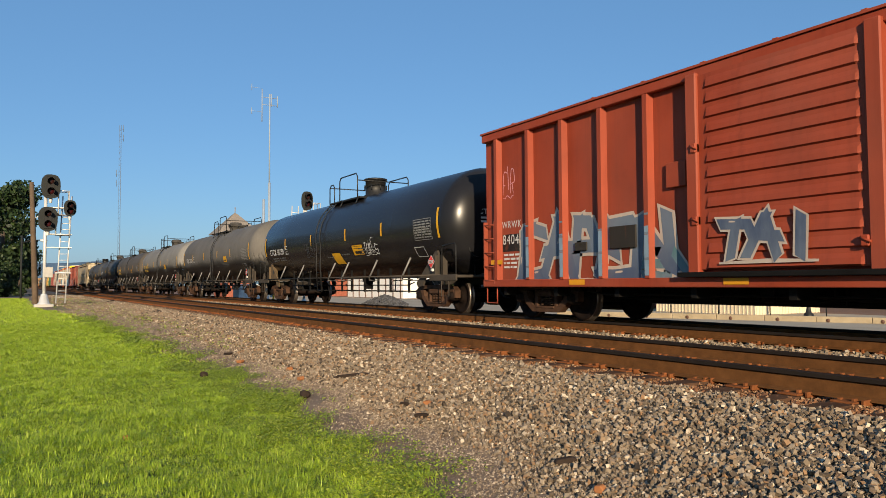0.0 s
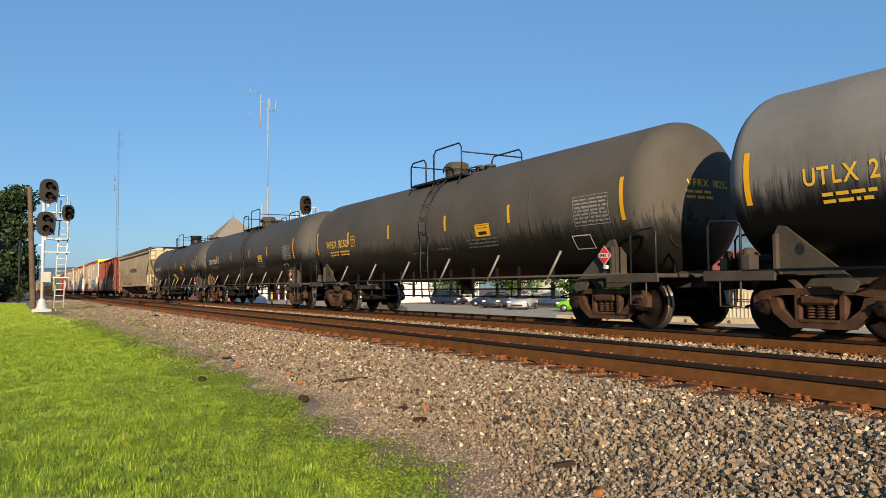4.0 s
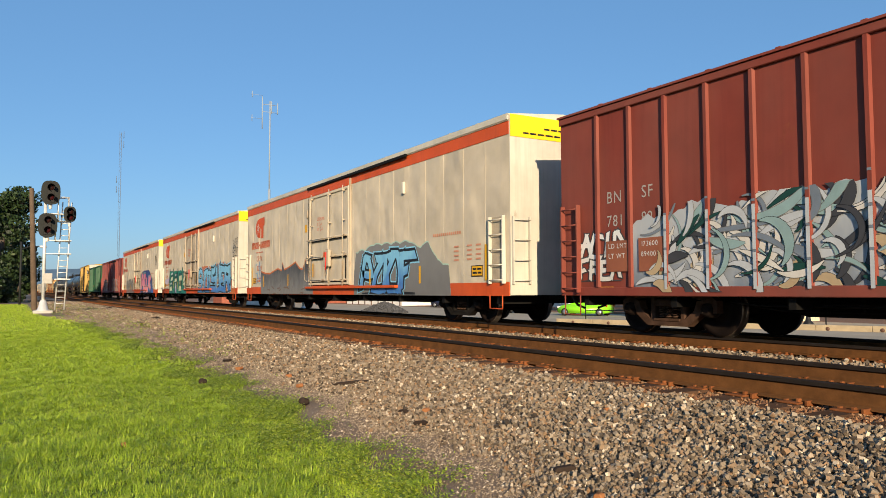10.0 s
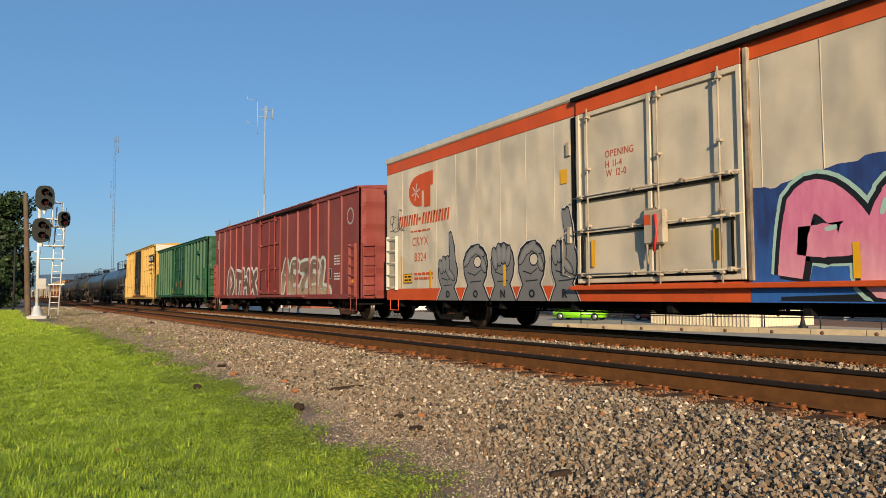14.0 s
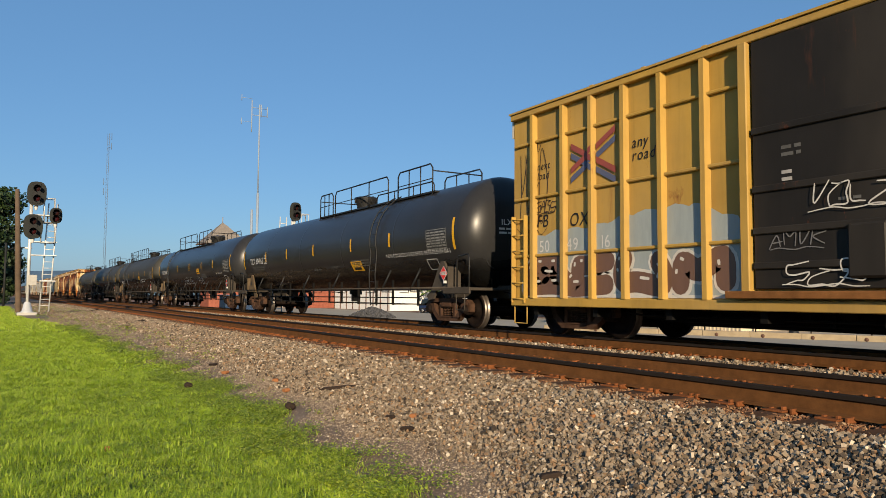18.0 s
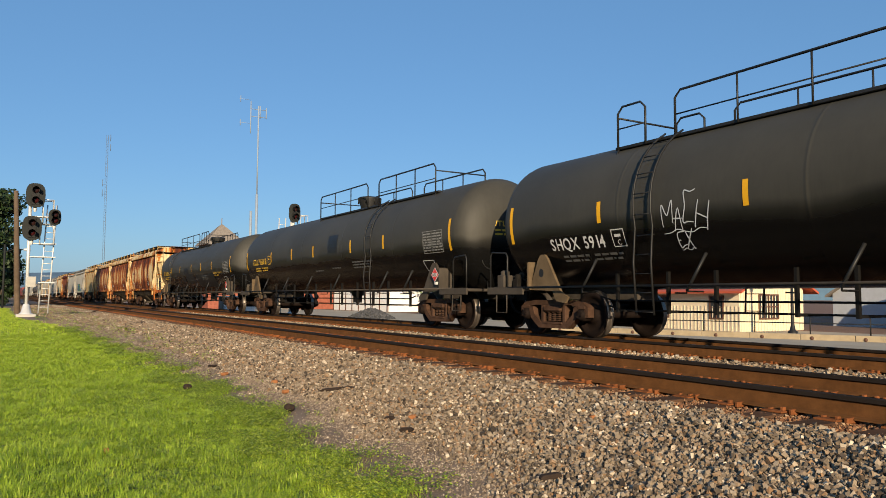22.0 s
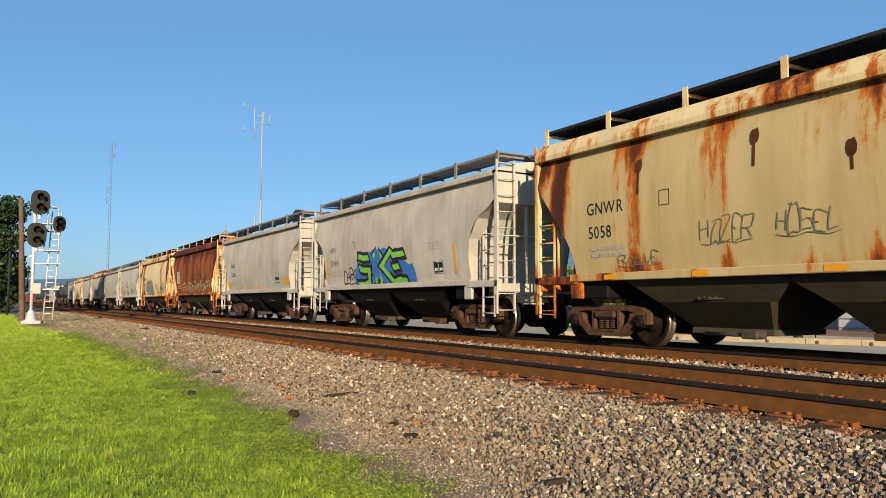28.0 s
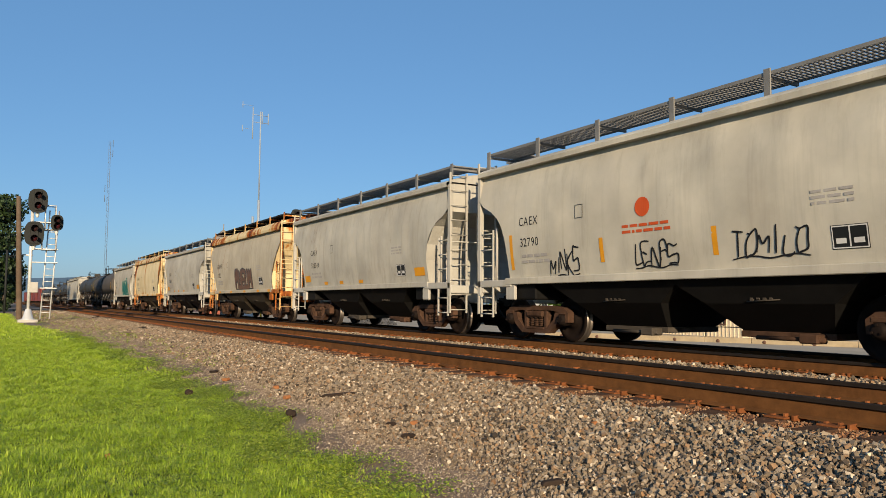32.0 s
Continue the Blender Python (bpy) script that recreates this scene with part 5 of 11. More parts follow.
def plug_door(car, x0, x1, z0, z1, paint, rod_paint, panels=3, label="sliding plug door with lock rods", bars=2, track=None, thin=1.0):
    """A plug door: recessed panels in a frame, two or three tall lock rods, a handle."""
    bm = bmesh.new()
    y0, y1 = -SIDE - 0.05, -SIDE - 0.002
    bbox(bm, x0, x1, y0 + 0.03, y1, z0, z1, 0.006)
    w = 0.09
    door = part("door", bm, paint, car, label)
    for a in (x0, (x0 + x1) / 2 - w / 2, x1 - w):
        bm = bmesh.new()
        bbox(bm, a, a + w, y0 - 0.02, y0 + 0.028, z0, z1, 0.01)
        part("door_stile", bm, paint, door)
    for k in range(panels + 1):
        bm = bmesh.new()
        z = z0 + (z1 - z0 - w) * k / panels
        bbox(bm, x0 + w, x1 - w, y0 - 0.015, y0 + 0.027, z, z + w, 0.01)
        part("door_rail", bm, paint, door)
    for k in range(bars):
        x = x0 + (x1 - x0) * (k + 0.5) / bars + (0.25 if k else -0.25)
        bm = bmesh.new()
        rod(bm, [(x, y0 - 0.07, z0 - 0.1), (x, y0 - 0.07, z1 + 0.05)], 0.028 * thin, 7)
        for z in (z0 + 0.12, z0 + (z1 - z0) * 0.33, z0 + (z1 - z0) * 0.66, z1 - 0.12):
            bbox(bm, x - 0.07 * thin, x + 0.07 * thin, y0 - 0.10, y0 + 0.0, z - 0.04 * thin, z + 0.04 * thin, 0.01)
        part("lock_rod", bm, rod_paint, door)
    bm = bmesh.new()
    c = (x0 + x1) / 2
    bbox(bm, c - 0.12, c + 0.16, y0 - 0.05, y0 - 0.0, z0 + 0.55, z0 + 1.25, 0.02)
    rod(bm, [(c, y0 - 0.08, z0 + 0.3), (c + 0.02, y0 - 0.12, z0 + 0.7), (c - 0.06, y0 - 0.1, z0 + 1.05)], 0.022, 5)
    part("handle", bm, rod_paint, door)
    # track it slides on
    bm = bmesh.new()
    bbox(bm, x0 - 0.15, x1 + (x1 - x0) * 0.95, y0 - 0.10, y0 + 0.04, z0 - 0.13, z0 - 0.05, 0.01)
    part("door_track", bm, track or paint, car)
    return door



# paints of the box cars
RED_OX = weathered("oxide_red_paint", (0.37, 0.062, 0.026), amount=0.06, rough=0.6, dusty=0.06, streak=0.3)
BROWN_RED = weathered("dull_red_paint", (0.26, 0.052, 0.034), amount=0.06, rough=0.62, dusty=0.08, streak=0.3)
MAROON = weathered("faded_red_paint", (0.27, 0.052, 0.045), amount=0.07, rough=0.62, dusty=0.09, streak=0.3)
GREEN = weathered("dark_green_paint", (0.016, 0.102, 0.042), amount=0.03, rough=0.5, dusty=0.05, streak=0.2)
BOX_YELLOW = weathered("box_car_yellow", (0.57, 0.345, 0.07), amount=0.14, rough=0.55, dusty=0.12, streak=0.45)
DOOR_BLACK = weathered("black_door_paint", (0.021, 0.018, 0.015), amount=0.2, rough=0.6, dusty=0.06, streak=0.35)
REEFER = weathered("dirty_cream_panels", (0.74, 0.64, 0.485), rust=(0.36, 0.29, 0.20), amount=0.16, rough=0.5, dusty=0.10, streak=0.22, fine_rust=0.15, buckle=0.5, runs=0.07)
REEFER_DIRTY = weathered("sooty_cream_door", (0.70, 0.58, 0.43), rust=(0.055, 0.034, 0.022), amount=0.41, rough=0.6, dusty=0.08, streak=0.95, fine_rust=0.5, soft=0.16, runs=0.7)
ROD_GREY = weathered("grimy_cream_hardware", (0.56, 0.47, 0.35), rust=(0.10, 0.055, 0.03), amount=0.34, rough=0.6, dusty=0.1, streak=0.8, fine_rust=0.8)
REEFER_END = weathered("cream_end_wall", (0.70, 0.66, 0.56), rust=(0.33, 0.27, 0.21), amount=0.1, rough=0.5, dusty=0.1, streak=0.3)
FADED_RED = plain("faint_red_print", (0.55, 0.24, 0.15), 0.6, vary=0.3, relief=0)
REEFER_RED = weathered("orange_red_stripe", (0.72, 0.105, 0.02), amount=0.02, rough=0.5, dusty=0.03, streak=0.2)
BRIGHT_YELLOW = plain("bright_yellow_band", (0.82, 0.50, 0.01), 0.5, vary=0.08)
POST_TAN_RUST = plain("rust_orange_track", (0.20, 0.085, 0.028), 0.85, vary=0.5, scale=4.0, relief=0.3)
PATCH_BROWN = plain("brown_patch", (0.25, 0.085, 0.045), 0.6, vary=0.2)


def red_ribbed():
    half, mid, z0, z1 = 7.65, 130.58, 0.72, 4.18
    car = box_car("oxide red ribbed box car with sliding doors and graffiti", mid, half, z0, z1, RED_OX, (-7.1, -5.93, -4.82, -3.70, -2.55, 2.6, 3.75, 4.85, 5.95, 7.1), 6.08, None, rib_depth=0.13, rib_w=0.17)
    # wide door of pressed horizontal waves
    bm = bmesh.new()
    a, b, lo, hi = -1.40, 1.32, 0.98, 4.05
    rows, n = [], 13
    y = -SIDE - 0.14
    for i in range(n * 4 + 1):
        z = lo + (hi - lo) * (i // 4 + (0, 0.10, 0.45, 0.72)[i % 4]) / n
        d = (0, 0.038, 0.024, 0.004)[i % 4]
        rows.append([bm.verts.new((x, y - (d if e else 0), z)) for x, e in ((a, 0), (a + 0.12, 0), (a + 0.18, 1), (b - 0.18, 1), (b - 0.12, 0), (b, 0))])
    for p, q in zip(rows, rows[1:]):
        for j in range(5):
            bm.faces.new((p[j], p[j + 1], q[j + 1], q[j]))
    box(bm, a, b, y + 0.001, -SIDE - 0.002, lo, hi)
    door = part("door", bm, RED_OX, car, "red door pressed in horizontal waves")
    for x in (a - 0.1, b + 0.06):
        bm = bmesh.new()
        bbox(bm, x - 0.11, x + 0.11, -SIDE - 0.20, -SIDE - 0.002, lo - 0.1, hi + 0.05, 0.02)
        part("door_post", bm, RED_OX, car)
    for x, z in ((a - 0.05, 1.75), (a - 0.05, 2.9), (b - 0.1, 1.3)):
        bm = bmesh.new()
        bbox(bm, x - 0.05, x + 0.06, y - 0.09, y + 0.02, z - 0.08, z + 0.07, 0.015)
        rod(bm, [(x - 0.06, y - 0.08, z + 0.03), (x + 0.10, y - 0.10, z - 0.02)], 0.018, 5)
        part("door_latch", bm, RED_OX, door)
    bm = bmesh.new()
    bbox(bm, a - 0.4, b + 2.6, -SIDE - 0.24, -SIDE - 0.10, 0.86, 0.94, 0.01)
    part("door_track", bm, UNDER_BLACK, car)
    corner_ladders(car, half, z0, RED_OX, 2.1, 0.4, 0.06, 5)
    marks(car, -6.9, 1.64, [("WRWK", -0.12, 0.36, 0.15), ("8404", -0.10, 0.0, 0.21), ("#4", -0.05, -0.55, 0.6)], WHITE_PAINT)
    reflectors(car, [(-7.3, 1.2), (-4.6, 0.745), (-1.0, 0.745), (2.4, 0.745), (6.6, 0.745)], ORANGE_MARK, 0.1, 0.45, y=-SIDE - 0.122)
    piece(car, "CAPEN", flat_side, -6.3, 0.76, 4.2, 1.28, ["rose", "dust_pale", "bluegrey", "slate", "dust_pale"], 3, cloud=False, label="faded blue-grey spray-painted lettering over the ribs", halo=False, fat=0.15, line=1.22, gloss=0.2, angular=True)
    piece(car, "SV", flat_side, -2.75, 0.76, 1.3, 0.62, ["rose", "dust_pale", "teal", "bluegrey", "dust_pale"], 13, cloud=False, label="teal spray-painted spikes", halo=False, fat=0.15, line=1.22, gloss=0.2, angular=True)
    rib_paint(car, (-5.93, -4.82, -3.70, -2.55), 0.13, 0.05, 0.9, 1.75, ("sky_dust", "bluegrey"), 14)
    piece(car, "TAI", lambda u, v, lift=0.0: Vector((u, y - 0.06 - lift, v)), -1.0, 1.05, 1.6, 0.72, ["pale", "dust_pale", "slate", "bluegrey", "dust_pale"], 8, cloud=False, label="blue-grey spray-painted lettering on the door", lift=0.004, halo=False, fat=0.15, line=1.2, gloss=0.2, angular=True)
    scrawl(car, "FIR", flat_side, -6.95, 2.75, 0.4, 0.5, "rose", 16, 0.02)
    for u0, u1, v0, v1 in ((-3.53, -2.87, 1.40, 1.80), (-4.5, -4.16, 1.40, 1.56)):
        bm = bmesh.new()
        bbox(bm, u0, u1, -SIDE - 0.06, -SIDE - 0.03, v0, v1, 0.006)
        part("notice_plate", bm, DOOR_BLACK, car, "dark blank notice plate")
    bm = bmesh.new()
    patch(bm, lambda u, v, lift=0.0: Vector((u, -SIDE - 0.004, v)), -7.0, -6.22, 1.48, 1.86, n=1)
    part("number_panel", bm, DOOR_BLACK, car, "dark painted panel behind the number")
    placard_board(car, -2.15, 2.35, RED_OX, 0.42, 0.42)
    return car, mid


def brown_plug(mid, half, label, paint, ribs, door_x, graffiti, truck_x, extra):
    z0, z1 = 0.70, 4.19
    car = box_car(label, mid, half, z0, z1, paint, ribs, truck_x, None, rib_depth=0.055, rib_w=0.10, top_rail=0.12)
    plug_door(car, door_x[0], door_x[1], 0.86, 4.0, paint, paint, 3)
    bm = bmesh.new()
    bbox(bm, door_x[0] - 0.2, door_x[1] + 3.6, -SIDE - 0.14, -SIDE - 0.05, z1 - 0.14, z1 - 0.06, 0.01)
    part("door_track", bm, UNDER_BLACK, car, "black upper door track")
    corner_ladders(car, half, z0, paint, 2.35, 0.45, 0.12, 6)
    placard_board(car, half - 4.4, 3.45, paint, 0.12, 0.3)
    for g in graffiti:
        piece(car, *g)
    extra(car)
    return car, mid


def first_plug_extra(car):
    marks(car, -8.0, 1.5, [("BN", 0.04, 0.88, 0.21), ("SF", 0.91, 0.90, 0.21), ("781", 0.04, 0.45, 0.20), ("82", 0.90, 0.45, 0.20)], GREY_PAINT, "faded white reporting mark and number")
    # the owner's name as slanted blocks, one a letter
    for i, u in enumerate((5.23, 5.95, 6.65, 7.35)):
        bm = bmesh.new()
        v = 2.55 + i * 0.01
        patch(bm, flat_side, u, u + 0.10, v, v + 0.3, n=1, skew=0.35)
        patch(bm, flat_side, u + 0.12, u + 0.42, v + 0.2, v + 0.3, n=1, skew=0.35)
        patch(bm, flat_side, u + 0.12, u + 0.40, v + 0.0, v + 0.08, n=1, skew=0.35)
        part("emblem", bm, GREY_PAINT, car, "faded white slanted block letter")
    reflectors(car, [(7.72, 1.15)], ORANGE_MARK, 0.24, 0.55)
    reflectors(car, [(-8.2, 0.75), (-5.2, 0.75), (-1.9, 1.05), (4.7, 1.15), (1.1, 0.75)], ORANGE_MARK, 0.1, 0.4)
    inspection_panel(car, 6.9, 1.4, 0.5, 0.4)
    marks(car, -0.9, 3.45, [("#3", 0, 0, 1.0)], WHITE_PAINT, "white door stencil")
    # yellow tag in a ring
    bm = bmesh.new()
    pts = [(8.62 + 0.36 * math.cos(a / 14 * 2 * math.pi), 2.75 + 0.36 * math.sin(a / 14 * 2 * math.pi)) for a in range(15)]
    for (xa, za), (xb, zb) in zip(pts, pts[1:]):
        q = [bm.verts.new(flat_side(x, z, 0.008)) for x, z in ((xa, za), (xb, zb), (8.62 + (xb - 8.62) * 0.93, 2.75 + (zb - 2.75) * 0.93), (8.62 + (xa - 8.62) * 0.93, 2.75 + (za - 2.75) * 0.93))]
        bm.faces.new(q)
    part("graffiti_tag", bm, SPRAY["cream"], car, "yellow spray-painted ring")
    scrawl(car, "SKB", flat_side, 8.33, 2.5, 0.6, 0.5, "cream", 4, 0.035)
    scrawl(car, "CR", flat_side, 8.4, 3.3, 0.5, 0.35, "cream", 6, 0.04)
    scrawl(car, "EYLOZS", flat_side, 7.8, 0.75, 1.3, 0.2, "rose", 9, 0.02)


def second_plug_extra(car):
    marks(car, 7.2, 1.2, [("#4", 0, 0.6, 0.6), ("#3", 0, 0.1, 0.5)], WHITE_PAINT, "white weight stencils")
    reflectors(car, [(-8.4, 0.75), (-3.6, 0.75), (2.4, 0.95), (6.0, 0.75), (8.5, 1.2)], ORANGE_MARK, 0.1, 0.4)
    inspection_panel(car, 6.55, 1.35, 0.45, 0.4)
    bm = bmesh.new()
    for a in range(12):
        q = [bm.verts.new(flat_side(8.55 + k * math.cos(a * math.pi / 6 + d), 3.35 + k * math.sin(a * math.pi / 6 + d))) for k, d in ((0.28, 0), (0.28, 0.5), (0.22, 0.5), (0.22, 0))]
        bm.faces.new(q)
    part("emblem", bm, GREY_PAINT, car, "faded round herald")
    bm = bmesh.new()
    for z in (3.55, 3.40, 3.25):
        patch(bm, flat_side, -8.75, -8.35, z, z + 0.1, n=1)
    part("emblem", bm, WHITE_PAINT, car, "small white plain herald")


def green_box():
    half, mid, z0, z1 = 7.58, -125.2, 0.75, 4.05
    car = box_car("dark green ribbed box car with a plug door", mid, half, z0, z1, GREEN, (-6.93, -6.07, -5.22, -4.40, -3.56, -2.74, 2.12, 2.84, 3.69, 4.52, 5.37, 6.2, 7.0), 6.0, None, rib_depth=0.10, rib_w=0.12, top_rail=0.13)
    plug_door(car, -1.75, 1.85, 0.92, 3.95, GREEN, GREEN, 4, "dark green plug door with tall lock rods", 2)
    for u, z, w in ((-0.86, 1.42, 0.3), (0.45, 1.33, 0.58)):
        bm = bmesh.new()
        bbox(bm, u, u + w, -SIDE - 0.075, -SIDE - 0.05, z, z + w * 0.85, 0.008)
        part("patch_plate", bm, PATCH_BROWN, car, "brown primed patch")
    for text, u, v, size in (("CP", -6.72, 2.32, 0.22), ("224", -6.78, 1.95, 0.22), ("227", -5.95, 1.95, 0.22), ("LD LMT", -6.75, 1.66, 0.085), ("LT WT", -6.75, 1.51, 0.085), ("197900", -5.9, 1.64, 0.085), ("70100", -5.83, 1.49, 0.085), ("50K L", -2.45, 1.24, 0.11), ("C", -5.0, 2.27, 0.12)):
        bm = bmesh.new()
        write(bm, text, flat_side, u, v, size, 0.0, wide=0.9)
        part("lettering", bm, WHITE_PAINT, car, "white painted lettering")
    bm = bmesh.new()
    dust_frame(bm, flat_side, -5.07, -4.81, 2.22, 2.50, 0.016)
    part("plate_stencil", bm, WHITE_PAINT, car)
    marks(car, -1.15, 3.2, [("CLOSE AND LOCK", 0, 0.3, 0.11), ("DOOR BEFORE", 0.1, 0.13, 0.11), ("MOVING CAR", 0.12, -0.04, 0.11)], WHITE_PAINT, "white door instructions")
    reflectors(car, [(-6.72, 1.07), (-3.95, 1.07), (-2.45, 1.05), (2.4, 1.05), (4.75, 1.02), (6.5, 1.02)], ORANGE_MARK, 0.13, 0.42)
    ladder(car, "side_ladder", -7.5, -7.1, -SIDE - 0.08, 0.9, 2.3, 5, GREEN, out=0.07)
    for z in (3.3, 1.9):
        bm = bmesh.new()
        bbox(bm, 5.55, 6.1, -SIDE - 0.16, -SIDE - 0.002, z - 0.1, z + 0.1, 0.02)
        part("door_stop", bm, GREEN, car)
    corner_ladders(car, half, z0, GREEN, 2.3, 0.42, 0.08, 6)
    return car, mid


def yellow_box():
    half, mid, z0, z1 = 7.66, -142.08, 0.62, 4.66
    car = box_car("weathered yellow box car with black doors and graffiti", mid, half, z0, z1, BOX_YELLOW, (-6.94, -6.0, -5.2, -4.37, -3.52, -2.64, 2.69, 3.53, 4.37, 5.22, 6.02, 6.92), 6.2, None, rib_depth=0.11, rib_w=0.15, top_rail=0.11)
    for x0, x1 in ((-7.6, -1.95), (2.05, 7.6)):
        for z in (1.63, 2.83, 3.98):
            bm = bmesh.new()
            bbox(bm, x0, x1, -SIDE - 0.06, -SIDE - 0.002, z - 0.03, z + 0.03, 0.015)
            part("side_rail", bm, BOX_YELLOW, car)
    # two black doors side by side
    for a, b in ((-1.76, 1.07), (1.11, 1.90)):
        bm = bmesh.new()
        bbox(bm, a, b, -SIDE - 0.09, -SIDE - 0.002, z0 + 0.3, z1 - 0.12, 0.01)
        d = part("door", bm, DOOR_BLACK, car, "black sliding door")
        for z in (1.25, 1.75, 2.35, 3.2):
            bm = bmesh.new()
            bbox(bm, a, b, -SIDE - 0.13, -SIDE - 0.088, z - 0.05, z + 0.05, 0.012)
            part("door_rib", bm, DOOR_BLACK, d)
        bm = bmesh.new()
        rod(bm, [(b - 0.3, -SIDE - 0.16, z0 + 0.2), (b - 0.3, -SIDE - 0.16, z1 - 0.1)], 0.03, 7)
        part("lock_rod", bm, DOOR_BLACK, d)
    bm = bmesh.new()
    bbox(bm, -2.2, 4.2, -SIDE - 0.2, -SIDE - 0.05, z0 + 0.16, z0 + 0.27, 0.01)
    part("door_track", bm, POST_TAN_RUST, car, "rust-orange lower door track")
    for x in (-1.86, 1.97):
        bm = bmesh.new()
        bbox(bm, x - 0.09, x + 0.06, -SIDE - 0.16, -SIDE - 0.002, z0 + 0.2, z1 - 0.1, 0.015)
        part("door_post", bm, BOX_YELLOW, car)
    # lock gear, plates and notices on the wide door
    for u, v, w, h, mat in ((-0.35, 1.05, 0.5, 0.7, DOOR_BLACK), (0.45, 1.5, 0.3, 0.4, DOOR_BLACK), (-1.3, 2.3, 0.16, 0.3, GREY_PAINT), (-0.5, 2.05, 0.3, 0.08, FAINT_PAINT), (-1.3, 2.75, 0.3, 0.2, FAINT_PAINT), (0.55, 2.4, 0.3, 0.18, FAINT_PAINT)):
        bm = bmesh.new()
        if mat is DOOR_BLACK:
            bbox(bm, u, u + w, -SIDE - 0.19, -SIDE - 0.09, v, v + h, 0.03)
            part("lock_box", bm, mat, car)
        else:
            blur_bars(bm, lambda a, b, lift=0.0: Vector((a, -SIDE - 0.096, b)), u, u + w, v, v + h, max(1, int(h / 0.09)))
            part("notice", bm, mat, car)
    bm = bmesh.new()
    for s in (1, -1):
        box(bm, min(s * (half + 0.04), s * (half + 0.09)), max(s * (half + 0.04), s * (half + 0.09)), -SIDE + 0.01, SIDE - 0.01, z1 - 0.45, z1 + 0.02)
    part("end_band", bm, REEFER_END, car, "white band across the end")
    corner_ladders(car, half, z0, BOX_YELLOW, 2.4, 0.42, 0.06, 6)
    over = lambda u, v, lift=0.0: Vector((u, -SIDE - 0.014 - lift, v))
    for text, u in (("50", -6.80), ("49", -5.96), ("16", -5.05)):
        bm = bmesh.new()
        write(bm, text, over, u, 1.69, 0.23, 0.0, wide=0.95)
        part("car_number", bm, WHITE_PAINT, car, "white painted figures")
    for text, u, v, size, lean in (("FB", -6.88, 2.2, 0.25, 0.2), ("OX", -5.88, 2.15, 0.25, 0.2), ("next", -6.86, 3.38, 0.15, 0.2), ("load", -6.86, 3.18, 0.15, 0.2), ("any", -4.22, 3.40, 0.19, 0.2), ("road", -4.22, 3.17, 0.19, 0.2)):
        bm = bmesh.new()
        write(bm, text, over, u, v, size, 0.0, wide=0.9, lean=lean)
        part("lettering", bm, BLACK_PAINT, car, "black slanted lettering")
    scrawl(car, "YVSD", over, -7.55, 2.3, 1.0, 1.3, "soot_brown", 33, 0.014)
    scrawl(car, "SABS", over, -6.9, 2.5, 0.6, 0.2, "soot_brown", 34, 0.018)
    # crossed arrows, as plain strokes
    bm = bmesh.new()
    for rise, low, mat in ((0.62, 2.98, 0), (0.62, 3.16, 1), (-0.62, 3.64, 1), (-0.62, 3.46, 0)):
        # each stroke runs over the panel, the rib and the next panel
        for u0, u1, out in ((-5.80, -5.28, 0.03), (-5.24, -5.16, 0.113), (-5.10, -4.60, 0.03)):
            ends = [low + rise * (u + 5.80) / 1.2 for u in (u0, u1)]
            q = [bm.verts.new((u, -SIDE - out - 0.003 * mat - (0.002 if rise > 0 else 0), v)) for u, v in ((u0, ends[0]), (u1, ends[1]), (u1, ends[1] + 0.12), (u0, ends[0] + 0.12))]
            bm.faces.new(q).material_index = mat
    part("emblem", bm, [SPRAY["faded_blue"], SPRAY["faded_red"]], car, "faded blue and red crossed arrows")
    bm = bmesh.new()
    patch(bm, lambda u, v, lift=0.0: Vector((u, -SIDE - 0.125 - lift, v)), 5.6, 7.6, 3.4, 3.95, 0, n=1)
    hi = lambda u, v, lift=0.0: Vector((u, -SIDE - 0.13, v))
    for k in range(3):
        patch(bm, hi, 5.72 + k * 0.6, 6.12 + k * 0.6, 3.52, 3.82, 1, n=1, skew=0.35)
    part("emblem", bm, [BLACK_PAINT, WHITE_PAINT], car, "black panel with plain white shapes")
    for k, (a, b) in enumerate(((5.5, 7.5), (5.9, 7.1), (6.2, 7.0))):
        bm = bmesh.new()
        blur_bars(bm, hi, a, b, 3.12 - 0.32 * k, 3.28 - 0.32 * k, 1, 0)
        part("lettering", bm, BLACK_PAINT, car)
    blob(car, flat_side, [(-7.0, 1.95), (-6.2, 2.05), (-5.2, 2.05), (-4.2, 2.2), (-2.9, 2.25), (-2.0, 1.9)], "wash", "wash", "grey-blue wash of old paint over the yellow", 3, low=0.79)
    piece(car, "SCUM", flat_side, -7.2, 0.78, 5.1, 0.80, ["mint", "pale", "brown", "brown", "pale"], 11, False, label="white and brown spray-painted lettering", lift=0.003, halo=False, fat=0.26, line=1.12, gloss=0.9)
    blob(car, flat_side, [(2.1, 1.8), (2.8, 2.05), (4.0, 1.95), (5.2, 2.1), (6.3, 1.9), (6.9, 1.5)], "wash", "straw_dust", "greyish wash behind the lettering", 5, low=0.79)
    piece(car, "GVCA", flat_side, 2.3, 0.79, 4.5, 1.15, ["mint", "soot_brown", "wash", "straw_dust", "brown"], 17, False, label="white and brown spray-painted lettering", lift=0.003, halo=False, fat=0.17, angular=True)
    scrawl(car, "AMVK", lambda u, v, lift=0.0: Vector((u, -SIDE - 0.10 - lift, v)), -1.5, 1.5, 0.8, 0.22, "dust_grey", 31, 0.02)
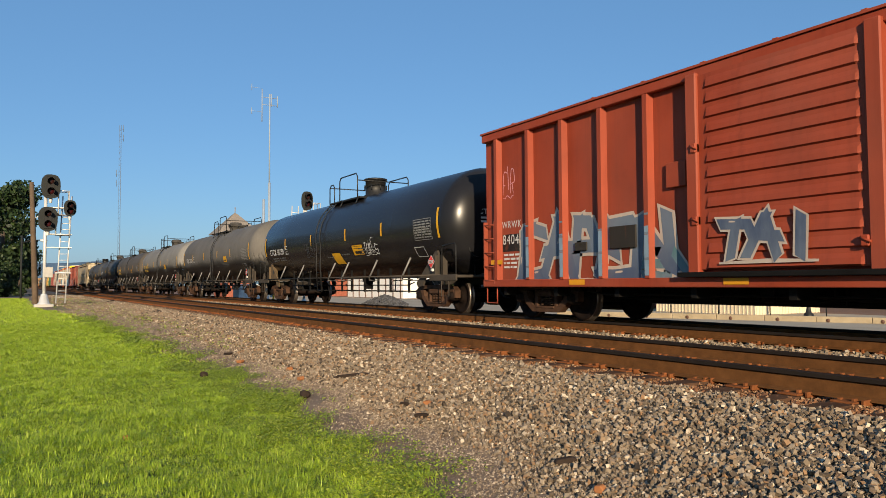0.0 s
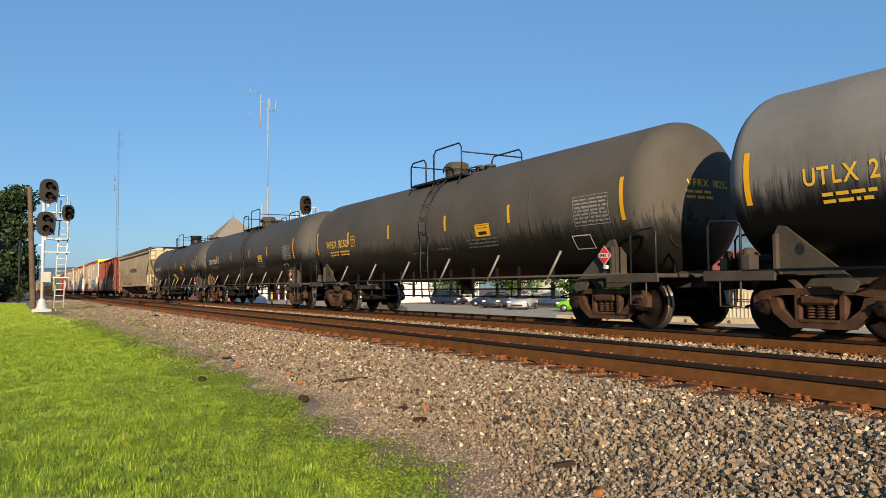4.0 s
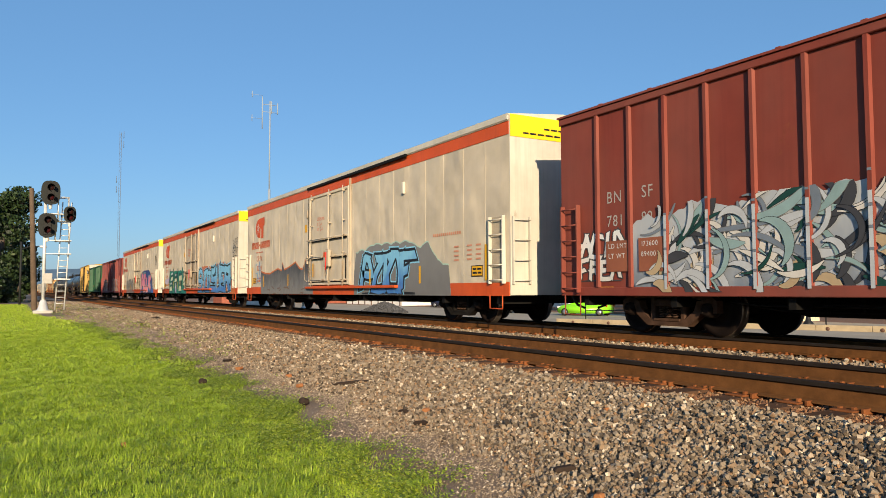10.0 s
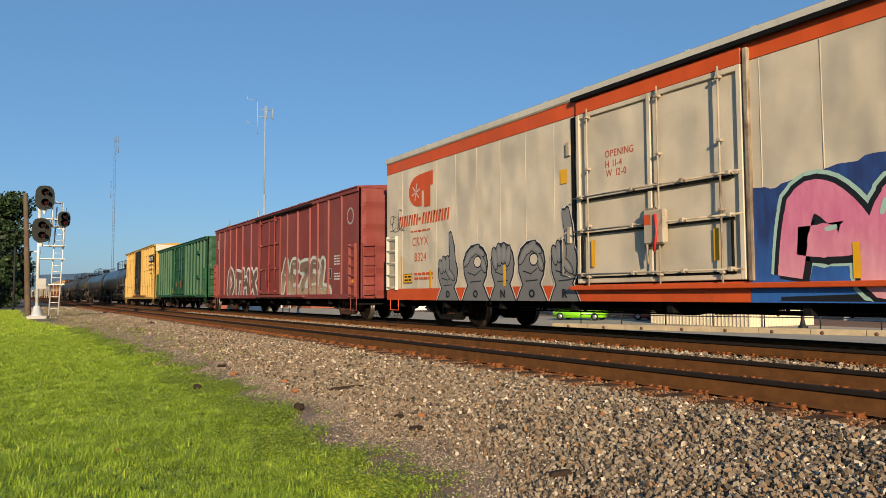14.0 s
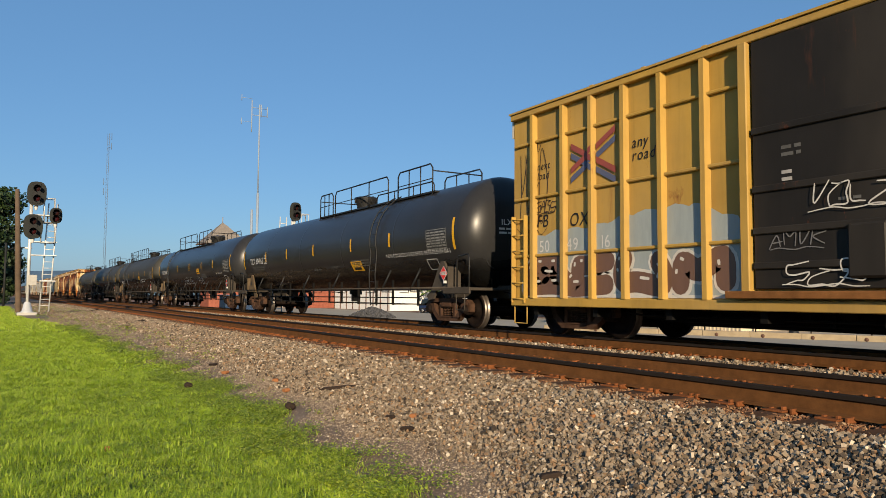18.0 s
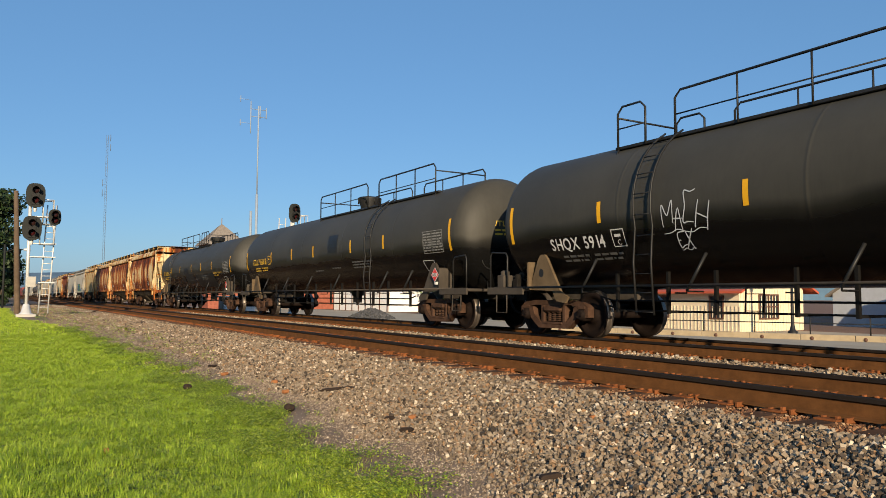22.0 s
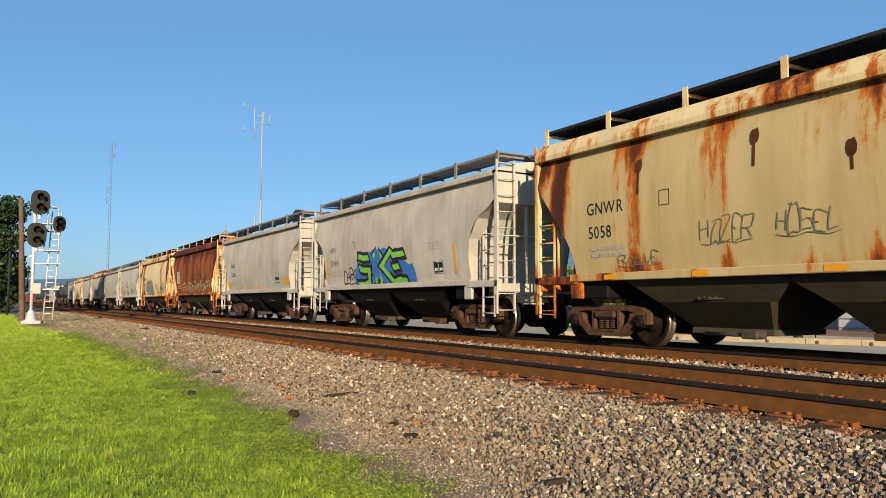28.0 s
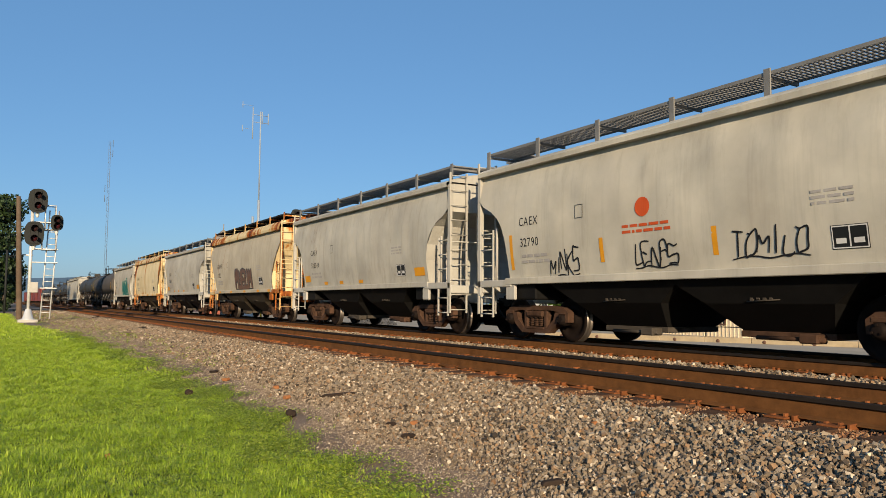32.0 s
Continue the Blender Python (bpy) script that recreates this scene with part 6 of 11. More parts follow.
    for word, u, v, w, h, k in (("SOS", -1.3, 1.0, 1.2, 0.3, 32), ("FEW", 0.1, 1.0, 1.1, 0.32, 35), ("VOLZ", -0.9, 2.0, 1.1, 0.28, 36)):
        scrawl(car, word, lambda a, b, lift=0.0: Vector((a, -SIDE - 0.132 - lift, b)), u, v, w, h, "pale", k, 0.022)
    inspection_panel(car, 6.6, 1.5, 0.5, 0.45)
    reflectors(car, [(-4.6, 1.15)], YELLOW, 0.5, 0.12)
    return car, mid


def reefer(mid, half, number, label, graf, door_paint=None):
    z0, z1 = 0.68, 4.68
    car = box_car(label, mid, half, z0, z1, REEFER, (), 7.72, None, rib_depth=0.012, name="refrigerator_car", corr=False, end_paint=REEFER_END, top_rail=0.03, roof=REEFER_END, belly=0.15)
    # panels bulge a little, so that the low sun shows them
    n = 22
    cols = n * 6
    rows = []
    bm = bmesh.new()
    rng = random.Random(int(mid))
    wob = [rng.uniform(0.4, 1.0) for _ in range(n)]
    for j in range(11):
        z = 0.98 + (4.26 - 0.98) * j / 10
        row = []
        for i in range(cols + 1):
            p = i / 6.0
            k = min(n - 1, int(p))
            f = p - k
            row.append(bm.verts.new((-half + 2 * half * i / cols, -SIDE - 0.004 - 0.012 * wob[k] * abs(math.sin(math.pi * f)) ** 0.7 * math.sin(math.pi * j / 10) ** 0.5 - 0.003 * math.sin(j * 1.3 + k * 2.1), z)))
        rows.append(row)
    for a, b in zip(rows, rows[1:]):
        for i in range(cols):
            bm.faces.new((a[i], a[i + 1], b[i + 1], b[i])).smooth = True
    part("side_panel", bm, REEFER, car, "dirty cream side panels, slightly bulged")
    bm = bmesh.new()
    bbox(bm, -0.008, 0.008, -SIDE - 0.010, -SIDE - 0.003, 0.98, 4.26, 0.003)
    me = mesh_of("panel_seam", bm, REEFER)
    for k in range(1, n):
        x = -half + 2 * half * k / n
        if not -2.25 < x < 1.75:
            part("panel_seam", me, None, car).location = (x, 0, 0)
    for name, lo, hi, y in (("top_stripe", 4.27, 4.565, 0.014), ("bottom_stripe", 0.66, 0.97, 0.02)):
        bm = bmesh.new()
        bbox(bm, -half, half, -SIDE - y, -SIDE - 0.003, lo, hi, 0.004)
        part(name, bm, REEFER_RED, car, "orange-red stripe")
    bm = bmesh.new()
    bbox(bm, -half - 0.02, half + 0.02, -SIDE - 0.05, -SIDE - 0.002, 4.57, 4.74, 0.03)
    part("roof_edge", bm, REEFER_END, car)
    for s in (1, -1):
        bm = bmesh.new()
        x = s * (half + 0.032)
        box(bm, min(x, x + s * 0.012), max(x, x + s * 0.012), -SIDE + 0.005, SIDE - 0.005, 4.22, 4.72)
        place = lambda u, v, lift=0.0: Vector((x + s * 0.02, u * s, v))
        blur_bars(bm, place, -1.2, 0.2, 4.28, 4.36, 1, 1)
        blur_bars(bm, place, -0.6, 0.9, 4.42, 4.50, 1, 1)
        part("end_band", bm, [BRIGHT_YELLOW, BLACK_PAINT], car, "bright yellow band across the end")
        # ladders before flat patches whose darker cream paints the niches' shade
        u0 = s * (half - 0.42) - 0.27
        bm = bmesh.new()
        patch(bm, lambda u, v, lift=0.0: Vector((u, -SIDE - 0.024, v)), u0 + 0.03, u0 + 0.51, 1.0, 2.45, n=1)
        part("ladder_niche", bm, NICHE_SHADE, car, "flat patch painted as the shade of the ladder niche")
        ladder(car, "side_ladder", u0, u0 + 0.54, -SIDE - 0.02, 1.02, 2.38, 5, REEFER_END, out=0.08)
        end_ladder(car, "end_ladder", s * (half + 0.03), s, -SIDE + 0.05, -SIDE + 0.5, 1.0, 2.35, 4, REEFER_END)
        stirrup(car, s * (half - 0.75), s * (half - 0.25), -SIDE - 0.03, 0.38, 0.68, REEFER_RED)
        bm = bmesh.new()
        patch(bm, lambda u, v, lift=0.0: Vector((u, -SIDE - 0.026, v)), s * (half - 0.93) - 0.04, s * (half - 0.93) + 0.05, 1.02, 1.86, n=1)
        part("reflector", bm, YELLOW, car)
    # the wide door with its rods, and its dark upper track
    dp = door_paint or REEFER
    bm = bmesh.new()
    bbox(bm, -2.17, 1.615, -SIDE - 0.018, -SIDE - 0.002, 0.975, 4.27, 0.004)
    part("door_seal", bm, UNDER_BLACK, car, "black rubber seal round the door")
    plug_door(car, -2.1, 1.62, 1.0, 4.24, dp, ROD_GREY, 2, "cream plug door with lock rods", 3, track=REEFER_RED, thin=0.62)
    bm = bmesh.new()
    bbox(bm, -2.1, 1.62, -SIDE - 0.06, -SIDE - 0.016, 4.245, 4.50, 0.006)
    part("door_head", bm, REEFER_RED, car, "orange-red stripe across the door")
    bm = bmesh.new()
    for text, du, dz in (("OPENING", 0.0, 0.0), ("H 11-4", 0.0, -0.19), ("W 12-0", 0.02, -0.36)):
        write(bm, text, lambda a, b, lift=0.0: Vector((a, -SIDE - 0.026, b)), -1.35 + du, 3.30 + dz, 0.125, 0.0, wide=0.85)
    part("door_lettering", bm, REEFER_RED, car, "orange-red door dimensions")
    bm = bmesh.new()
    bbox(bm, 1.66, 1.74, -SIDE - 0.075, -SIDE - 0.002, 0.98, 4.46, 0.01)
    part("door_post", bm, ROD_GREY, car)
    # cross bars, lock box with a red handle, and black strips below the bars and up the sides
    for z in (1.16, 1.98, 2.62):
        bm = bmesh.new()
        rod(bm, [(-2.15, -SIDE - 0.13, z), (1.65, -SIDE - 0.13, z)], 0.015, 6)
        for x in (-1.9, -0.6, 0.5, 1.4):
            bbox(bm, x - 0.035, x + 0.035, -SIDE - 0.15, -SIDE - 0.05, z - 0.035, z + 0.035, 0.008)
        part("cross_bar", bm, ROD_GREY, car)
        bm = bmesh.new()
        bbox(bm, -1.95, 1.45, -SIDE - 0.076, -SIDE - 0.0485, z - 0.075, z - 0.035, 0.004)
        part("slot", bm, UNDER_BLACK, car)
    for x in (-1.98, 1.38):
        bm = bmesh.new()
        bbox(bm, x, x + 0.04, -SIDE - 0.0765, -SIDE - 0.049, 1.08, 1.9, 0.004)
        part("slot", bm, UNDER_BLACK, car)
    bm = bmesh.new()
    bbox(bm, -0.28, 0.18, -SIDE - 0.20, -SIDE - 0.075, 1.62, 2.2, 0.03)
    lock = part("lock_box", bm, ROD_GREY, car)
    bm = bmesh.new()
    rod(bm, [(0.02, -SIDE - 0.22, 2.12), (0.06, -SIDE - 0.24, 1.8), (-0.02, -SIDE - 0.22, 1.5)], 0.022, 6)
    part("handle", bm, RED_SIGN, lock)
    bm = bmesh.new()
    patch(bm, lambda u, v, lift=0.0: Vector((u, -SIDE - 0.203, v)), -0.25, -0.1, 1.95, 2.12, n=1)
    part("lock_label", bm, REEFER_RED, lock)
    for u, z in ((-1.72, 1.3), (1.05, 1.3)):
        bm = bmesh.new()
        patch(bm, lambda a, b, lift=0.0: Vector((a, -SIDE - 0.058, b)), u, u + 0.1, z, z + 0.5, n=1)
        part("reflector", bm, YELLOW, car)
    bm = bmesh.new()
    patch(bm, lambda a, b, lift=0.0: Vector((a, -SIDE - 0.03, b)), -2.62, -2.42, 2.98, 3.26, n=1)
    part("notice", bm, YELLOW, car, "small yellow notice")
    for u in (-7.9, -4.6, 3.2, 6.4):
        bm = bmesh.new()
        patch(bm, lambda a, b, lift=0.0: Vector((a, -SIDE - 0.036, b)), u, u + 0.1, 0.98, 1.45, n=1)
        part("reflector", bm, YELLOW, car)
    bm = bmesh.new()
    bbox(bm, -2.2, 5.75, -SIDE - 0.12, -SIDE - 0.055, 4.515, 4.60, 0.01)
    part("door_track", bm, UNDER_BLACK, car, "black upper door track")
    bm = bmesh.new()
    bbox(bm, 5.45, 5.57, -SIDE - 0.09, -SIDE - 0.002, 3.5, 3.84, 0.02)
    part("placard_holder", bm, REEFER_END, car)
    # thin black strip on the wall, painted as the shade of a gap
    bm = bmesh.new()
    bbox(bm, -2.30, -2.18, -SIDE - 0.020, -SIDE - 0.002, 0.98, 4.24, 0.004)
    part("door_gap", bm, UNDER_BLACK, car, "black strip that paints a gap's shade beside the door")
    for z0_, z1_ in ((3.5, 3.78), (1.78, 2.1)):
        bm = bmesh.new()
        bbox(bm, -2.42, -2.31, -SIDE - 0.06, -SIDE - 0.002, z0_, z1_, 0.01)
        part("door_stop", bm, ROD_GREY, car)
    bm = bmesh.new()
    rod(bm, [(-2.36, -SIDE - 0.02, 2.05), (-2.52, -SIDE - 0.08, 1.95), (-2.52, -SIDE - 0.08, 1.2), (-2.36, -SIDE - 0.02, 1.12)], 0.012, 5)
    part("grab_iron", bm, ROD_GREY, car)
    # herald: a round block with a stem, a snow crystal, and block letters of the name
    up = lambda u, v, lift=0.0: Vector((u, -SIDE - 0.022 - lift * 0.5, v))
    e = -half + 1.37
    bm = bmesh.new()
    outline = [(0.55 + 0.55 * math.cos(a), 0.47 + 0.42 * math.sin(a)) for a in [math.pi * (0.5 + k / 12) for k in range(13)]]
    vs = [bm.verts.new(up(e + x, 3.12 + z)) for x, z in [(1.32, 0.92), (0.6, 0.90)] + outline + [(0.72, 0.05), (0.72, 0.45), (0.85, 0.45), (0.85, 0.0), (1.18, 0.0), (1.18, 0.55), (1.32, 0.55)]]
    bm.faces.new(vs)
    for k in range(6):
        a = k * math.pi / 3 + 0.3
        c, s_ = math.cos(a), math.sin(a)
        p = [(0.02 * s_, -0.02 * c), (0.24 * c + 0.02 * s_, 0.24 * s_ - 0.02 * c), (0.24 * c - 0.02 * s_, 0.24 * s_ + 0.02 * c), (-0.02 * s_, 0.02 * c)]
        bm.faces.new([bm.verts.new(up(e + 0.40 + x, 3.56 + z, 0.006)) for x, z in p]).material_index = 1
    part("emblem", bm, [REEFER_RED, REEFER_END], car, "orange-red herald with a white snow crystal")
    u = e - 0.62
    for k in range(10):
        bm = bmesh.new()
        if k == 4:
            patch(bm, up, u + 0.02, u + 0.14, 2.80, 2.87, n=1, skew=0.2)
            u += 0.2
        else:
            patch(bm, up, u, u + 0.085, 2.68, 2.98, n=1, skew=0.2)
            patch(bm, up, u + 0.088, u + 0.15, 2.89, 2.98, n=1, skew=0.2)
            patch(bm, up, u + 0.153, u + 0.235, 2.68, 2.98, n=1, skew=0.2)
            u += 0.285
        part("emblem", bm, REEFER_RED, car, "orange-red block letter of the owner's name")
    bm = bmesh.new()
    write(bm, "CRYX", up, e + 0.18, 2.12, 0.22, 0.0, wide=0.95)
    write(bm, number, up, e + 0.3, 1.70, 0.22, 0.0, wide=0.95)
    blur_bars(bm, up, e + 0.1, e + 1.2, 2.47, 2.55, 1)
    blur_bars(bm, up, e + 0.3, e + 1.3, 1.18, 1.42, 2)
    part("lettering", bm, REEFER_RED, car, "orange-red reporting mark and number")
    bm = bmesh.new()
    for u in (-half + 1.05, half - 1.55):
        patch(bm, up, u, u + 0.5, 1.12, 1.38, 0, n=1)
        dust_frame(bm, lambda a, b, lift=0.0: up(a, b, 0.004), u, u + 0.5, 1.12, 1.38, 0.02, 1)
        blur_bars(bm, lambda a, b, lift=0.0: up(a, b, 0.004), u + 0.06, u + 0.44, 1.16, 1.34, 2, 1)
    part("warning_panel", bm, [YELLOW, BLACK_PAINT], car, "small yellow notice")
    bm = bmesh.new()
    for k in range(4):
        for u in (half - 2.35, half - 1.75, half - 1.35):
            patch(bm, up, u, u + 0.22, 1.52 + 0.11 * k, 1.56 + 0.11 * k, n=1)
    part("data_stencil", bm, FADED_RED, car, "faint red rows of weights")
    bm = bmesh.new()
    for k in range(14):
        patch(bm, up, half - 3.4 + 0.1 * k, half - 3.33 + 0.1 * k, 2.18, 2.25, n=1)
    part("lettering", bm, FADED_RED, car, "thin red line of small lettering")
    for g in graf:
        piece(car, *g[:1], lambda u, v, lift=0.0: Vector((u, -SIDE - 0.022 - lift * 0.6, v)), *g[1:])
    return car, mid


# the side's cream, darkened to paint shade into the ladder niches
NICHE_SHADE = plain("niche_shade_tan", (0.40, 0.335, 0.25), 0.8, vary=0.4)


def wall_writing(car, word, u, v, w, h, color, seed, thick=0.03):
    return scrawl(car, word, lambda a, b, lift=0.0: Vector((a, -SIDE - 0.024 - lift * 0.6, b)), u, v, w, h, color, seed, thick)


def painted_fists(car):
    """Five grey fists with black outlines above forearms, signing letters."""
    for k, (u, w, top) in enumerate(((-7.5, 1.0, 1.1), (-6.3, 1.1, 1.3), (-5.13, 0.95, 1.27), (-4.1, 0.98, 1.25), (-2.98, 0.85, 1.2))):
        bm = bmesh.new()
        put = lambda x, z, lift: Vector((u + x * w, -SIDE - 0.022 - lift * 0.6, 0.66 + max(0.0, z) * top / 1.24))
        oval_at = lambda cx, cz, rx, rz, n=18, tilt=0.0: [(cx + rx * math.cos(a) * math.cos(tilt) - rz * math.sin(a) * math.sin(tilt), cz + rx * math.cos(a) * math.sin(tilt) + rz * math.sin(a) * math.cos(tilt)) for a in [2 * math.pi * i / n for i in range(n)]]
        cuff = [(0.0, 0.0), (1.0, 0.0), (0.86, 0.22), (0.74, 0.40), (0.28, 0.40), (0.13, 0.22)]
        palm = [(0.22, 0.34), (0.76, 0.34), (0.90, 0.55), (0.95, 0.80), (0.90, 1.0), (0.78, 1.14), (0.58, 1.22), (0.36, 1.20), (0.16, 1.08), (0.06, 0.90), (0.08, 0.62)]
        shapes = [cuff, palm]
        if k in (0, 4):
            shapes.append([(0.62, 0.9), (0.90, 0.85), (0.80, 1.5), (0.70, 1.86), (0.63, 1.90), (0.57, 1.85), (0.60, 1.45)])
        if k == 4:
            shapes.append([(0.55, 0.95), (0.86, 0.95), (0.70, 1.5), (0.56, 1.84), (0.47, 1.86), (0.46, 1.74), (0.55, 1.4)])
        for grow, mat, lift in ((0.075, 2, 0.0), (0.045, 0, 0.002), (0.0, 1, 0.005)):
            for q, sh in enumerate(shapes):
                cx, cz = sum(p[0] for p in sh) / len(sh), sum(p[1] for p in sh) / len(sh)
                out = []
                for x, z in sh:
                    d = math.hypot(x - cx, z - cz)
                    out.append((x + (x - cx) / d * grow, z + (z - cz) / d * grow))
                bm.faces.new([bm.verts.new(put(x, z, lift + 0.0005 * q)) for x, z in out]).material_index = mat
        # fingers: rounded strokes, shaded
        fingers_made = []
        fingers = [(0.17, 0.95, 0.09, 0.20, 0.25), (0.32, 1.02, 0.10, 0.22, 0.12), (0.49, 1.02, 0.10, 0.22, 0.0), (0.62, 0.72, 0.09, 0.24, 0.9)] if k in (0, 4) else [(0.20, 0.92, 0.11, 0.24, 0.2), (0.38, 1.0, 0.11, 0.24, 0.1), (0.56, 1.02, 0.11, 0.22, -0.1), (0.74, 0.96, 0.10, 0.22, -0.2)] if k == 2 else [(0.24, 0.98, 0.09, 0.26, -0.7), (0.44, 1.10, 0.09, 0.26, -1.1), (0.66, 1.08, 0.08, 0.22, 1.2), (0.80, 0.80, 0.09, 0.2, 0.5)]
        for q, (x, z, rx, rz, tilt) in enumerate(fingers):
            one = bmesh.new()
            fingers_made.append(one)
            for g, mat, lift in ((0.022, 0, 0.008), (0.0, 1, 0.010), (-0.05, 3, 0.012)):
                one.faces.new([one.verts.new(put(a, b, lift + 0.0005 * q)) for a, b in oval_at(x + (0.015 if g < 0 else 0), z, rx + g, rz + g * 1.5, 16, tilt)]).material_index = mat
        if k in (1, 3):
            for g, mat, lift in ((0.03, 0, 0.013), (0.0, 4, 0.015)):
                bm.faces.new([bm.verts.new(put(a, b, lift)) for a, b in oval_at(0.60, 0.86, 0.13 + g, 0.11 + g, 16)]).material_index = mat
        for x0, z0, x1, z1 in ((0.2, 0.62, 0.5, 0.55), (0.5, 0.55, 0.72, 0.66), (0.3, 0.40, 0.72, 0.42), (0.5, 0.42, 0.47, 0.56)):
            bm.faces.new([bm.verts.new(put(x, z, 0.009)) for x, z in ((x0, z0), (x1, z1), (x1, z1 + 0.025), (x0, z0 + 0.025))]).material_index = 0
        paints = [SPRAY["black"], two_tone("grey", "dust_grey"), SPRAY["pale"], SPRAY["fist_grey"], REEFER]
        write(bm, "DONOR"[k], lambda x, z, lift=0.0: Vector((x, -SIDE - 0.022 - 0.010, z)), u + 0.42 * w, 0.74, 0.15, 0.05, 0, 1.1)
        fist = part("graffiti", bm, paints, car, "grey painted fist with black outline")
        for one in fingers_made:
            part("painted_finger", one, paints, fist)


def spiked_patch(car, place, pts, fill, edge, seed):
    """A dark cloud with a bright ragged outline."""
    bm = bmesh.new()
    for grow, lift, mat in ((0.06, 0.002, 0), (0.0, 0.006, 1)):
        for (xa, za), (xb, zb) in zip(pts, pts[1:]):
            if xb > xa:
                polygon(bm, place, [(xa, 0.67), (xb, 0.67), (xb, zb + grow), (xa, za + grow)], lift, mat)
    rng = random.Random(seed)
    for _ in range(26):
        x, z, l = rng.uniform(-7.4, -2.6), rng.uniform(0.8, 1.3), rng.uniform(0.15, 0.5)
        a = rng.uniform(-0.6, 0.9)
        z = z * 0.8
        polygon(bm, place, [(x, z), (x + l * math.cos(a), z + l * math.sin(a)), (x + l * math.cos(a) + 0.02, z + l * math.sin(a) + 0.05), (x + 0.02, z + 0.04)], 0.008 + 0.0003 * _, 2 + _ % 2)
    return part("graffiti", bm, [SPRAY[edge], two_tone(fill, "grey"), SPRAY["grey"], SPRAY["brown"]], car, "dark grey sprayed cloud with a red edge")


def blob(car, place, tops, color, second, label, seed, low=0.66, rim=None, lift=0.0008):
    """A sprayed background: a straight foot and a scalloped upper edge through the points."""
    rng = random.Random(seed)
    edge = []
    for (ua, za), (ub, zb) in zip(tops, tops[1:]):
        n = max(2, int((ub - ua) / 0.09))
        for k in range(n):
            f = k / n
            u = ua + (ub - ua) * f
            edge.append((u, za + (zb - za) * f + 0.07 * abs(math.sin(u * 5.2 + seed)) + rng.uniform(0, 0.02)))
    edge.append(tops[-1])
    bm = bmesh.new()
    if rim:
        for (ua, za), (ub, zb) in zip(edge, edge[1:]):
            polygon(bm, place, [(ua, za - 0.05), (ub, zb - 0.05), (ub, zb + 0.035), (ua, za + 0.035)], lift, 1)
    for (ua, za), (ub, zb) in zip(edge, edge[1:]):
        for k in range(4):
            at = lambda z, f: low + (max(low + 0.01, z) - low) * f / 4
            polygon(bm, place, [(ua, at(za, k)), (ub, at(zb, k)), (ub, at(zb, k + 1)), (ua, at(za, k + 1))], lift + 0.0015, 0)
    return part("graffiti", bm, [two_tone(color, second), SPRAY[rim or color]], car, label)


def cloud_patch(car, place, u0, u1, v, h, color, seed):
    rng = random.Random(seed)
    bm = bmesh.new()
    n = 14
    top = [(u0 + (u1 - u0) * i / n, v + h * (0.3 + 0.5 * i / n + 0.12 * math.sin(i * 2.1))) for i in range(n + 1)]
    low = [(u0 + (u1 - u0) * i / n, v - h * 0.3 + 0.1 * h * math.sin(i * 1.7)) for i in range(n + 1)]
    for i in range(n):
        polygon(bm, place, [low[i], low[i + 1], top[i + 1], top[i]], 0.002)
    return part("graffiti", bm, two_tone(color, "pale"), car, "pale lilac spray cloud")


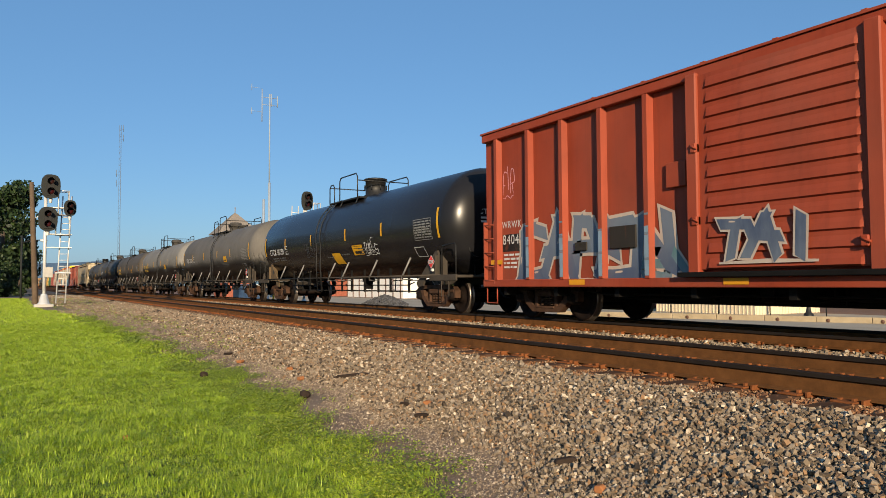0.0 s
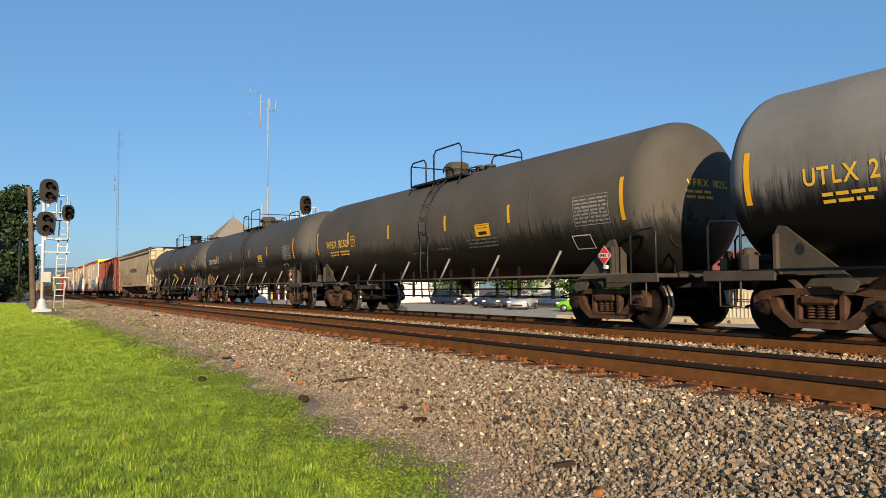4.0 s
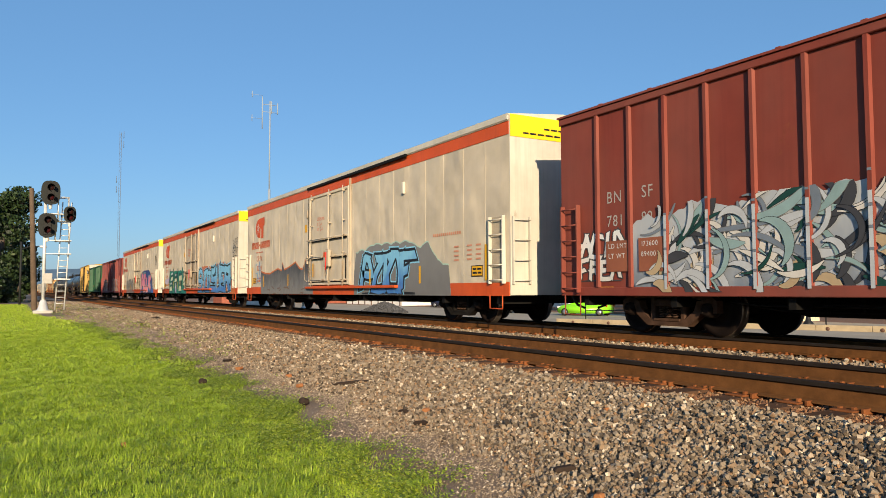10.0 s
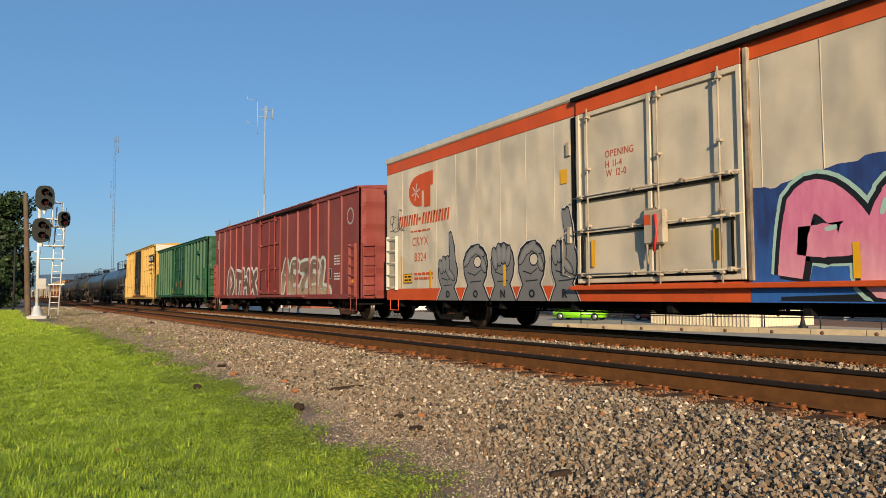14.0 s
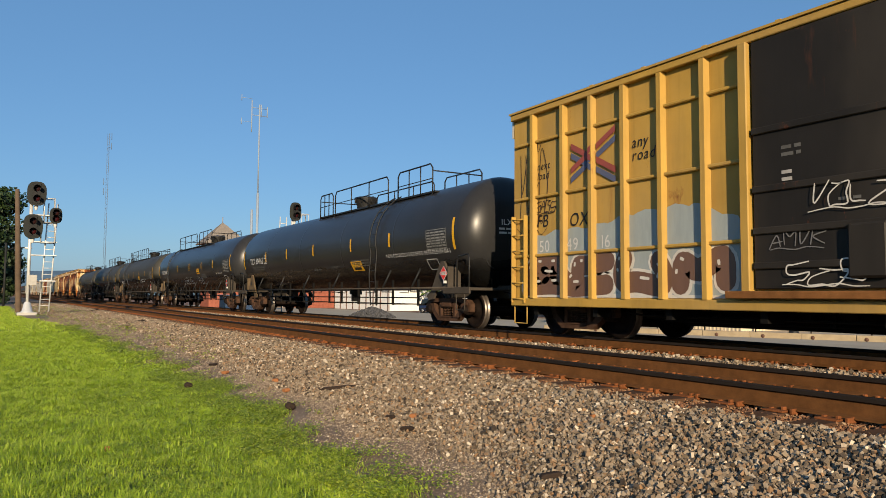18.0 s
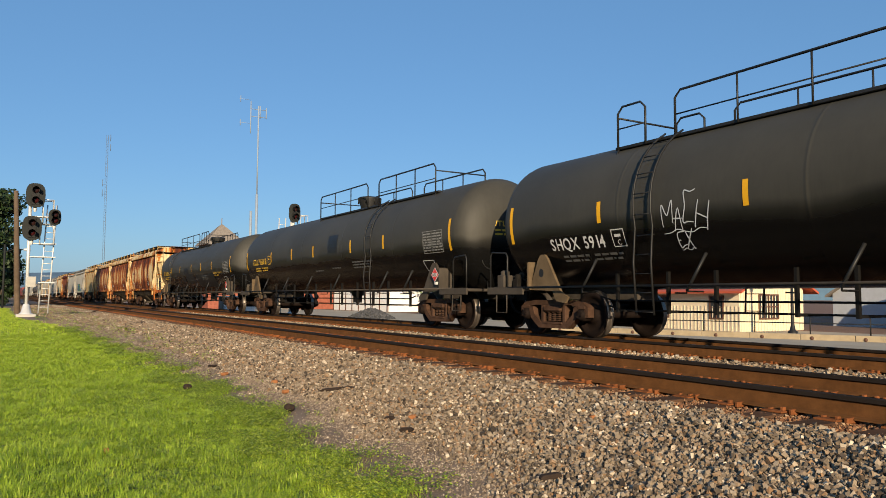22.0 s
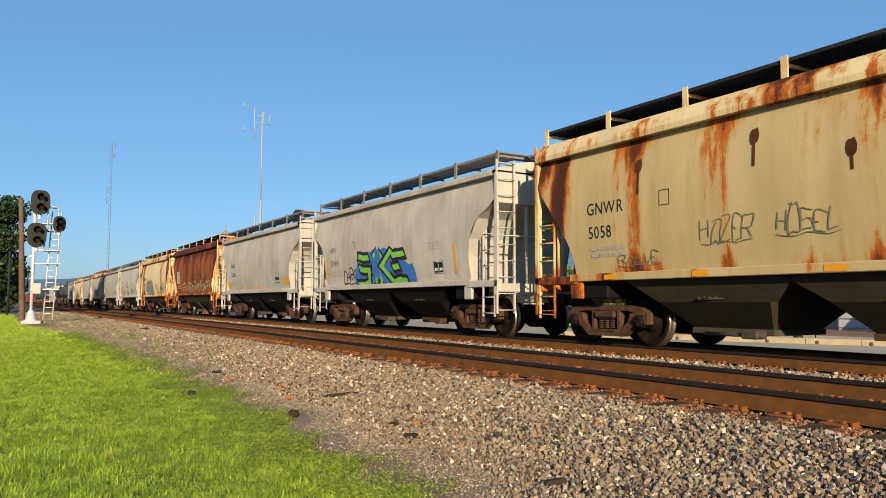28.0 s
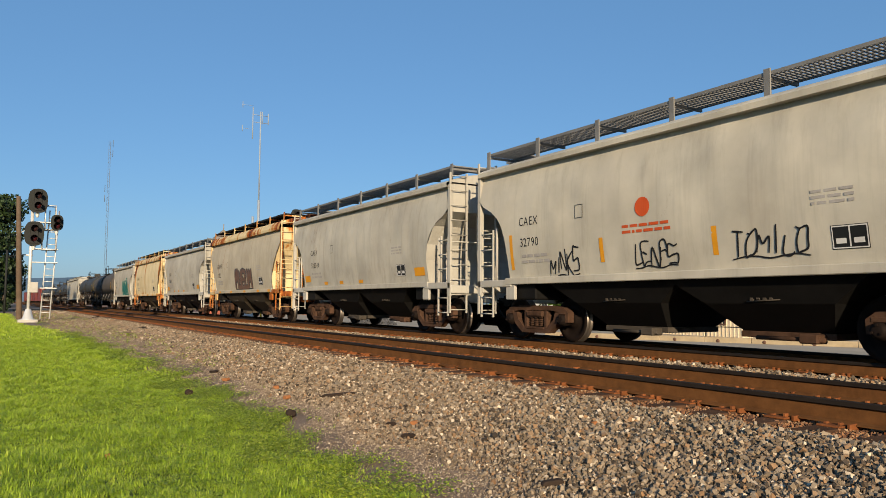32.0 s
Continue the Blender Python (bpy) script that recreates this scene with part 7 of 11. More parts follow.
def teal_blocks(car, place):
    """Teal block letters like folded bands with cream tops and little windows."""
    bm = bmesh.new()
    dark, teal, light, cream, white = 0, 1, 2, 3, 4
    paints = [two_tone("night_green", "teal"), SPRAY["teal_mid"], SPRAY["teal_light"], SPRAY["mint_cream"], SPRAY["white"], SPRAY["lilac"]]
    base = []

    def shape(pts, lift, mat):
        one = bmesh.new()
        polygon(one, place, pts, lift)
        part("painted_shape", one, paints[mat], base[0])

    polygon(bm, place, [(-7.68, 0.66), (-1.75, 0.66), (-1.78, 2.05), (-7.55, 2.2)], 0.001, dark)
    base.append(part("graffiti", bm, paints[0], car, "teal and cream spray-painted block lettering"))
    peaks = (-7.55, -6.2, -4.65, -3.14)
    for k, p in enumerate(peaks):
        shape([(p - 0.16, 1.4), (p + 0.18, 1.4), (p + 0.16, 2.26), (p + 0.05, 2.38), (p - 0.10, 2.3)], 0.003, dark)
        shape([(p + 0.05, 0.68), (p + 0.34, 0.68), (p + 0.34, 2.12), (p + 0.06, 2.26)], 0.005, light)
        if k < 3:
            q = peaks[k + 1]
            shape([(p + 0.36, 1.98), (q - 0.18, 2.02), (q - 0.34, 2.2), (p + 0.36, 2.14)], 0.005, light)
            shape([(q - 0.5, 0.8), (q - 0.2, 0.95), (q - 0.2, 2.05), (q - 0.5, 1.75)], 0.006, teal)
            shape([(p + 0.36, 0.68), (q - 0.2, 0.68), (q - 0.5, 0.88), (p + 0.5, 0.9)], 0.006, teal)
            shape([(p + 0.38, 1.2), (q - 0.5, 1.24), (q - 0.4, 1.5), (p + 0.5, 1.46)], 0.007, teal)
    for pts in ([(-7.15, 1.5), (-6.45, 1.56), (-6.3, 1.82), (-6.95, 1.76)], [(-7.5, 0.82), (-6.55, 0.85), (-6.75, 1.14), (-7.4, 1.1)], [(-5.8, 1.42), (-4.85, 1.46), (-5.05, 1.68), (-5.6, 1.64)],
                [(-4.1, 1.5), (-3.25, 1.5), (-3.3, 1.85), (-4.2, 1.78)], [(-4.3, 0.82), (-3.3, 0.85), (-3.5, 1.15), (-4.15, 1.12)], [(-2.95, 1.28), (-1.85, 1.75), (-1.85, 1.98), (-2.7, 1.62)], [(-2.95, 1.2), (-1.85, 1.22), (-1.85, 1.45), (-2.9, 1.27)]):
        shape(pts, 0.010, cream)
    for u, z in ((-6.9, 1.9), (-6.65, 1.93), (-6.5, 1.97), (-7.2, 1.24), (-6.95, 1.26), (-6.8, 1.27), (-5.45, 1.82), (-5.3, 1.84), (-5.5, 1.0), (-5.4, 1.2), (-3.95, 1.26), (-3.8, 1.27), (-2.5, 1.82), (-2.35, 1.88), (-2.4, 0.9), (-2.2, 0.92)):
        shape([(u, z), (u + 0.09, z + 0.005), (u + 0.08, z + 0.13), (u - 0.02, z + 0.125)], 0.012, white)
    shape([(-5.36, 0.7), (-5.06, 0.7), (-5.1, 1.2), (-5.4, 1.18)], 0.012, white)
    shape([(-5.33, 0.7), (-5.09, 0.7), (-5.12, 1.15), (-5.36, 1.14)], 0.014, 5)
    bm = bmesh.new()
    patch(bm, lambda u, v, lift=0.0: place(u, v, 0.018), -6.2, -6.1, 0.98, 1.5, n=1)
    part("reflector", bm, YELLOW, car)
    bm = bmesh.new()
    patch(bm, lambda u, v, lift=0.0: place(u, v, 0.018), -3.85, -3.75, 0.98, 1.5, n=1)
    part("reflector", bm, YELLOW, car)


def silver_swirls(car, place, u0, u1, v0, h, seed):
    """A painted scene of wind-blown silver hair, faces and sea-green waves, all edged in black."""
    rng = random.Random(seed)
    bm = bmesh.new()
    n = 40
    top = [(u0 + (u1 - u0) * i / n, v0 + h * (0.80 + 0.17 * min(1, i / 8) + 0.06 * math.sin(i * 0.7) + 0.03 * math.sin(i * 2.7))) for i in range(n + 1)]
    for (xa, za), (xb, zb) in zip(top, top[1:]):
        polygon(bm, place, [(xa, v0), (xb, v0), (xb, zb), (xa, za)], 0.001, 0)
    base = part("graffiti", bm, two_tone("silver", "bluegrey"), car, "sprayed scene of curling silver, tan and sea-green shapes")
    tints = ("silver", "pale", "sea_grey", "silver", "dark", "straw_dust", "sea_grey", "night_green", "silver", "bluegrey", "pale", "dark")
    for k in range(150):
        bm = bmesh.new()
        u, v = rng.uniform(u0 + 0.1, u1 - 0.4), v0 + h * rng.uniform(0.05, 0.88)
        a, turn, wide, l = rng.uniform(-0.6, 0.9), rng.uniform(-0.30, 0.30), rng.uniform(0.025, 0.085), rng.uniform(0.05, 0.12)
        tint = tints[k % len(tints)]
        if tint == "straw_dust":
            turn, wide, l, v = rng.choice((-0.25, 0.25)), rng.uniform(0.06, 0.12), 0.06, v0 + h * rng.uniform(0.05, 0.5)
        spine, steps = [], 10
        for i in range(steps + 1):
            spine.append((u, v, a, math.sin(math.pi * (0.06 + 0.90 * i / steps))))
            u, v, a = u + l * math.cos(a), v + l * math.sin(a), a + turn
        hold = lambda x, z: (min(u1, max(u0, x)), min(v0 + h * 1.02, max(v0 + 0.01, z)))
        for mat, more, up in ((1, 0.008, 0.0), (0, 0.0, 0.00012)):
            side = [[hold(x - e * (wide * q + more) * math.sin(b), z + e * (wide * q + more) * math.cos(b)) for x, z, b, q in spine] for e in (1, -1)]
            for i in range(steps):
                polygon(bm, place, [side[0][i], side[1][i], side[1][i + 1], side[0][i + 1]], 0.003 + 0.00024 * k + up, mat)
        part("brush_stroke", bm, [SPRAY[tint], SPRAY["black" if k % 3 else "dust_grey"]], base)


# ---- the train: covered hopper cars ----
def curve_at(table, z):
    for (za, a), (zb, b) in zip(table, table[1:]):
        if za <= z <= zb:
            return a + (b - a) * (z - za) / (zb - za)
    return table[0][1] if z < table[0][0] else table[-1][1]


BULGE = [(1.0, 1.38), (1.4, 1.455), (1.9, 1.53), (2.4, 1.56), (2.8, 1.555), (3.1, 1.53), (3.4, 1.48), (3.62, 1.43), (3.80, 1.40), (3.95, 1.37)]
CUT = [(1.0, 1.10), (1.5, 1.10), (1.8, 1.03), (2.1, 0.87), (2.4, 0.64), (2.7, 0.40), (3.0, 0.14), (3.15, 0.03), (3.3, 0.0), (3.9, 0.0)]

ROUND_CUT = [(1.0, 1.08), (1.7, 1.08), (2.0, 1.05), (2.3, 0.98), (2.55, 0.85), (2.75, 0.65), (2.9, 0.38), (3.0, 0.12), (3.05, 0.0), (3.9, 0.0)]


def grating(bm, x0, x1, y0, y1, z, pitch=0.055, lines=6):
    """An open steel grating: bars along, closer bars across, and a deeper edge."""
    for k in range(lines + 1):
        y = y0 + (y1 - y0) * k / lines
        edge = k in (0, lines)
        box(bm, x0, x1, y - (0.008 if edge else 0.004), y + (0.008 if edge else 0.004), z - (0.055 if edge else 0.026), z)
    n = int((x1 - x0) / pitch)
    for i in range(n + 1):
        x = x0 + (x1 - x0) * i / n
        box(bm, x - 0.009, x + 0.009, y0 + 0.009, y1 - 0.009, z - 0.032, z - 0.004)


def walkway_mesh(length, dense, slats):
    bm = bmesh.new()
    if slats:
        grating(bm, -length / 2, length / 2, -0.36, 0.36, 0.0, 0.115, 2)
        return bm
    grating(bm, -length / 2, length / 2, -0.36, 0.36, 0.0, 0.048 if dense else 0.075, 8 if dense else 5)
    return bm


WALKWAYS = {}
GRATING = plain("dark_steel_grating", (0.022, 0.021, 0.021), 0.7, 0.1, vary=0.4)
GRATING_GREY = plain("grey_steel_grating", (0.20, 0.195, 0.185), 0.6, 0.3, vary=0.3)


def hopper_car(label, mid, half, paint, end_paint, truck_x, bays, mark, number, sill=1.28, eave=3.74, cutk=1.0, pull_gap=0.70, post_paint=None, grating_paint=None, roof_paint=None, bay_paint=None, mark_u=None, mark_paint=None, seams=5, tops=4.24, rounded=False, shoulder=0.0, slats=False, mark_size=0.22):
    car = thing("covered_hopper_car", label, "hopper car", "cars of the train")
    posts = post_paint or end_paint
    walk_paint = grating_paint or GRATING
    ink = mark_paint or BLACK_PAINT
    cut = lambda z: cutk * curve_at(ROUND_CUT if rounded else CUT, z)

    def place(u, v, lift=0.0):
        return Vector((u, -curve_at(BULGE, v) - 0.008 - lift, v))

    # bulging side sheets, cut away at the ends
    nz, nx = 16, 40
    for s, name in ((-1, "near_side"), (1, "far_side")):
        bm = bmesh.new()
        rows = []
        for j in range(nz + 1):
            z = sill + (eave - sill) * j / nz
            w = half - cut(z)
            row = []
            for i in range(nx + 1):
                f = i / nx
                seam = 0.006 * max(0.0, math.cos(f * seams * 2 * math.pi)) ** 12
                row.append(bm.verts.new((-w + 2 * w * f, s * (curve_at(BULGE, z) + seam), z)))
            rows.append(row)
        for a, b in zip(rows, rows[1:]):
            for i in range(nx):
                bm.faces.new((a[i], a[i + 1], b[i + 1], b[i])).smooth = True
        bmesh.ops.recalc_face_normals(bm, faces=bm.faces[:])
        sheet = part(name, bm, paint, car)
    # curved roof and its lips
    bm = bmesh.new()
    top = eave + shoulder
    prof = [(-1.40, eave - 0.07), (-1.57, eave - 0.07), (-1.58, eave + 0.02), (-1.53, eave + 0.06 + shoulder * 0.55), (-1.40, top + 0.12), (-1.0, top + 0.25), (-0.5, top + 0.33), (0, top + 0.36)]
    prof += [(-y, z) for y, z in prof[-2::-1]]
    for xa, xb in ((-half, half),):
        a = [bm.verts.new((xa, y, z)) for y, z in prof]
        b = [bm.verts.new((xb, y, z)) for y, z in prof]
        for i in range(len(prof) - 1):
            bm.faces.new((a[i], a[i + 1], b[i + 1], b[i]))
    bmesh.ops.recalc_face_normals(bm, faces=bm.faces[:])
    part("roof", bm, roof_paint or paint, car)
    n = 4 if half < 7 else 6
    for i in range(n):
        bm = bmesh.new()
        x = -half * 0.75 + 1.5 * half * i / (n - 1)
        bbox(bm, x - 0.55, x + 0.55, -0.28, 0.28, eave + shoulder + 0.32, eave + shoulder + 0.45, 0.03)
        part("roof_hatch", bm, roof_paint or paint, car)
    # ends: upright above, sloping in below, upright again
    for s in (1, -1):
        bm = bmesh.new()
        steps = [(0.0, eave + 0.02), (0.0, 3.28), (cutk * 1.10, 2.05), (cutk * 1.10, sill - 0.05)]
        if rounded:
            steps = [(0.0, eave + 0.02), (0.0, 3.06), (0.40, 2.90), (0.67, 2.75), (1.0, 2.30), (1.10, 1.9), (1.10, sill - 0.05)]
        rows = []
        for d, z in steps:
            y = curve_at(BULGE, z) - 0.01
            rows.append([bm.verts.new((s * (half - d - 0.004), q, z)) for q in (-y, -0.35, -0.35, 0.35, 0.35, y)])
        for a, b in zip(rows, rows[1:]):
            bm.faces.new((a[0], a[1], a[4], a[5], b[5], b[4], b[1], b[0]))
        bmesh.ops.delete(bm, geom=[v for v in bm.verts if not v.link_faces], context="VERTS")
        arch = [bm.verts.new((s * (half - 0.004), y, z)) for y, z in prof[3:-3]]
        bm.faces.new(arch)
        bmesh.ops.recalc_face_normals(bm, faces=bm.faces[:])
        part("end_sheet", bm, end_paint, car)
        # end platform and corner posts
        bm = bmesh.new()
        x0, x1 = sorted((s * (half - cutk * 1.25), s * (half + 0.12)))
        bbox(bm, x0, x1, -0.32, 0.32, 0.78, 1.12, 0.02)
        xe = sorted((s * (half - 0.10), s * (half + 0.12)))
        bbox(bm, xe[0], xe[1], -1.5, 1.5, 1.02, 1.22, 0.02)
        part("end_platform", bm, posts, car)
        for y in (-1, 1):
            bm = bmesh.new()
            x0, x1 = sorted((s * (half - cutk * 1.2), s * (half + 0.1)))
            bbox(bm, x0, x1, min(y * 1.40, y * 1.52), max(y * 1.40, y * 1.52), sill - 0.14, sill + 0.02, 0.015)
            bbox(bm, s * (half - cutk * 1.15) - 0.16, s * (half - cutk * 1.15) + 0.16, min(y * 1.42, y * 1.50), max(y * 1.42, y * 1.50), sill - 0.42, sill - 0.10, 0.02)
            part("sill_end", bm, posts, car)
            bm = bmesh.new()
            bbox(bm, min(s * (half - 0.03), s * (half + 0.05)), max(s * (half - 0.03), s * (half + 0.05)), min(y * 1.42, y * 1.52), max(y * 1.42, y * 1.52), 0.95, eave, 0.01)
            rod(bm, [(s * (half - cutk * 0.52), y * 1.40, sill), (s * (half - cutk * 0.52), y * 1.40, 2.48)], 0.03, 5)
            part("corner_post", bm, posts, car)
            lo, hi = (y * 1.5, y * 1.02) if y < 0 else (y * 1.02, y * 1.5)
            end_ladder(car, "end_ladder", s * (half + 0.04), s, lo, hi, 0.62, 3.95, 10, posts, out=0.05)
            ladder(car, "side_ladder", *sorted((s * (half - 0.50), s * (half - 0.04))), y * 1.47, 0.55, 2.35, 6, posts, out=0.03, side=y)
        bm = bmesh.new()
        rod(bm, [(s * (half + 0.1), -1.45, 2.3), (s * (half + 0.1), 1.45, 2.3)], 0.018, 5)
        rod(bm, [(s * (half - cutk * 0.5), -1.35, 2.3), (s * (half + 0.1), -1.45, 2.3)], 0.014, 5)
        # two braces that carry the slope sheet
        for y in (-0.55, 0.55):
            rod(bm, [(s * (half - 0.06), y, 1.2), (s * (half - 0.12), y, 3.2)], 0.05, 6)
        part("end_brace", bm, posts, car)
        # crossing gratings at the roof's end, and a step out over the coupler
        bm = bmesh.new()
        x0, x1 = sorted((s * (half - 0.62), s * (half - 0.06)))
        grating(bm, x0, x1, -0.605, 0.605, tops, 0.06, 9)
        part("end_walkway", bm, walk_paint, car, "open steel grating walkway")
        bm = bmesh.new()
        x0, x1 = sorted((s * (half - 0.055), s * (half + 0.34)))
        grating(bm, x0, x1, -0.5, 0.5, tops - 0.02, 0.06, 9)
        for y in (-0.44, 0.44):
            rod(bm, [(s * (half + 0.31), y, tops - 0.06), (s * (half + 0.005), y, eave + 0.04)], 0.022, 4)
            box(bm, x0, x1, y - 0.02, y + 0.02, tops - 0.12, tops - 0.078)
        part("end_step", bm, RUST_DARK if walk_paint is GRATING else walk_paint, car, "bracketed grating step")
    # continuous side sill
    for y in (-1, 1):
        bm = bmesh.new()
        w = half - cutk * 1.0
        bbox(bm, -w, w, min(y * 1.44, y * 1.53), max(y * 1.44, y * 1.53), sill - 0.09, sill + 0.05, 0.012)
        part("side_sill", bm, paint, car)
    # hopper bays below
    for i, (x, tw) in enumerate(bays):
        bm = bmesh.new()
        bw, zb, yb = tw * 0.42, 0.34, 0.62
        top = [bm.verts.new((x + sx * tw, sy * 1.42, sill - 0.04)) for sx, sy in ((-1, -1), (1, -1), (1, 1), (-1, 1))]
        mid_ = [bm.verts.new((x + sx * (tw * 0.62), sy * 1.18, 0.80)) for sx, sy in ((-1, -1), (1, -1), (1, 1), (-1, 1))]
        low = [bm.verts.new((x + sx * bw, sy * yb, zb)) for sx, sy in ((-1, -1), (1, -1), (1, 1), (-1, 1))]
        for a, b in ((top, mid_), (mid_, low)):
            for k in range(4):
                bm.faces.new((a[k], a[(k + 1) % 4], b[(k + 1) % 4], b[k]))
        bm.faces.new(low)
        bmesh.ops.recalc_face_normals(bm, faces=bm.faces[:])
        # the bay's near-black colour holds the shade below the body
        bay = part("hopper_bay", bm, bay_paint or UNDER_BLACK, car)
        bm = bmesh.new()
        bbox(bm, x - bw - 0.06, x + bw + 0.06, -yb - 0.06, yb + 0.06, zb - 0.07, zb + 0.03, 0.01)
        rod(bm, [(x - bw * 0.5, -yb - 0.25, zb - 0.06), (x + bw, -yb - 0.25, zb - 0.06)], 0.035, 6)
        bbox(bm, x + bw * 0.5, x + bw * 0.9, -yb - 0.32, -yb - 0.05, zb - 0.12, zb + 0.02, 0.02)
        part("outlet_gate", bm, TRUCK_IRON if i % 2 else WEB_GREY, bay)
        bm = bmesh.new()
        for k in range(4):
            bbox(bm, x - 0.22 + k * 0.11, x - 0.16 + k * 0.11, -1.23, -1.16, 0.84 + 0.02 * (k % 2), 0.92 + 0.02 * (k % 2), 0.005)
        rod(bm, [(x - 0.28, -1.22, 0.83), (x + 0.28, -1.22, 0.86)], 0.012, 4)
        part("vibrator_bracket", bm, WEB_GREY, bay)
    bm = bmesh.new()
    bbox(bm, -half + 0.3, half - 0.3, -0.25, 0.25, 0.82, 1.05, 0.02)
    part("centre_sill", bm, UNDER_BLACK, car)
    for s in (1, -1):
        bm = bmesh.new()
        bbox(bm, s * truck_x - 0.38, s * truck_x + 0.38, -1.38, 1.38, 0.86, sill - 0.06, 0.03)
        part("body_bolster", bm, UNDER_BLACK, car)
    truck(car, truck_x)
    truck(car, -truck_x)
    couplers(car, half + pull_gap)
    # walkways on brackets
    g = walk_paint
    key = (round(half, 2), g.name)
    if key not in WALKWAYS:
        WALKWAYS[key] = mesh_of("walkway", walkway_mesh(2 * half - 0.1, g is GRATING and not slats, slats), g)
    for y in (-0.97, 0.97):
        part("walkway", WALKWAYS[key], None, car, "open steel grating walkway").location = (0, y, tops)
    n = 7 if half < 7 else 13
    for i in range(n):
        x = (half - 0.12) * (2 * i / (n - 1) - 1)
        for y in (-1, 1):
            bm = bmesh.new()
            bbox(bm, x - 0.06, x + 0.06, min(y * 1.335, y * 1.36), max(y * 1.335, y * 1.36), eave + shoulder + 0.10, tops + 0.045, 0.006)
            box(bm, x - 0.02, x + 0.02, min(y * 0.6, y * 1.333), max(y * 0.6, y * 1.333), tops - 0.11, tops - 0.06)
            part("walkway_post", bm, posts if g is GRATING else g, car)
    # marks
    u = -half + 1.55 * cutk if mark_u is None else mark_u
    bm = bmesh.new()
    write(bm, mark, place, u, 2.42, mark_size, 0.0, wide=0.88)
    part("reporting_mark", bm, ink, car, "painted reporting mark")
    bm = bmesh.new()
    write(bm, number, place, u + 0.02, 1.98, mark_size, 0.0, wide=0.88)
    part("car_number", bm, ink, car, "painted car number")
    bm = bmesh.new()
    blur_bars(bm, place, u + 0.05, u + 0.95, 1.60, 1.84, 2)
    part("weight_stencil", bm, GREY_PAINT, car)
    bm = bmesh.new()
    dust_frame(bm, place, u + 1.78, u + 2.0, 2.42, 2.68, 0.01)
    part("plate_stencil", bm, ink, car)
    bm = bmesh.new()
    blur_bars(bm, place, half - 3.0, half - 2.4, 2.12, 2.36, 3)
    part("capacity_stencil", bm, GREY_PAINT, car)
    bm = bmesh.new()
    q = half - 2.75
    patch(bm, place, q, q + 0.5, 1.52, 1.84, 0, n=1)
    up = lambda a, b, lift=0.0: place(a, b, 0.004)
    dust_frame(bm, up, q + 0.01, q + 0.49, 1.53, 1.83, 0.015, 1)
    patch(bm, up, q + 0.24, q + 0.26, 1.55, 1.82, 1, n=1)
    blur_bars(bm, up, q + 0.06, q + 0.2, 1.56, 1.7, 1, 1)
    blur_bars(bm, up, q + 0.3, q + 0.44, 1.56, 1.7, 1, 1)
    part("stencil_panel", bm, [BLACK_PAINT, WHITE_PAINT], car)
    return car, mid, place


def hopper_reflectors(car, place, spots, material, w=0.1, h=0.45):
    for u, v in spots:
        bm = bmesh.new()
        patch(bm, place, u, u + w, v, v + h, n=3)
        part("reflector", bm, material, car)


HOP_RUSTY = rusted("cream_paint_eaten_by_rust", (0.66, 0.53, 0.30), 0.50, 0.62, 0.34, 0.30, 0.34, 1.5, 0.02, 1.0, 3.05, 2.15, bright=(0.33, 0.088, 0.015), deep=(0.15, 0.036, 0.011))
HOP_STREAK = rusted("cream_paint_rust_streaks", (0.46, 0.355, 0.18), 0.19, 1.1, 0.15, 0.5, 0.42, 1.15, 0.12, 0.7, 3.5, stain=(0.38, 0.23, 0.075))
HOP_ENDS = rusted("cream_paint_rusty_ends", (0.65, 0.55, 0.35), 0.0, 0.62, 0.26, 0.66, 0.30, 1.3, 0.05, 0.65, 3.6)
HOP_ROOF = rusted("cream_roof_rust_patches", (0.62, 0.50, 0.29), 0.22, 0.8, 0.0, 0.2, 0.0, 1.4, 0.0, 0.9)
HOP_CREAM = weathered("stained_cream_paint", (0.58, 0.52, 0.40), (0.27, 0.11, 0.04), 0.16, 0.7, 0.6, dusty=0.2)
HOP_RED = rusted("solid_rust_coat", (0.24, 0.085, 0.030), 0.40, 0.75, 0.4, 0.25, 0.2, 1.5, 0.12, 0.9, 3.3, stain=(0.25, 0.078, 0.018), bright=(0.185, 0.042, 0.013), deep=(0.085, 0.022, 0.011))
HOP_GREY = weathered("dusty_grey_paint", (0.575, 0.545, 0.465), (0.30, 0.26, 0.20), 0.14, 0.65, 0.5, dusty=0.25, buckle=0.25, runs=0.4)
HOP_PALE = weathered("pale_grey_paint", (0.64, 0.60, 0.50), (0.30, 0.26, 0.20), 0.10, 0.6, 0.4, dusty=0.2, buckle=0.25)
HOP_TAN = weathered("dusty_tan_paint", (0.47, 0.375, 0.235), (0.16, 0.11, 0.06), 0.18, 0.65, 0.4, dusty=0.2, fine_rust=0.25, runs=0.4, buckle=0.15)
END_CREAM = rusted("cream_end_rust", (0.68, 0.55, 0.32), 0.05, 0.7, 0.35, 0.0, 0.1, 1.6, 0.05, 0.6, 3.7)
END_TAN = weathered("dusty_cream_end", (0.64, 0.53, 0.35), (0.2, 0.12, 0.05), 0.12, 0.7, 0.4, dusty=0.1)
END_GREY = weathered("pale_end_paint", (0.55, 0.53, 0.47), (0.3, 0.24, 0.16), 0.10, 0.6, 0.4, dusty=0.2)
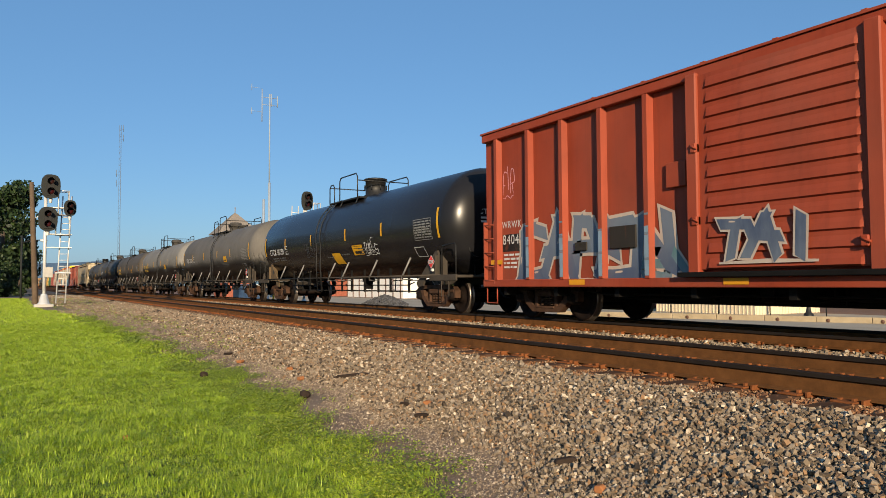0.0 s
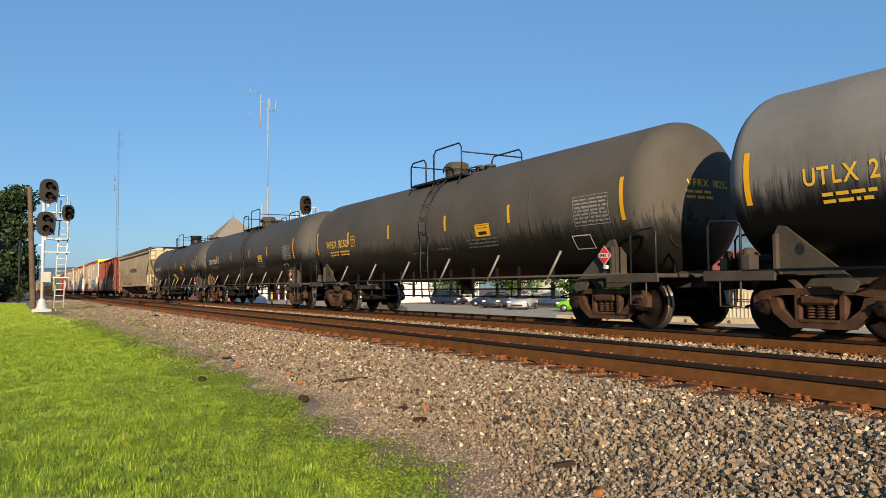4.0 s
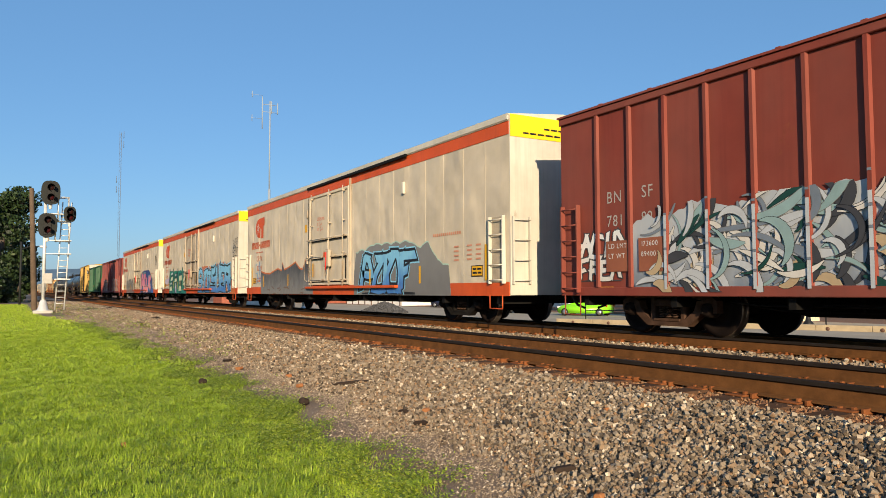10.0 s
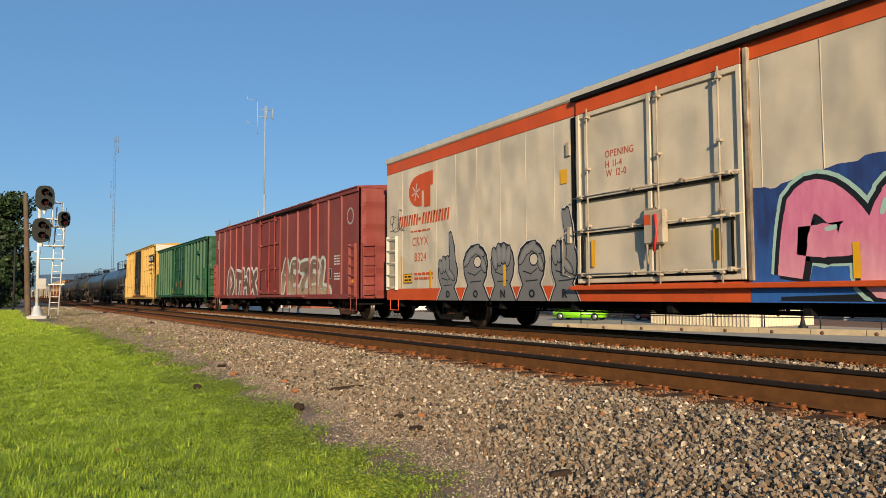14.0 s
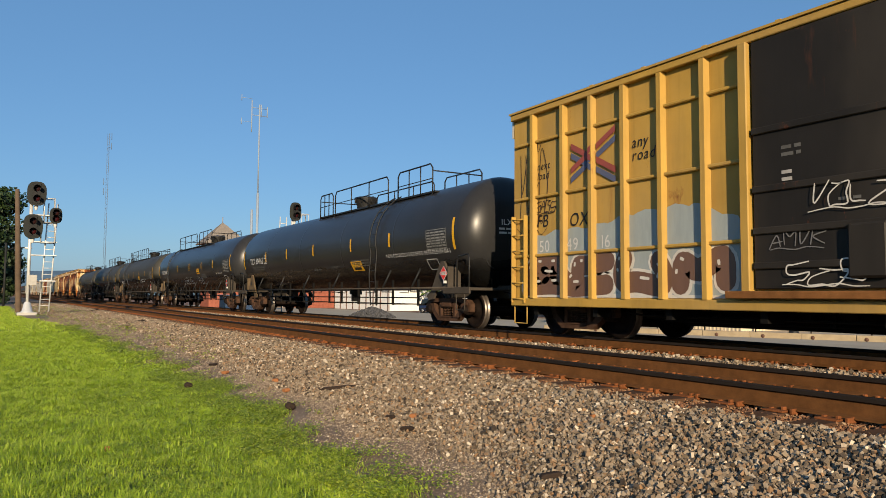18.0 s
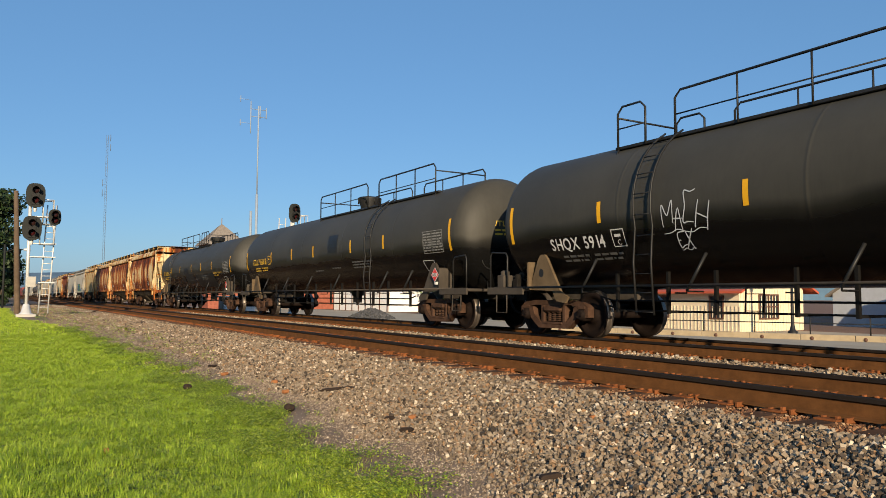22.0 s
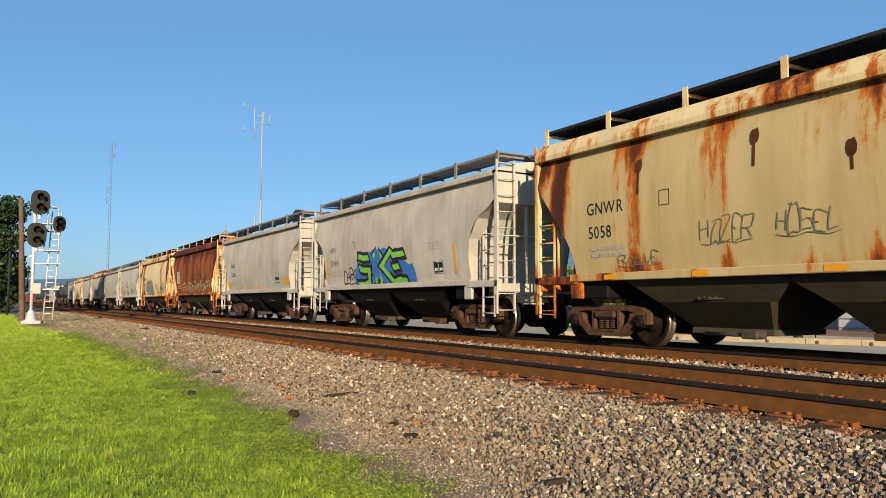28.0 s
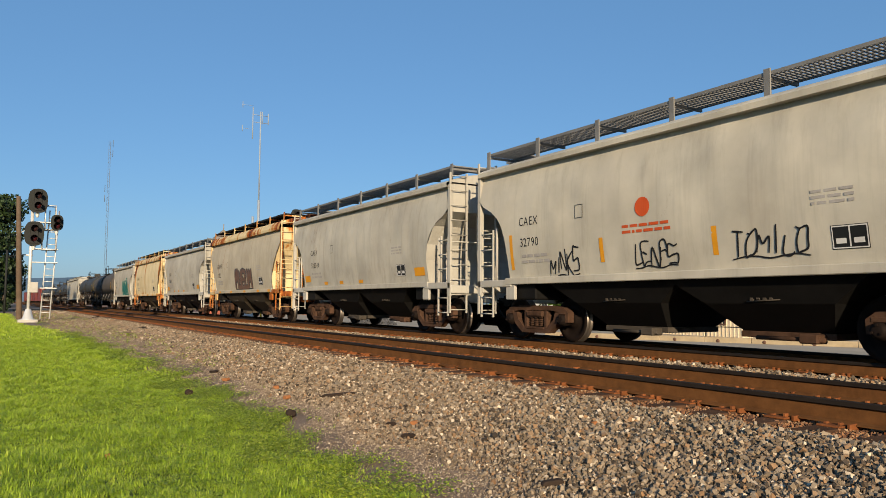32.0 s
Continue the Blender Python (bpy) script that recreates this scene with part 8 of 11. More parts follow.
POST_RUSTY = rusted("cream_frame_rust", (0.64, 0.51, 0.29), 0.30, 0.4, 0.0, 0.0, 0.25, 1.4, 0.0, 0.9)
POST_TAN = weathered("grey_stained_frame", (0.36, 0.30, 0.21), (0.15, 0.10, 0.06), 0.25, 0.8, 0.5, dusty=0.2)
# brown lowered so that the bays carry their shade in the colour
BAY_BROWN = plain("shade_dark_bay", (0.042, 0.034, 0.024), 0.7, vary=0.4, scale=2)
TWO_BAYS = ((-1.55, 1.75), (1.55, 1.75))


# ---- the train: car by car ----
TRAIN = []
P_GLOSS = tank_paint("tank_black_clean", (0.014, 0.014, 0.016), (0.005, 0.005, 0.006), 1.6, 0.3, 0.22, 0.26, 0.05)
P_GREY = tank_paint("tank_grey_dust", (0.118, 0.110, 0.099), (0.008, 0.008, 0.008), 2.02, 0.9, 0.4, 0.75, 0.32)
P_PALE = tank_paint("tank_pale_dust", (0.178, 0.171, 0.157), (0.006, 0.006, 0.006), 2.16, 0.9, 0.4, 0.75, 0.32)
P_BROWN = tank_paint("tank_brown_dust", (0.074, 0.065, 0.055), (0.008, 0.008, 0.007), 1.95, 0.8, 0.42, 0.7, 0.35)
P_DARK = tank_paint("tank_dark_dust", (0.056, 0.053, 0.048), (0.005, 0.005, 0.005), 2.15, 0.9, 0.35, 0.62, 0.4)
# charcoal and satin black: softly darker towards the bottom, hardly any drips
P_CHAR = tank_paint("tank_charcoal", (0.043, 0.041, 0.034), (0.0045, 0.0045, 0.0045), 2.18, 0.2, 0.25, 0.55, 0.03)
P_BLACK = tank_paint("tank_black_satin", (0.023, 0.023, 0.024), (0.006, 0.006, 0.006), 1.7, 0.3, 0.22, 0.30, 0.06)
BARS_SHORT = (-4.9, -1.9, 1.4, 4.2)
BARS_LONG = (-6.05, -3.1, 0.2, 3.2, 5.7)
TRAIN += [
    tank_car("glossy black tank car with white lettering on the far track", 112.83, 7.63, P_GLOSS, "CTCX 301159", ladder_x=-0.92, drum=True, panel_x=1.84, panel_v=2.04, mark_at=(-7.03, 2.01), bar_x=BARS_SHORT, tags=(("TOKES", 2.75, 1.72, 1.0, 0.36, "white"), ("SNEAKA", -2.6, 1.85, 1.1, 0.42, "dark"))),
    tank_car("brown-grey dusty tank car with oily streaks", 94.76, 7.66, P_GREY, "TILX 312329", bar_x=BARS_SHORT, web=WEB_GREY),
    tank_car("pale grey dusty tank car with black residue drips", 76.7, 7.72, P_PALE, "UTLX 210950", mark="yellow", bar_x=BARS_SHORT, web=WEB_GREY),
    tank_car("dark brown dusty tank car with drips down its side", 58.6, 7.73, P_BROWN, "WFRX 182529", mark="yellow", bar_x=BARS_SHORT, web=WEB_GREY),
    tank_car("charcoal tank car with drips and white lettering", 40.5, 7.65, P_DARK, "TILX 317929", bar_x=BARS_SHORT),
    tank_car("black tank car with white lettering behind a hopper", 22.57, 7.72, P_DARK, "TILX 319148", ladder_x=-0.7, drum=True, panel_x=2.8, bar_x=BARS_SHORT),
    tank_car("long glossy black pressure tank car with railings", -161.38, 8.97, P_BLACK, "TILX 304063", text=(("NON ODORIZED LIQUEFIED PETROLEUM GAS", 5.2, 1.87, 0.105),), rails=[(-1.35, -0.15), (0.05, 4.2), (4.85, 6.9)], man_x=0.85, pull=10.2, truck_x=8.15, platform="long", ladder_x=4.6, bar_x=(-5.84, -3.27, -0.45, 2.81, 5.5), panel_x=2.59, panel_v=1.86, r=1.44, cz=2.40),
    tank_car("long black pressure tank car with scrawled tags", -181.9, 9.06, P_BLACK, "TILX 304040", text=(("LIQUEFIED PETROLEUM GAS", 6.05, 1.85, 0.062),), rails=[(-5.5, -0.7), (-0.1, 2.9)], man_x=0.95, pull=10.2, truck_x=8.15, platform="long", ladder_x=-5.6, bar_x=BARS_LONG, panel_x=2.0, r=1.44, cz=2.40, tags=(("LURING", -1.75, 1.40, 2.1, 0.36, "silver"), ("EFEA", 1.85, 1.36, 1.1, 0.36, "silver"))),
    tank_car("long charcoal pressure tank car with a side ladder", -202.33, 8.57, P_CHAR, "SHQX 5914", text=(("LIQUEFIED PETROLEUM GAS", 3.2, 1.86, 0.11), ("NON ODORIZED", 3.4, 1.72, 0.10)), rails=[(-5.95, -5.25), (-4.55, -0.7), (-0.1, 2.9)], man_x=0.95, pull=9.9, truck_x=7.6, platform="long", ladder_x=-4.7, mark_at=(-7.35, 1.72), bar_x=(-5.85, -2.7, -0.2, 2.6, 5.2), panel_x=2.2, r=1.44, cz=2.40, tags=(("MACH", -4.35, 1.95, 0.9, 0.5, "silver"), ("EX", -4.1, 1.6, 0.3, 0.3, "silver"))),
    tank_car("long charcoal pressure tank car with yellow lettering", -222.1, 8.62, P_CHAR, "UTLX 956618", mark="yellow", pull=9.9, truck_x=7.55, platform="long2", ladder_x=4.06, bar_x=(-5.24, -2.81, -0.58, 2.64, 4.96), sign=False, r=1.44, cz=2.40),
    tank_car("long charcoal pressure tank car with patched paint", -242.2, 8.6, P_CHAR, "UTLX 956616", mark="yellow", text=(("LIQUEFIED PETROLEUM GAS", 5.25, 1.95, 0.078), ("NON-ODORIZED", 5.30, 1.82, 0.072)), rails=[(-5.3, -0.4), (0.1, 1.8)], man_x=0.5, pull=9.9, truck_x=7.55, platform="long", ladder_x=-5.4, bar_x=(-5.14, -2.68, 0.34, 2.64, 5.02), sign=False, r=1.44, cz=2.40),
]
for k, (u0, u1, v0, v1) in ((9, (0.75, 1.55, 2.25, 2.85)), (10, (-2.55, -1.66, 1.62, 1.92)), (10, (-1.62, -0.4, 2.08, 2.42)), (10, (-1.4, 0.7, 1.5, 2.07)), (10, (1.2, 5.25, 1.15, 1.98))):
    # squares of fresh black paint over old markings
    bm = bmesh.new()
    on_tank = lambda u, v, lift=0.0: Vector((u, -1.446 * math.cos((v - 2.40) / 1.44), 2.40 + 1.446 * math.sin((v - 2.40) / 1.44)))
    patch(bm, on_tank, u0, u1, v0, v1, n=6)
    part("paint_patch", bm, BLACK_PAINT, TRAIN[k][0], "square of fresh black paint")
TRAIN.append(red_ribbed())
on_side = lambda u, v, lift=0.0: Vector((u, -SIDE - 0.022 - lift * 0.6, v))
TRAIN.append(brown_plug(-17.42, 9.26, "dull red plug-door box car with cream graffiti", BROWN_RED, (-8.19, -7.35, -6.52, -5.66, -4.81, -3.96, -3.1, -2.3, 2.38, 3.17, 4.0, 4.88, 5.69, 6.52, 7.37, 8.21), (-1.88, 1.42), [
    ("EZANKE", flat_side, 1.75, 0.74, 5.8, 1.38, ["rose", "black", "straw", "straw", "cream"], 5, False, "large cream and black spray-painted lettering", 0.006, False, 1.0, 0.145, 0.0, 1.42, 0.15, True),
    ("DES", lambda u, v, lift=0.0: Vector((u, -SIDE - 0.075 - lift, v)), -1.7, 0.86, 3.0, 0.95, ["dark", "black", "silver", "dust_grey", "white"], 12, False, "silver spray-painted lettering on the door", 0.004, False, 1.0, 0.15, 0.0, 1.5, 0.4, True)], 6.98, first_plug_extra))
silver_swirls(TRAIN[-1][0], flat_side, -7.35, -1.95, 0.74, 1.45, 9)
piece(TRAIN[-1][0], "ACID", flat_side, -8.66, 1.36, 1.15, 0.5, ["grey", "dark", "white", "pale", "white"], 61, False, "white spray-painted block letters", halo=False, fat=0.15, line=1.3, gloss=0.1, angular=True)
piece(TRAIN[-1][0], "FREA", flat_side, -8.7, 0.95, 1.1, 0.42, ["grey", "dark", "white", "pale", "white"], 62, False, "white spray-painted block letters", halo=False, fat=0.15, line=1.3, gloss=0.1, angular=True)
blob(TRAIN[-1][0], on_side, [(1.6, 1.0), (1.8, 1.95), (2.4, 2.2), (3.0, 2.2), (3.6, 2.0), (4.1, 2.25), (4.6, 2.3), (5.0, 2.1), (6.2, 2.05), (7.3, 2.0), (7.7, 1.4), (7.9, 0.9)], "rose", "rose", "pink sprayed cloud behind the cream letters", 16, low=0.72, lift=-0.0235)
rib_paint(TRAIN[-1][0], (2.38, 3.17, 4.0, 4.88, 5.69, 6.52, 7.37), 0.055, 0.029, 0.82, 1.95, ("cream", "black"), 17)
rib_paint(TRAIN[-1][0], (-6.52, -5.66, -4.81, -3.96, -3.1, -2.3), 0.055, 0.029, 0.8, 2.05, ("silver", "bluegrey"), 18)
for u0, u1, v0, v1 in ((-7.96, -7.38, 1.12, 1.68), (-7.15, -6.53, 1.11, 1.69)):
    bm = bmesh.new()
    patch(bm, lambda u, v, lift=0.0: Vector((u, -SIDE - 0.034, v)), u0, u1, v0, v1, n=1)
    part("data_panel", bm, PATCH_BROWN, TRAIN[-1][0], "fresh brown panel with weights")
    for k, word in enumerate(("LD LMT", "LT WT") if u0 < -7.5 else ("173600", "89400")):
        bm = bmesh.new()
        write(bm, word, lambda u, v, lift=0.0: Vector((u, -SIDE - 0.038, v)), u0 + 0.06, v1 - 0.14 - 0.18 * k, 0.085)
        part("weight_stencil", bm, WHITE_PAINT, TRAIN[-1][0])
TRAIN.append(reefer(-39.03, 10.56, "8228", "cream refrigerator car with orange stripes and blue graffiti", [
    ("POOF", 2.65, 0.68, 3.5, 1.22, ["grey", "black", "ice", "blue", "ice"], 21, False, "large blue spray-painted lettering over a grey cloud", 0.004, True, 1.0, 0.135, 0.0, 1.34, 0.6, True)]))
blob(TRAIN[-1][0], on_side, [(2.0, 1.2), (2.15, 1.95), (2.9, 2.0), (3.4, 2.12), (5.9, 2.08), (6.3, 1.9), (6.9, 2.0), (7.4, 1.5), (7.95, 1.35), (8.05, 0.7)], "grey", "dust_grey", "grey sprayed cloud with a teal rim", 4, rim="seafoam")
spiked_patch(TRAIN[-1][0], on_side, [(-8.3, 1.62), (-8.0, 1.58), (-7.6, 1.52), (-7.0, 1.5), (-6.4, 1.6), (-5.9, 1.68), (-5.4, 1.6), (-5.3, 1.9), (-5.05, 1.62), (-4.4, 1.72), (-3.7, 1.88), (-3.2, 1.62), (-2.9, 1.58), (-2.35, 2.08), (-2.25, 1.30), (-1.75, 0.95)], "dark", "orange", 22)
wall_writing(TRAIN[-1][0], "SUN", -9.1, 1.25, 0.8, 0.8, "sky", 41)
TRAIN.append(reefer(-61.85, 10.54, "8119", "cream refrigerator car with a sooty door and teal graffiti", [
    ("SHOT", 1.85, 0.70, 3.1, 1.3, ["orange", "black", "ice", "blue", "ice"], 25, False, "blue spray-painted lettering over an orange cloud", 0.004, True, 1.0, 0.155, 0.0, 1.26, 0.5, True),
    ("SUER", 5.1, 0.70, 4.0, 1.45, ["orange", "black", "ice", "blue", "ice"], 26, False, "blue spray-painted lettering over an orange cloud", 0.004, True, 1.0, 0.155, 0.0, 1.26, 0.5, True)], REEFER_DIRTY))
blob(TRAIN[-1][0], on_side, [(1.8, 2.05), (2.6, 2.15), (3.6, 2.18), (4.7, 2.1), (5.1, 2.0), (6.0, 2.22), (7.2, 2.25), (8.05, 2.28), (8.3, 1.75), (8.9, 1.55), (9.25, 1.0), (9.45, 1.35), (9.75, 1.35), (9.95, 1.0), (10.1, 0.7)], "orange", "orange", "orange sprayed cloud behind the blue letters", 6)
teal_blocks(TRAIN[-1][0], on_side)
cloud_patch(TRAIN[-1][0], on_side, -9.35, -7.75, 1.42, 0.42, "lilac", 28)
wall_writing(TRAIN[-1][0], "SUER", 9.62, 3.0, 0.85, 0.32, "black", 51, 0.028)
wall_writing(TRAIN[-1][0], "SHOT", 9.6, 2.58, 0.9, 0.32, "black", 52, 0.028)
wall_writing(TRAIN[-1][0], "HAPPYDOODAY", -9.7, 0.78, 1.9, 0.24, "black", 53, 0.02)
TRAIN.append(reefer(-84.83, 10.42, "8324", "cream refrigerator car with pink lettering and painted fists", [
    ("PELK", 2.15, 0.68, 5.2, 1.58, ["navy", "black", "pink", "rose", "seafoam"], 33, False, "large pink lettering sprayed on a navy cloud", 0.004, True, 1.0, 0.18, 0.2, 1.16, 0.3)]))
blob(TRAIN[-1][0], on_side, [(1.66, 2.25), (2.4, 2.3), (3.4, 2.5), (4.6, 2.45), (5.9, 2.52), (6.4, 2.35), (7.15, 2.1), (7.75, 1.7), (7.95, 1.1), (8.2, 0.95), (8.45, 0.68)], "navy", "blue", "navy blue sprayed cloud with scalloped edge", 8)
painted_fists(TRAIN[-1][0])
wall_writing(TRAIN[-1][0], "OREXY", 9.0, 2.9, 0.9, 0.6, "black", 61, 0.03)
wall_writing(TRAIN[-1][0], "ALIS", 7.75, 1.1, 0.9, 0.7, "black", 62, 0.025)
wall_writing(TRAIN[-1][0], "REVEL", -10.2, 2.65, 0.9, 0.4, "black", 63, 0.02)
TRAIN.append(brown_plug(-106.48, 9.22, "faded red plug-door box car with white graffiti", MAROON, (-8.4, -7.3, -6.2, -5.1, -4.0, -2.6, 2.4, 3.6, 4.9, 5.7, 6.7, 7.85), (-1.4, 1.6), [
    ("DTHX", flat_side, -6.6, 0.72, 5.0, 1.25, ["pale", "pale", "brown", "brown", "white"], 35, False, "white outlined spray-painted lettering"),
    ("AEZEL", flat_side, 1.75, 0.72, 5.2, 1.4, ["pale", "pale", "brown", "tan", "seafoam"], 36, False, "white outlined spray-painted lettering")], 7.2, second_plug_extra))
TRAIN.append(green_box())
TRAIN.append(yellow_box())


def small_hopper(label, mid, paint, end_paint, mark, number, kind, half=5.56, truck_x=4.05, **more):
    if kind == "rust":
        more.setdefault("bay_paint", BAY_BROWN)
        more.setdefault("post_paint", POST_RUSTY)
        more.setdefault("shoulder", 0.17)
        more.setdefault("tops", 4.33)
        more.setdefault("roof_paint", HOP_ROOF if paint is not HOP_RED else HOP_RED)
        car, x, place = hopper_car(label, mid, half, paint, end_paint, truck_x, TWO_BAYS, mark, number, **more)
        hopper_reflectors(car, lambda u, v, lift=0.0: Vector((u, -1.536, v)), [(-3.6, 1.21), (-1.6, 1.21), (0.6, 1.21), (2.6, 1.21), (4.1, 1.21)], ORANGE_MARK, 0.32, 0.09)
        # rusted holes with rust running from them
        for u, v, run in ((-2.71, 3.17, 0.5), (-0.41, 3.25, 0.45), (1.05, 2.82, 0.3)) if number == "5058" else ():
            bm = bmesh.new()
            ring = [bm.verts.new(place(u + 0.08 * math.cos(a * math.pi / 6), v + (0.11 + 0.02 * (a % 3)) * math.sin(a * math.pi / 6), 0.002)) for a in range(12)]
            bm.faces.new(ring)
            patch(bm, place, u - 0.022, u + 0.026, v - run, v - 0.08, 0, 0.002)
            part("rust_spot", bm, RUST_DARK, car, "dark rust hole with a run")
    else:
        more.setdefault("grating_paint", GRATING_GREY)
        more.setdefault("rounded", True)
        more.setdefault("mark_size", 0.175)
        if kind == "low":
            more.setdefault("mark_u", -half + 1.85)
        car, x, place = hopper_car(label, mid, half, paint, end_paint, truck_x, TWO_BAYS, mark, number, **more)
        hopper_reflectors(car, place, [(-half + 1.2, 1.5)], ORANGE_MARK, *((0.1, 0.75) if kind == "tall" else (0.5, 0.22)))
        hopper_reflectors(car, place, [(-1.6, 1.55), (0.9, 1.55)] if kind == "tall" else [(-2.6, 1.38), (-1.3, 1.38), (0.2, 1.38)], ORANGE_MARK, *((0.1, 0.45) if kind == "tall" else (0.3, 0.1)))
        hopper_reflectors(car, place, [(half - 1.75, 1.5)], ORANGE_MARK, *((0.1, 0.75) if kind == "tall" else (0.55, 0.22)))
    return car, x, place


RUST_DARK = plain("dark_rust", (0.07, 0.025, 0.012), 0.9, vary=0.4)
star, star_x, star_side = hopper_car("long dusty tan covered hopper with black scrawls", 3.22, 9.66, HOP_TAN, END_TAN, 8.0, ((-6.6, 2.2), (-2.2, 2.2), (2.2, 2.2), (6.6, 2.2)), "TSAX", "2635", sill=1.17, eave=3.88, cutk=1.25, tops=4.27, slats=True, post_paint=POST_TAN, seams=9)
for k in range(16):
    if k in (3, 8):
        continue
    bm = bmesh.new()
    u = -1.30 + 0.275 * k
    patch(bm, star_side, u, u + 0.07, 2.32, 2.66, n=2)
    patch(bm, star_side, u + 0.074, u + 0.20, 2.58, 2.66, n=1)
    patch(bm, star_side, u + 0.13, u + 0.20, 2.32, 2.576, n=1)
    part("emblem", bm, BLACK_PAINT, star, "black block letter of the owner's name")
piece(star, "MSERA", star_side, -6.1, 1.25, 5.3, 0.85, ["tan", "soot_brown", "sand", "tan", "brown"], 71, False, "tan spray-painted lettering with thin dark outlines", halo=False, fat=0.22, line=1.0, gloss=0.2)
scrawl(star, "WOZAR", star_side, 4.7, 1.75, 1.1, 0.26, "brown", 72, 0.016)
scrawl(star, "GREX", star_side, 6.3, 1.75, 1.3, 0.6, "dust_pale", 73, 0.02)
scrawl(star, "ESL", star_side, 1.9, 1.72, 0.7, 0.14, "tan", 74, 0.014)
hopper_reflectors(star, star_side, [(-8.3, 1.4), (8.3, 1.4)], YELLOW, 0.1, 0.85)
hopper_reflectors(star, star_side, [(-3, 1.5), (1.5, 1.5), (5.2, 1.5)], YELLOW, 0.1, 0.4)
TRAIN.append((star, star_x))

MINED = []
for row in (
    ("cream covered hopper almost covered in rust", -258.4, HOP_RUSTY, END_CREAM, "GNWR", "5506", "rust"),
    ("rust-streaked cream covered hopper", -270.83, HOP_RUSTY, END_CREAM, "GNWR", "5581", "rust"),
    ("rust-eaten cream covered hopper with scrawls", -283.35, HOP_RUSTY, END_CREAM, "GNWR", "5507", "rust"),
    ("cream covered hopper with rust running down", -295.85, HOP_STREAK, END_CREAM, "GNWR", "5058", "rust"),
    ("clean grey covered hopper with green and blue graffiti", -308.52, HOP_GREY, END_GREY, "AEX", "23969", "tall"),
    ("clean grey covered hopper with orange marks", -321.28, HOP_GREY, END_GREY, "CAEX", "328196", "low"),
    ("rust-red covered hopper with white scrawls", -333.63, HOP_RED, END_CREAM, "GNWR", "5356", "rust"),
    ("cream covered hopper with rusty ends and pale graffiti", -346.33, HOP_ENDS, END_CREAM, "GNWR", "5033", "rust"),
    ("pale grey covered hopper with an orange disc and tags", -358.85, HOP_PALE, END_GREY, "CAEX", "32790", "tall"),
    ("grey covered hopper with orange marks", -371.37, HOP_GREY, END_GREY, "CAEX", "328049", "low"),
    ("stained cream covered hopper with a black tag", -384.1, HOP_CREAM, END_CREAM, "GNWR", "5102", "rust"),
    ("grey covered hopper with pale ends", -396.7, HOP_GREY, END_GREY, "CAEX", "328201", "low"),
    ("yellowed cream covered hopper with rust", -409.3, HOP_ENDS, END_CREAM, "GNWR", "5077", "rust"),
    ("grey covered hopper with teal graffiti", -421.9, HOP_GREY, END_GREY, "CAEX", "32811", "tall"),
):
    made = small_hopper(*row)
    MINED.append(made)
    TRAIN.append(made[:2])
c, _, p = MINED[2]
scrawl(c, "ENKV", p, -3.2, 1.5, 2.6, 0.6, "brown", 81, 0.04)
scrawl(c, "HLSW", p, 0.8, 1.8, 2.2, 0.9, "brown", 82, 0.03)
c, _, p = MINED[0]
scrawl(c, "ENKA", p, -2.9, 1.5, 1.5, 0.36, "dark", 80, 0.03)
scrawl(c, "SOC", p, -1.2, 1.48, 1.3, 0.4, "tan", 79, 0.03)
c, _, p = MINED[3]
scrawl(c, "RADIOL", p, 2.02, 1.95, 1.15, 0.28, "night_green", 83, 0.035)
scrawl(c, "HOZER", p, 3.65, 1.85, 0.95, 0.4, "moss", 84, 0.03)
scrawl(c, "HOZER", p, -1.42, 1.76, 0.95, 0.34, "moss", 85, 0.018)
scrawl(c, "HOSEL", p, -0.1, 1.78, 0.95, 0.32, "moss", 96, 0.018)
scrawl(c, "ROWVE", p, -3.3, 1.46, 1.0, 0.16, "moss", 97, 0.012)
c, _, p = MINED[4]
blob(c, p, [(-2.12, 1.36), (-2.1, 1.62), (-1.95, 1.72), (-1.8, 1.98), (-1.55, 2.05), (-1.3, 2.22), (-0.6, 2.30), (0.2, 2.28), (0.8, 2.18), (1.1, 1.98), (1.3, 1.84), (1.7, 1.78), (1.82, 1.6), (1.86, 1.36)], "blue", "blue", "blue sprayed glow behind green letters", 14, low=1.31, lift=0.003)
piece(c, "SIKE", p, -1.72, 1.27, 3.0, 0.97, ["blue", "black", "lime", "leaf", "mint_cream"], 44, False, "green and black spray-painted lettering", 0.006, False, fat=0.105, line=1.75, gloss=0.4, angular=True)
scrawl(c, "Cark", p, -2.98, 1.42, 0.98, 0.34, "black", 86, 0.045)
c, _, p = MINED[6]
scrawl(c, "REOEKA", p, -0.2, 1.85, 3.6, 0.62, "soot_brown", 87, 0.05)
bm = bmesh.new()
for k in range(13):
    u, hgt = -2.6 + 0.53 * k, 0.52 + 0.14 * math.sin(k * 2.3)
    ribbon(bm, p, [(u - 0.05, 1.36), (u, 1.36 + hgt * 0.7), (u + 0.26, 1.36 + hgt), (u + 0.5, 1.36 + hgt * 0.7), (u + 0.58, 1.40)], 0.017, 0.012 + 0.0003 * k)
    ribbon(bm, p, [(u + 0.12, 1.40), (u + 0.18, 1.36 + hgt * 0.5), (u + 0.30, 1.36 + hgt * 0.62), (u + 0.40, 1.36 + hgt * 0.4)], 0.010, 0.017 + 0.0003 * k)
part("graffiti_tag", bm, SPRAY["cream"], c, "pale row of sprayed loops")
bm = bmesh.new()
patch(bm, p, -4.18, -3.3, 1.92, 2.68)
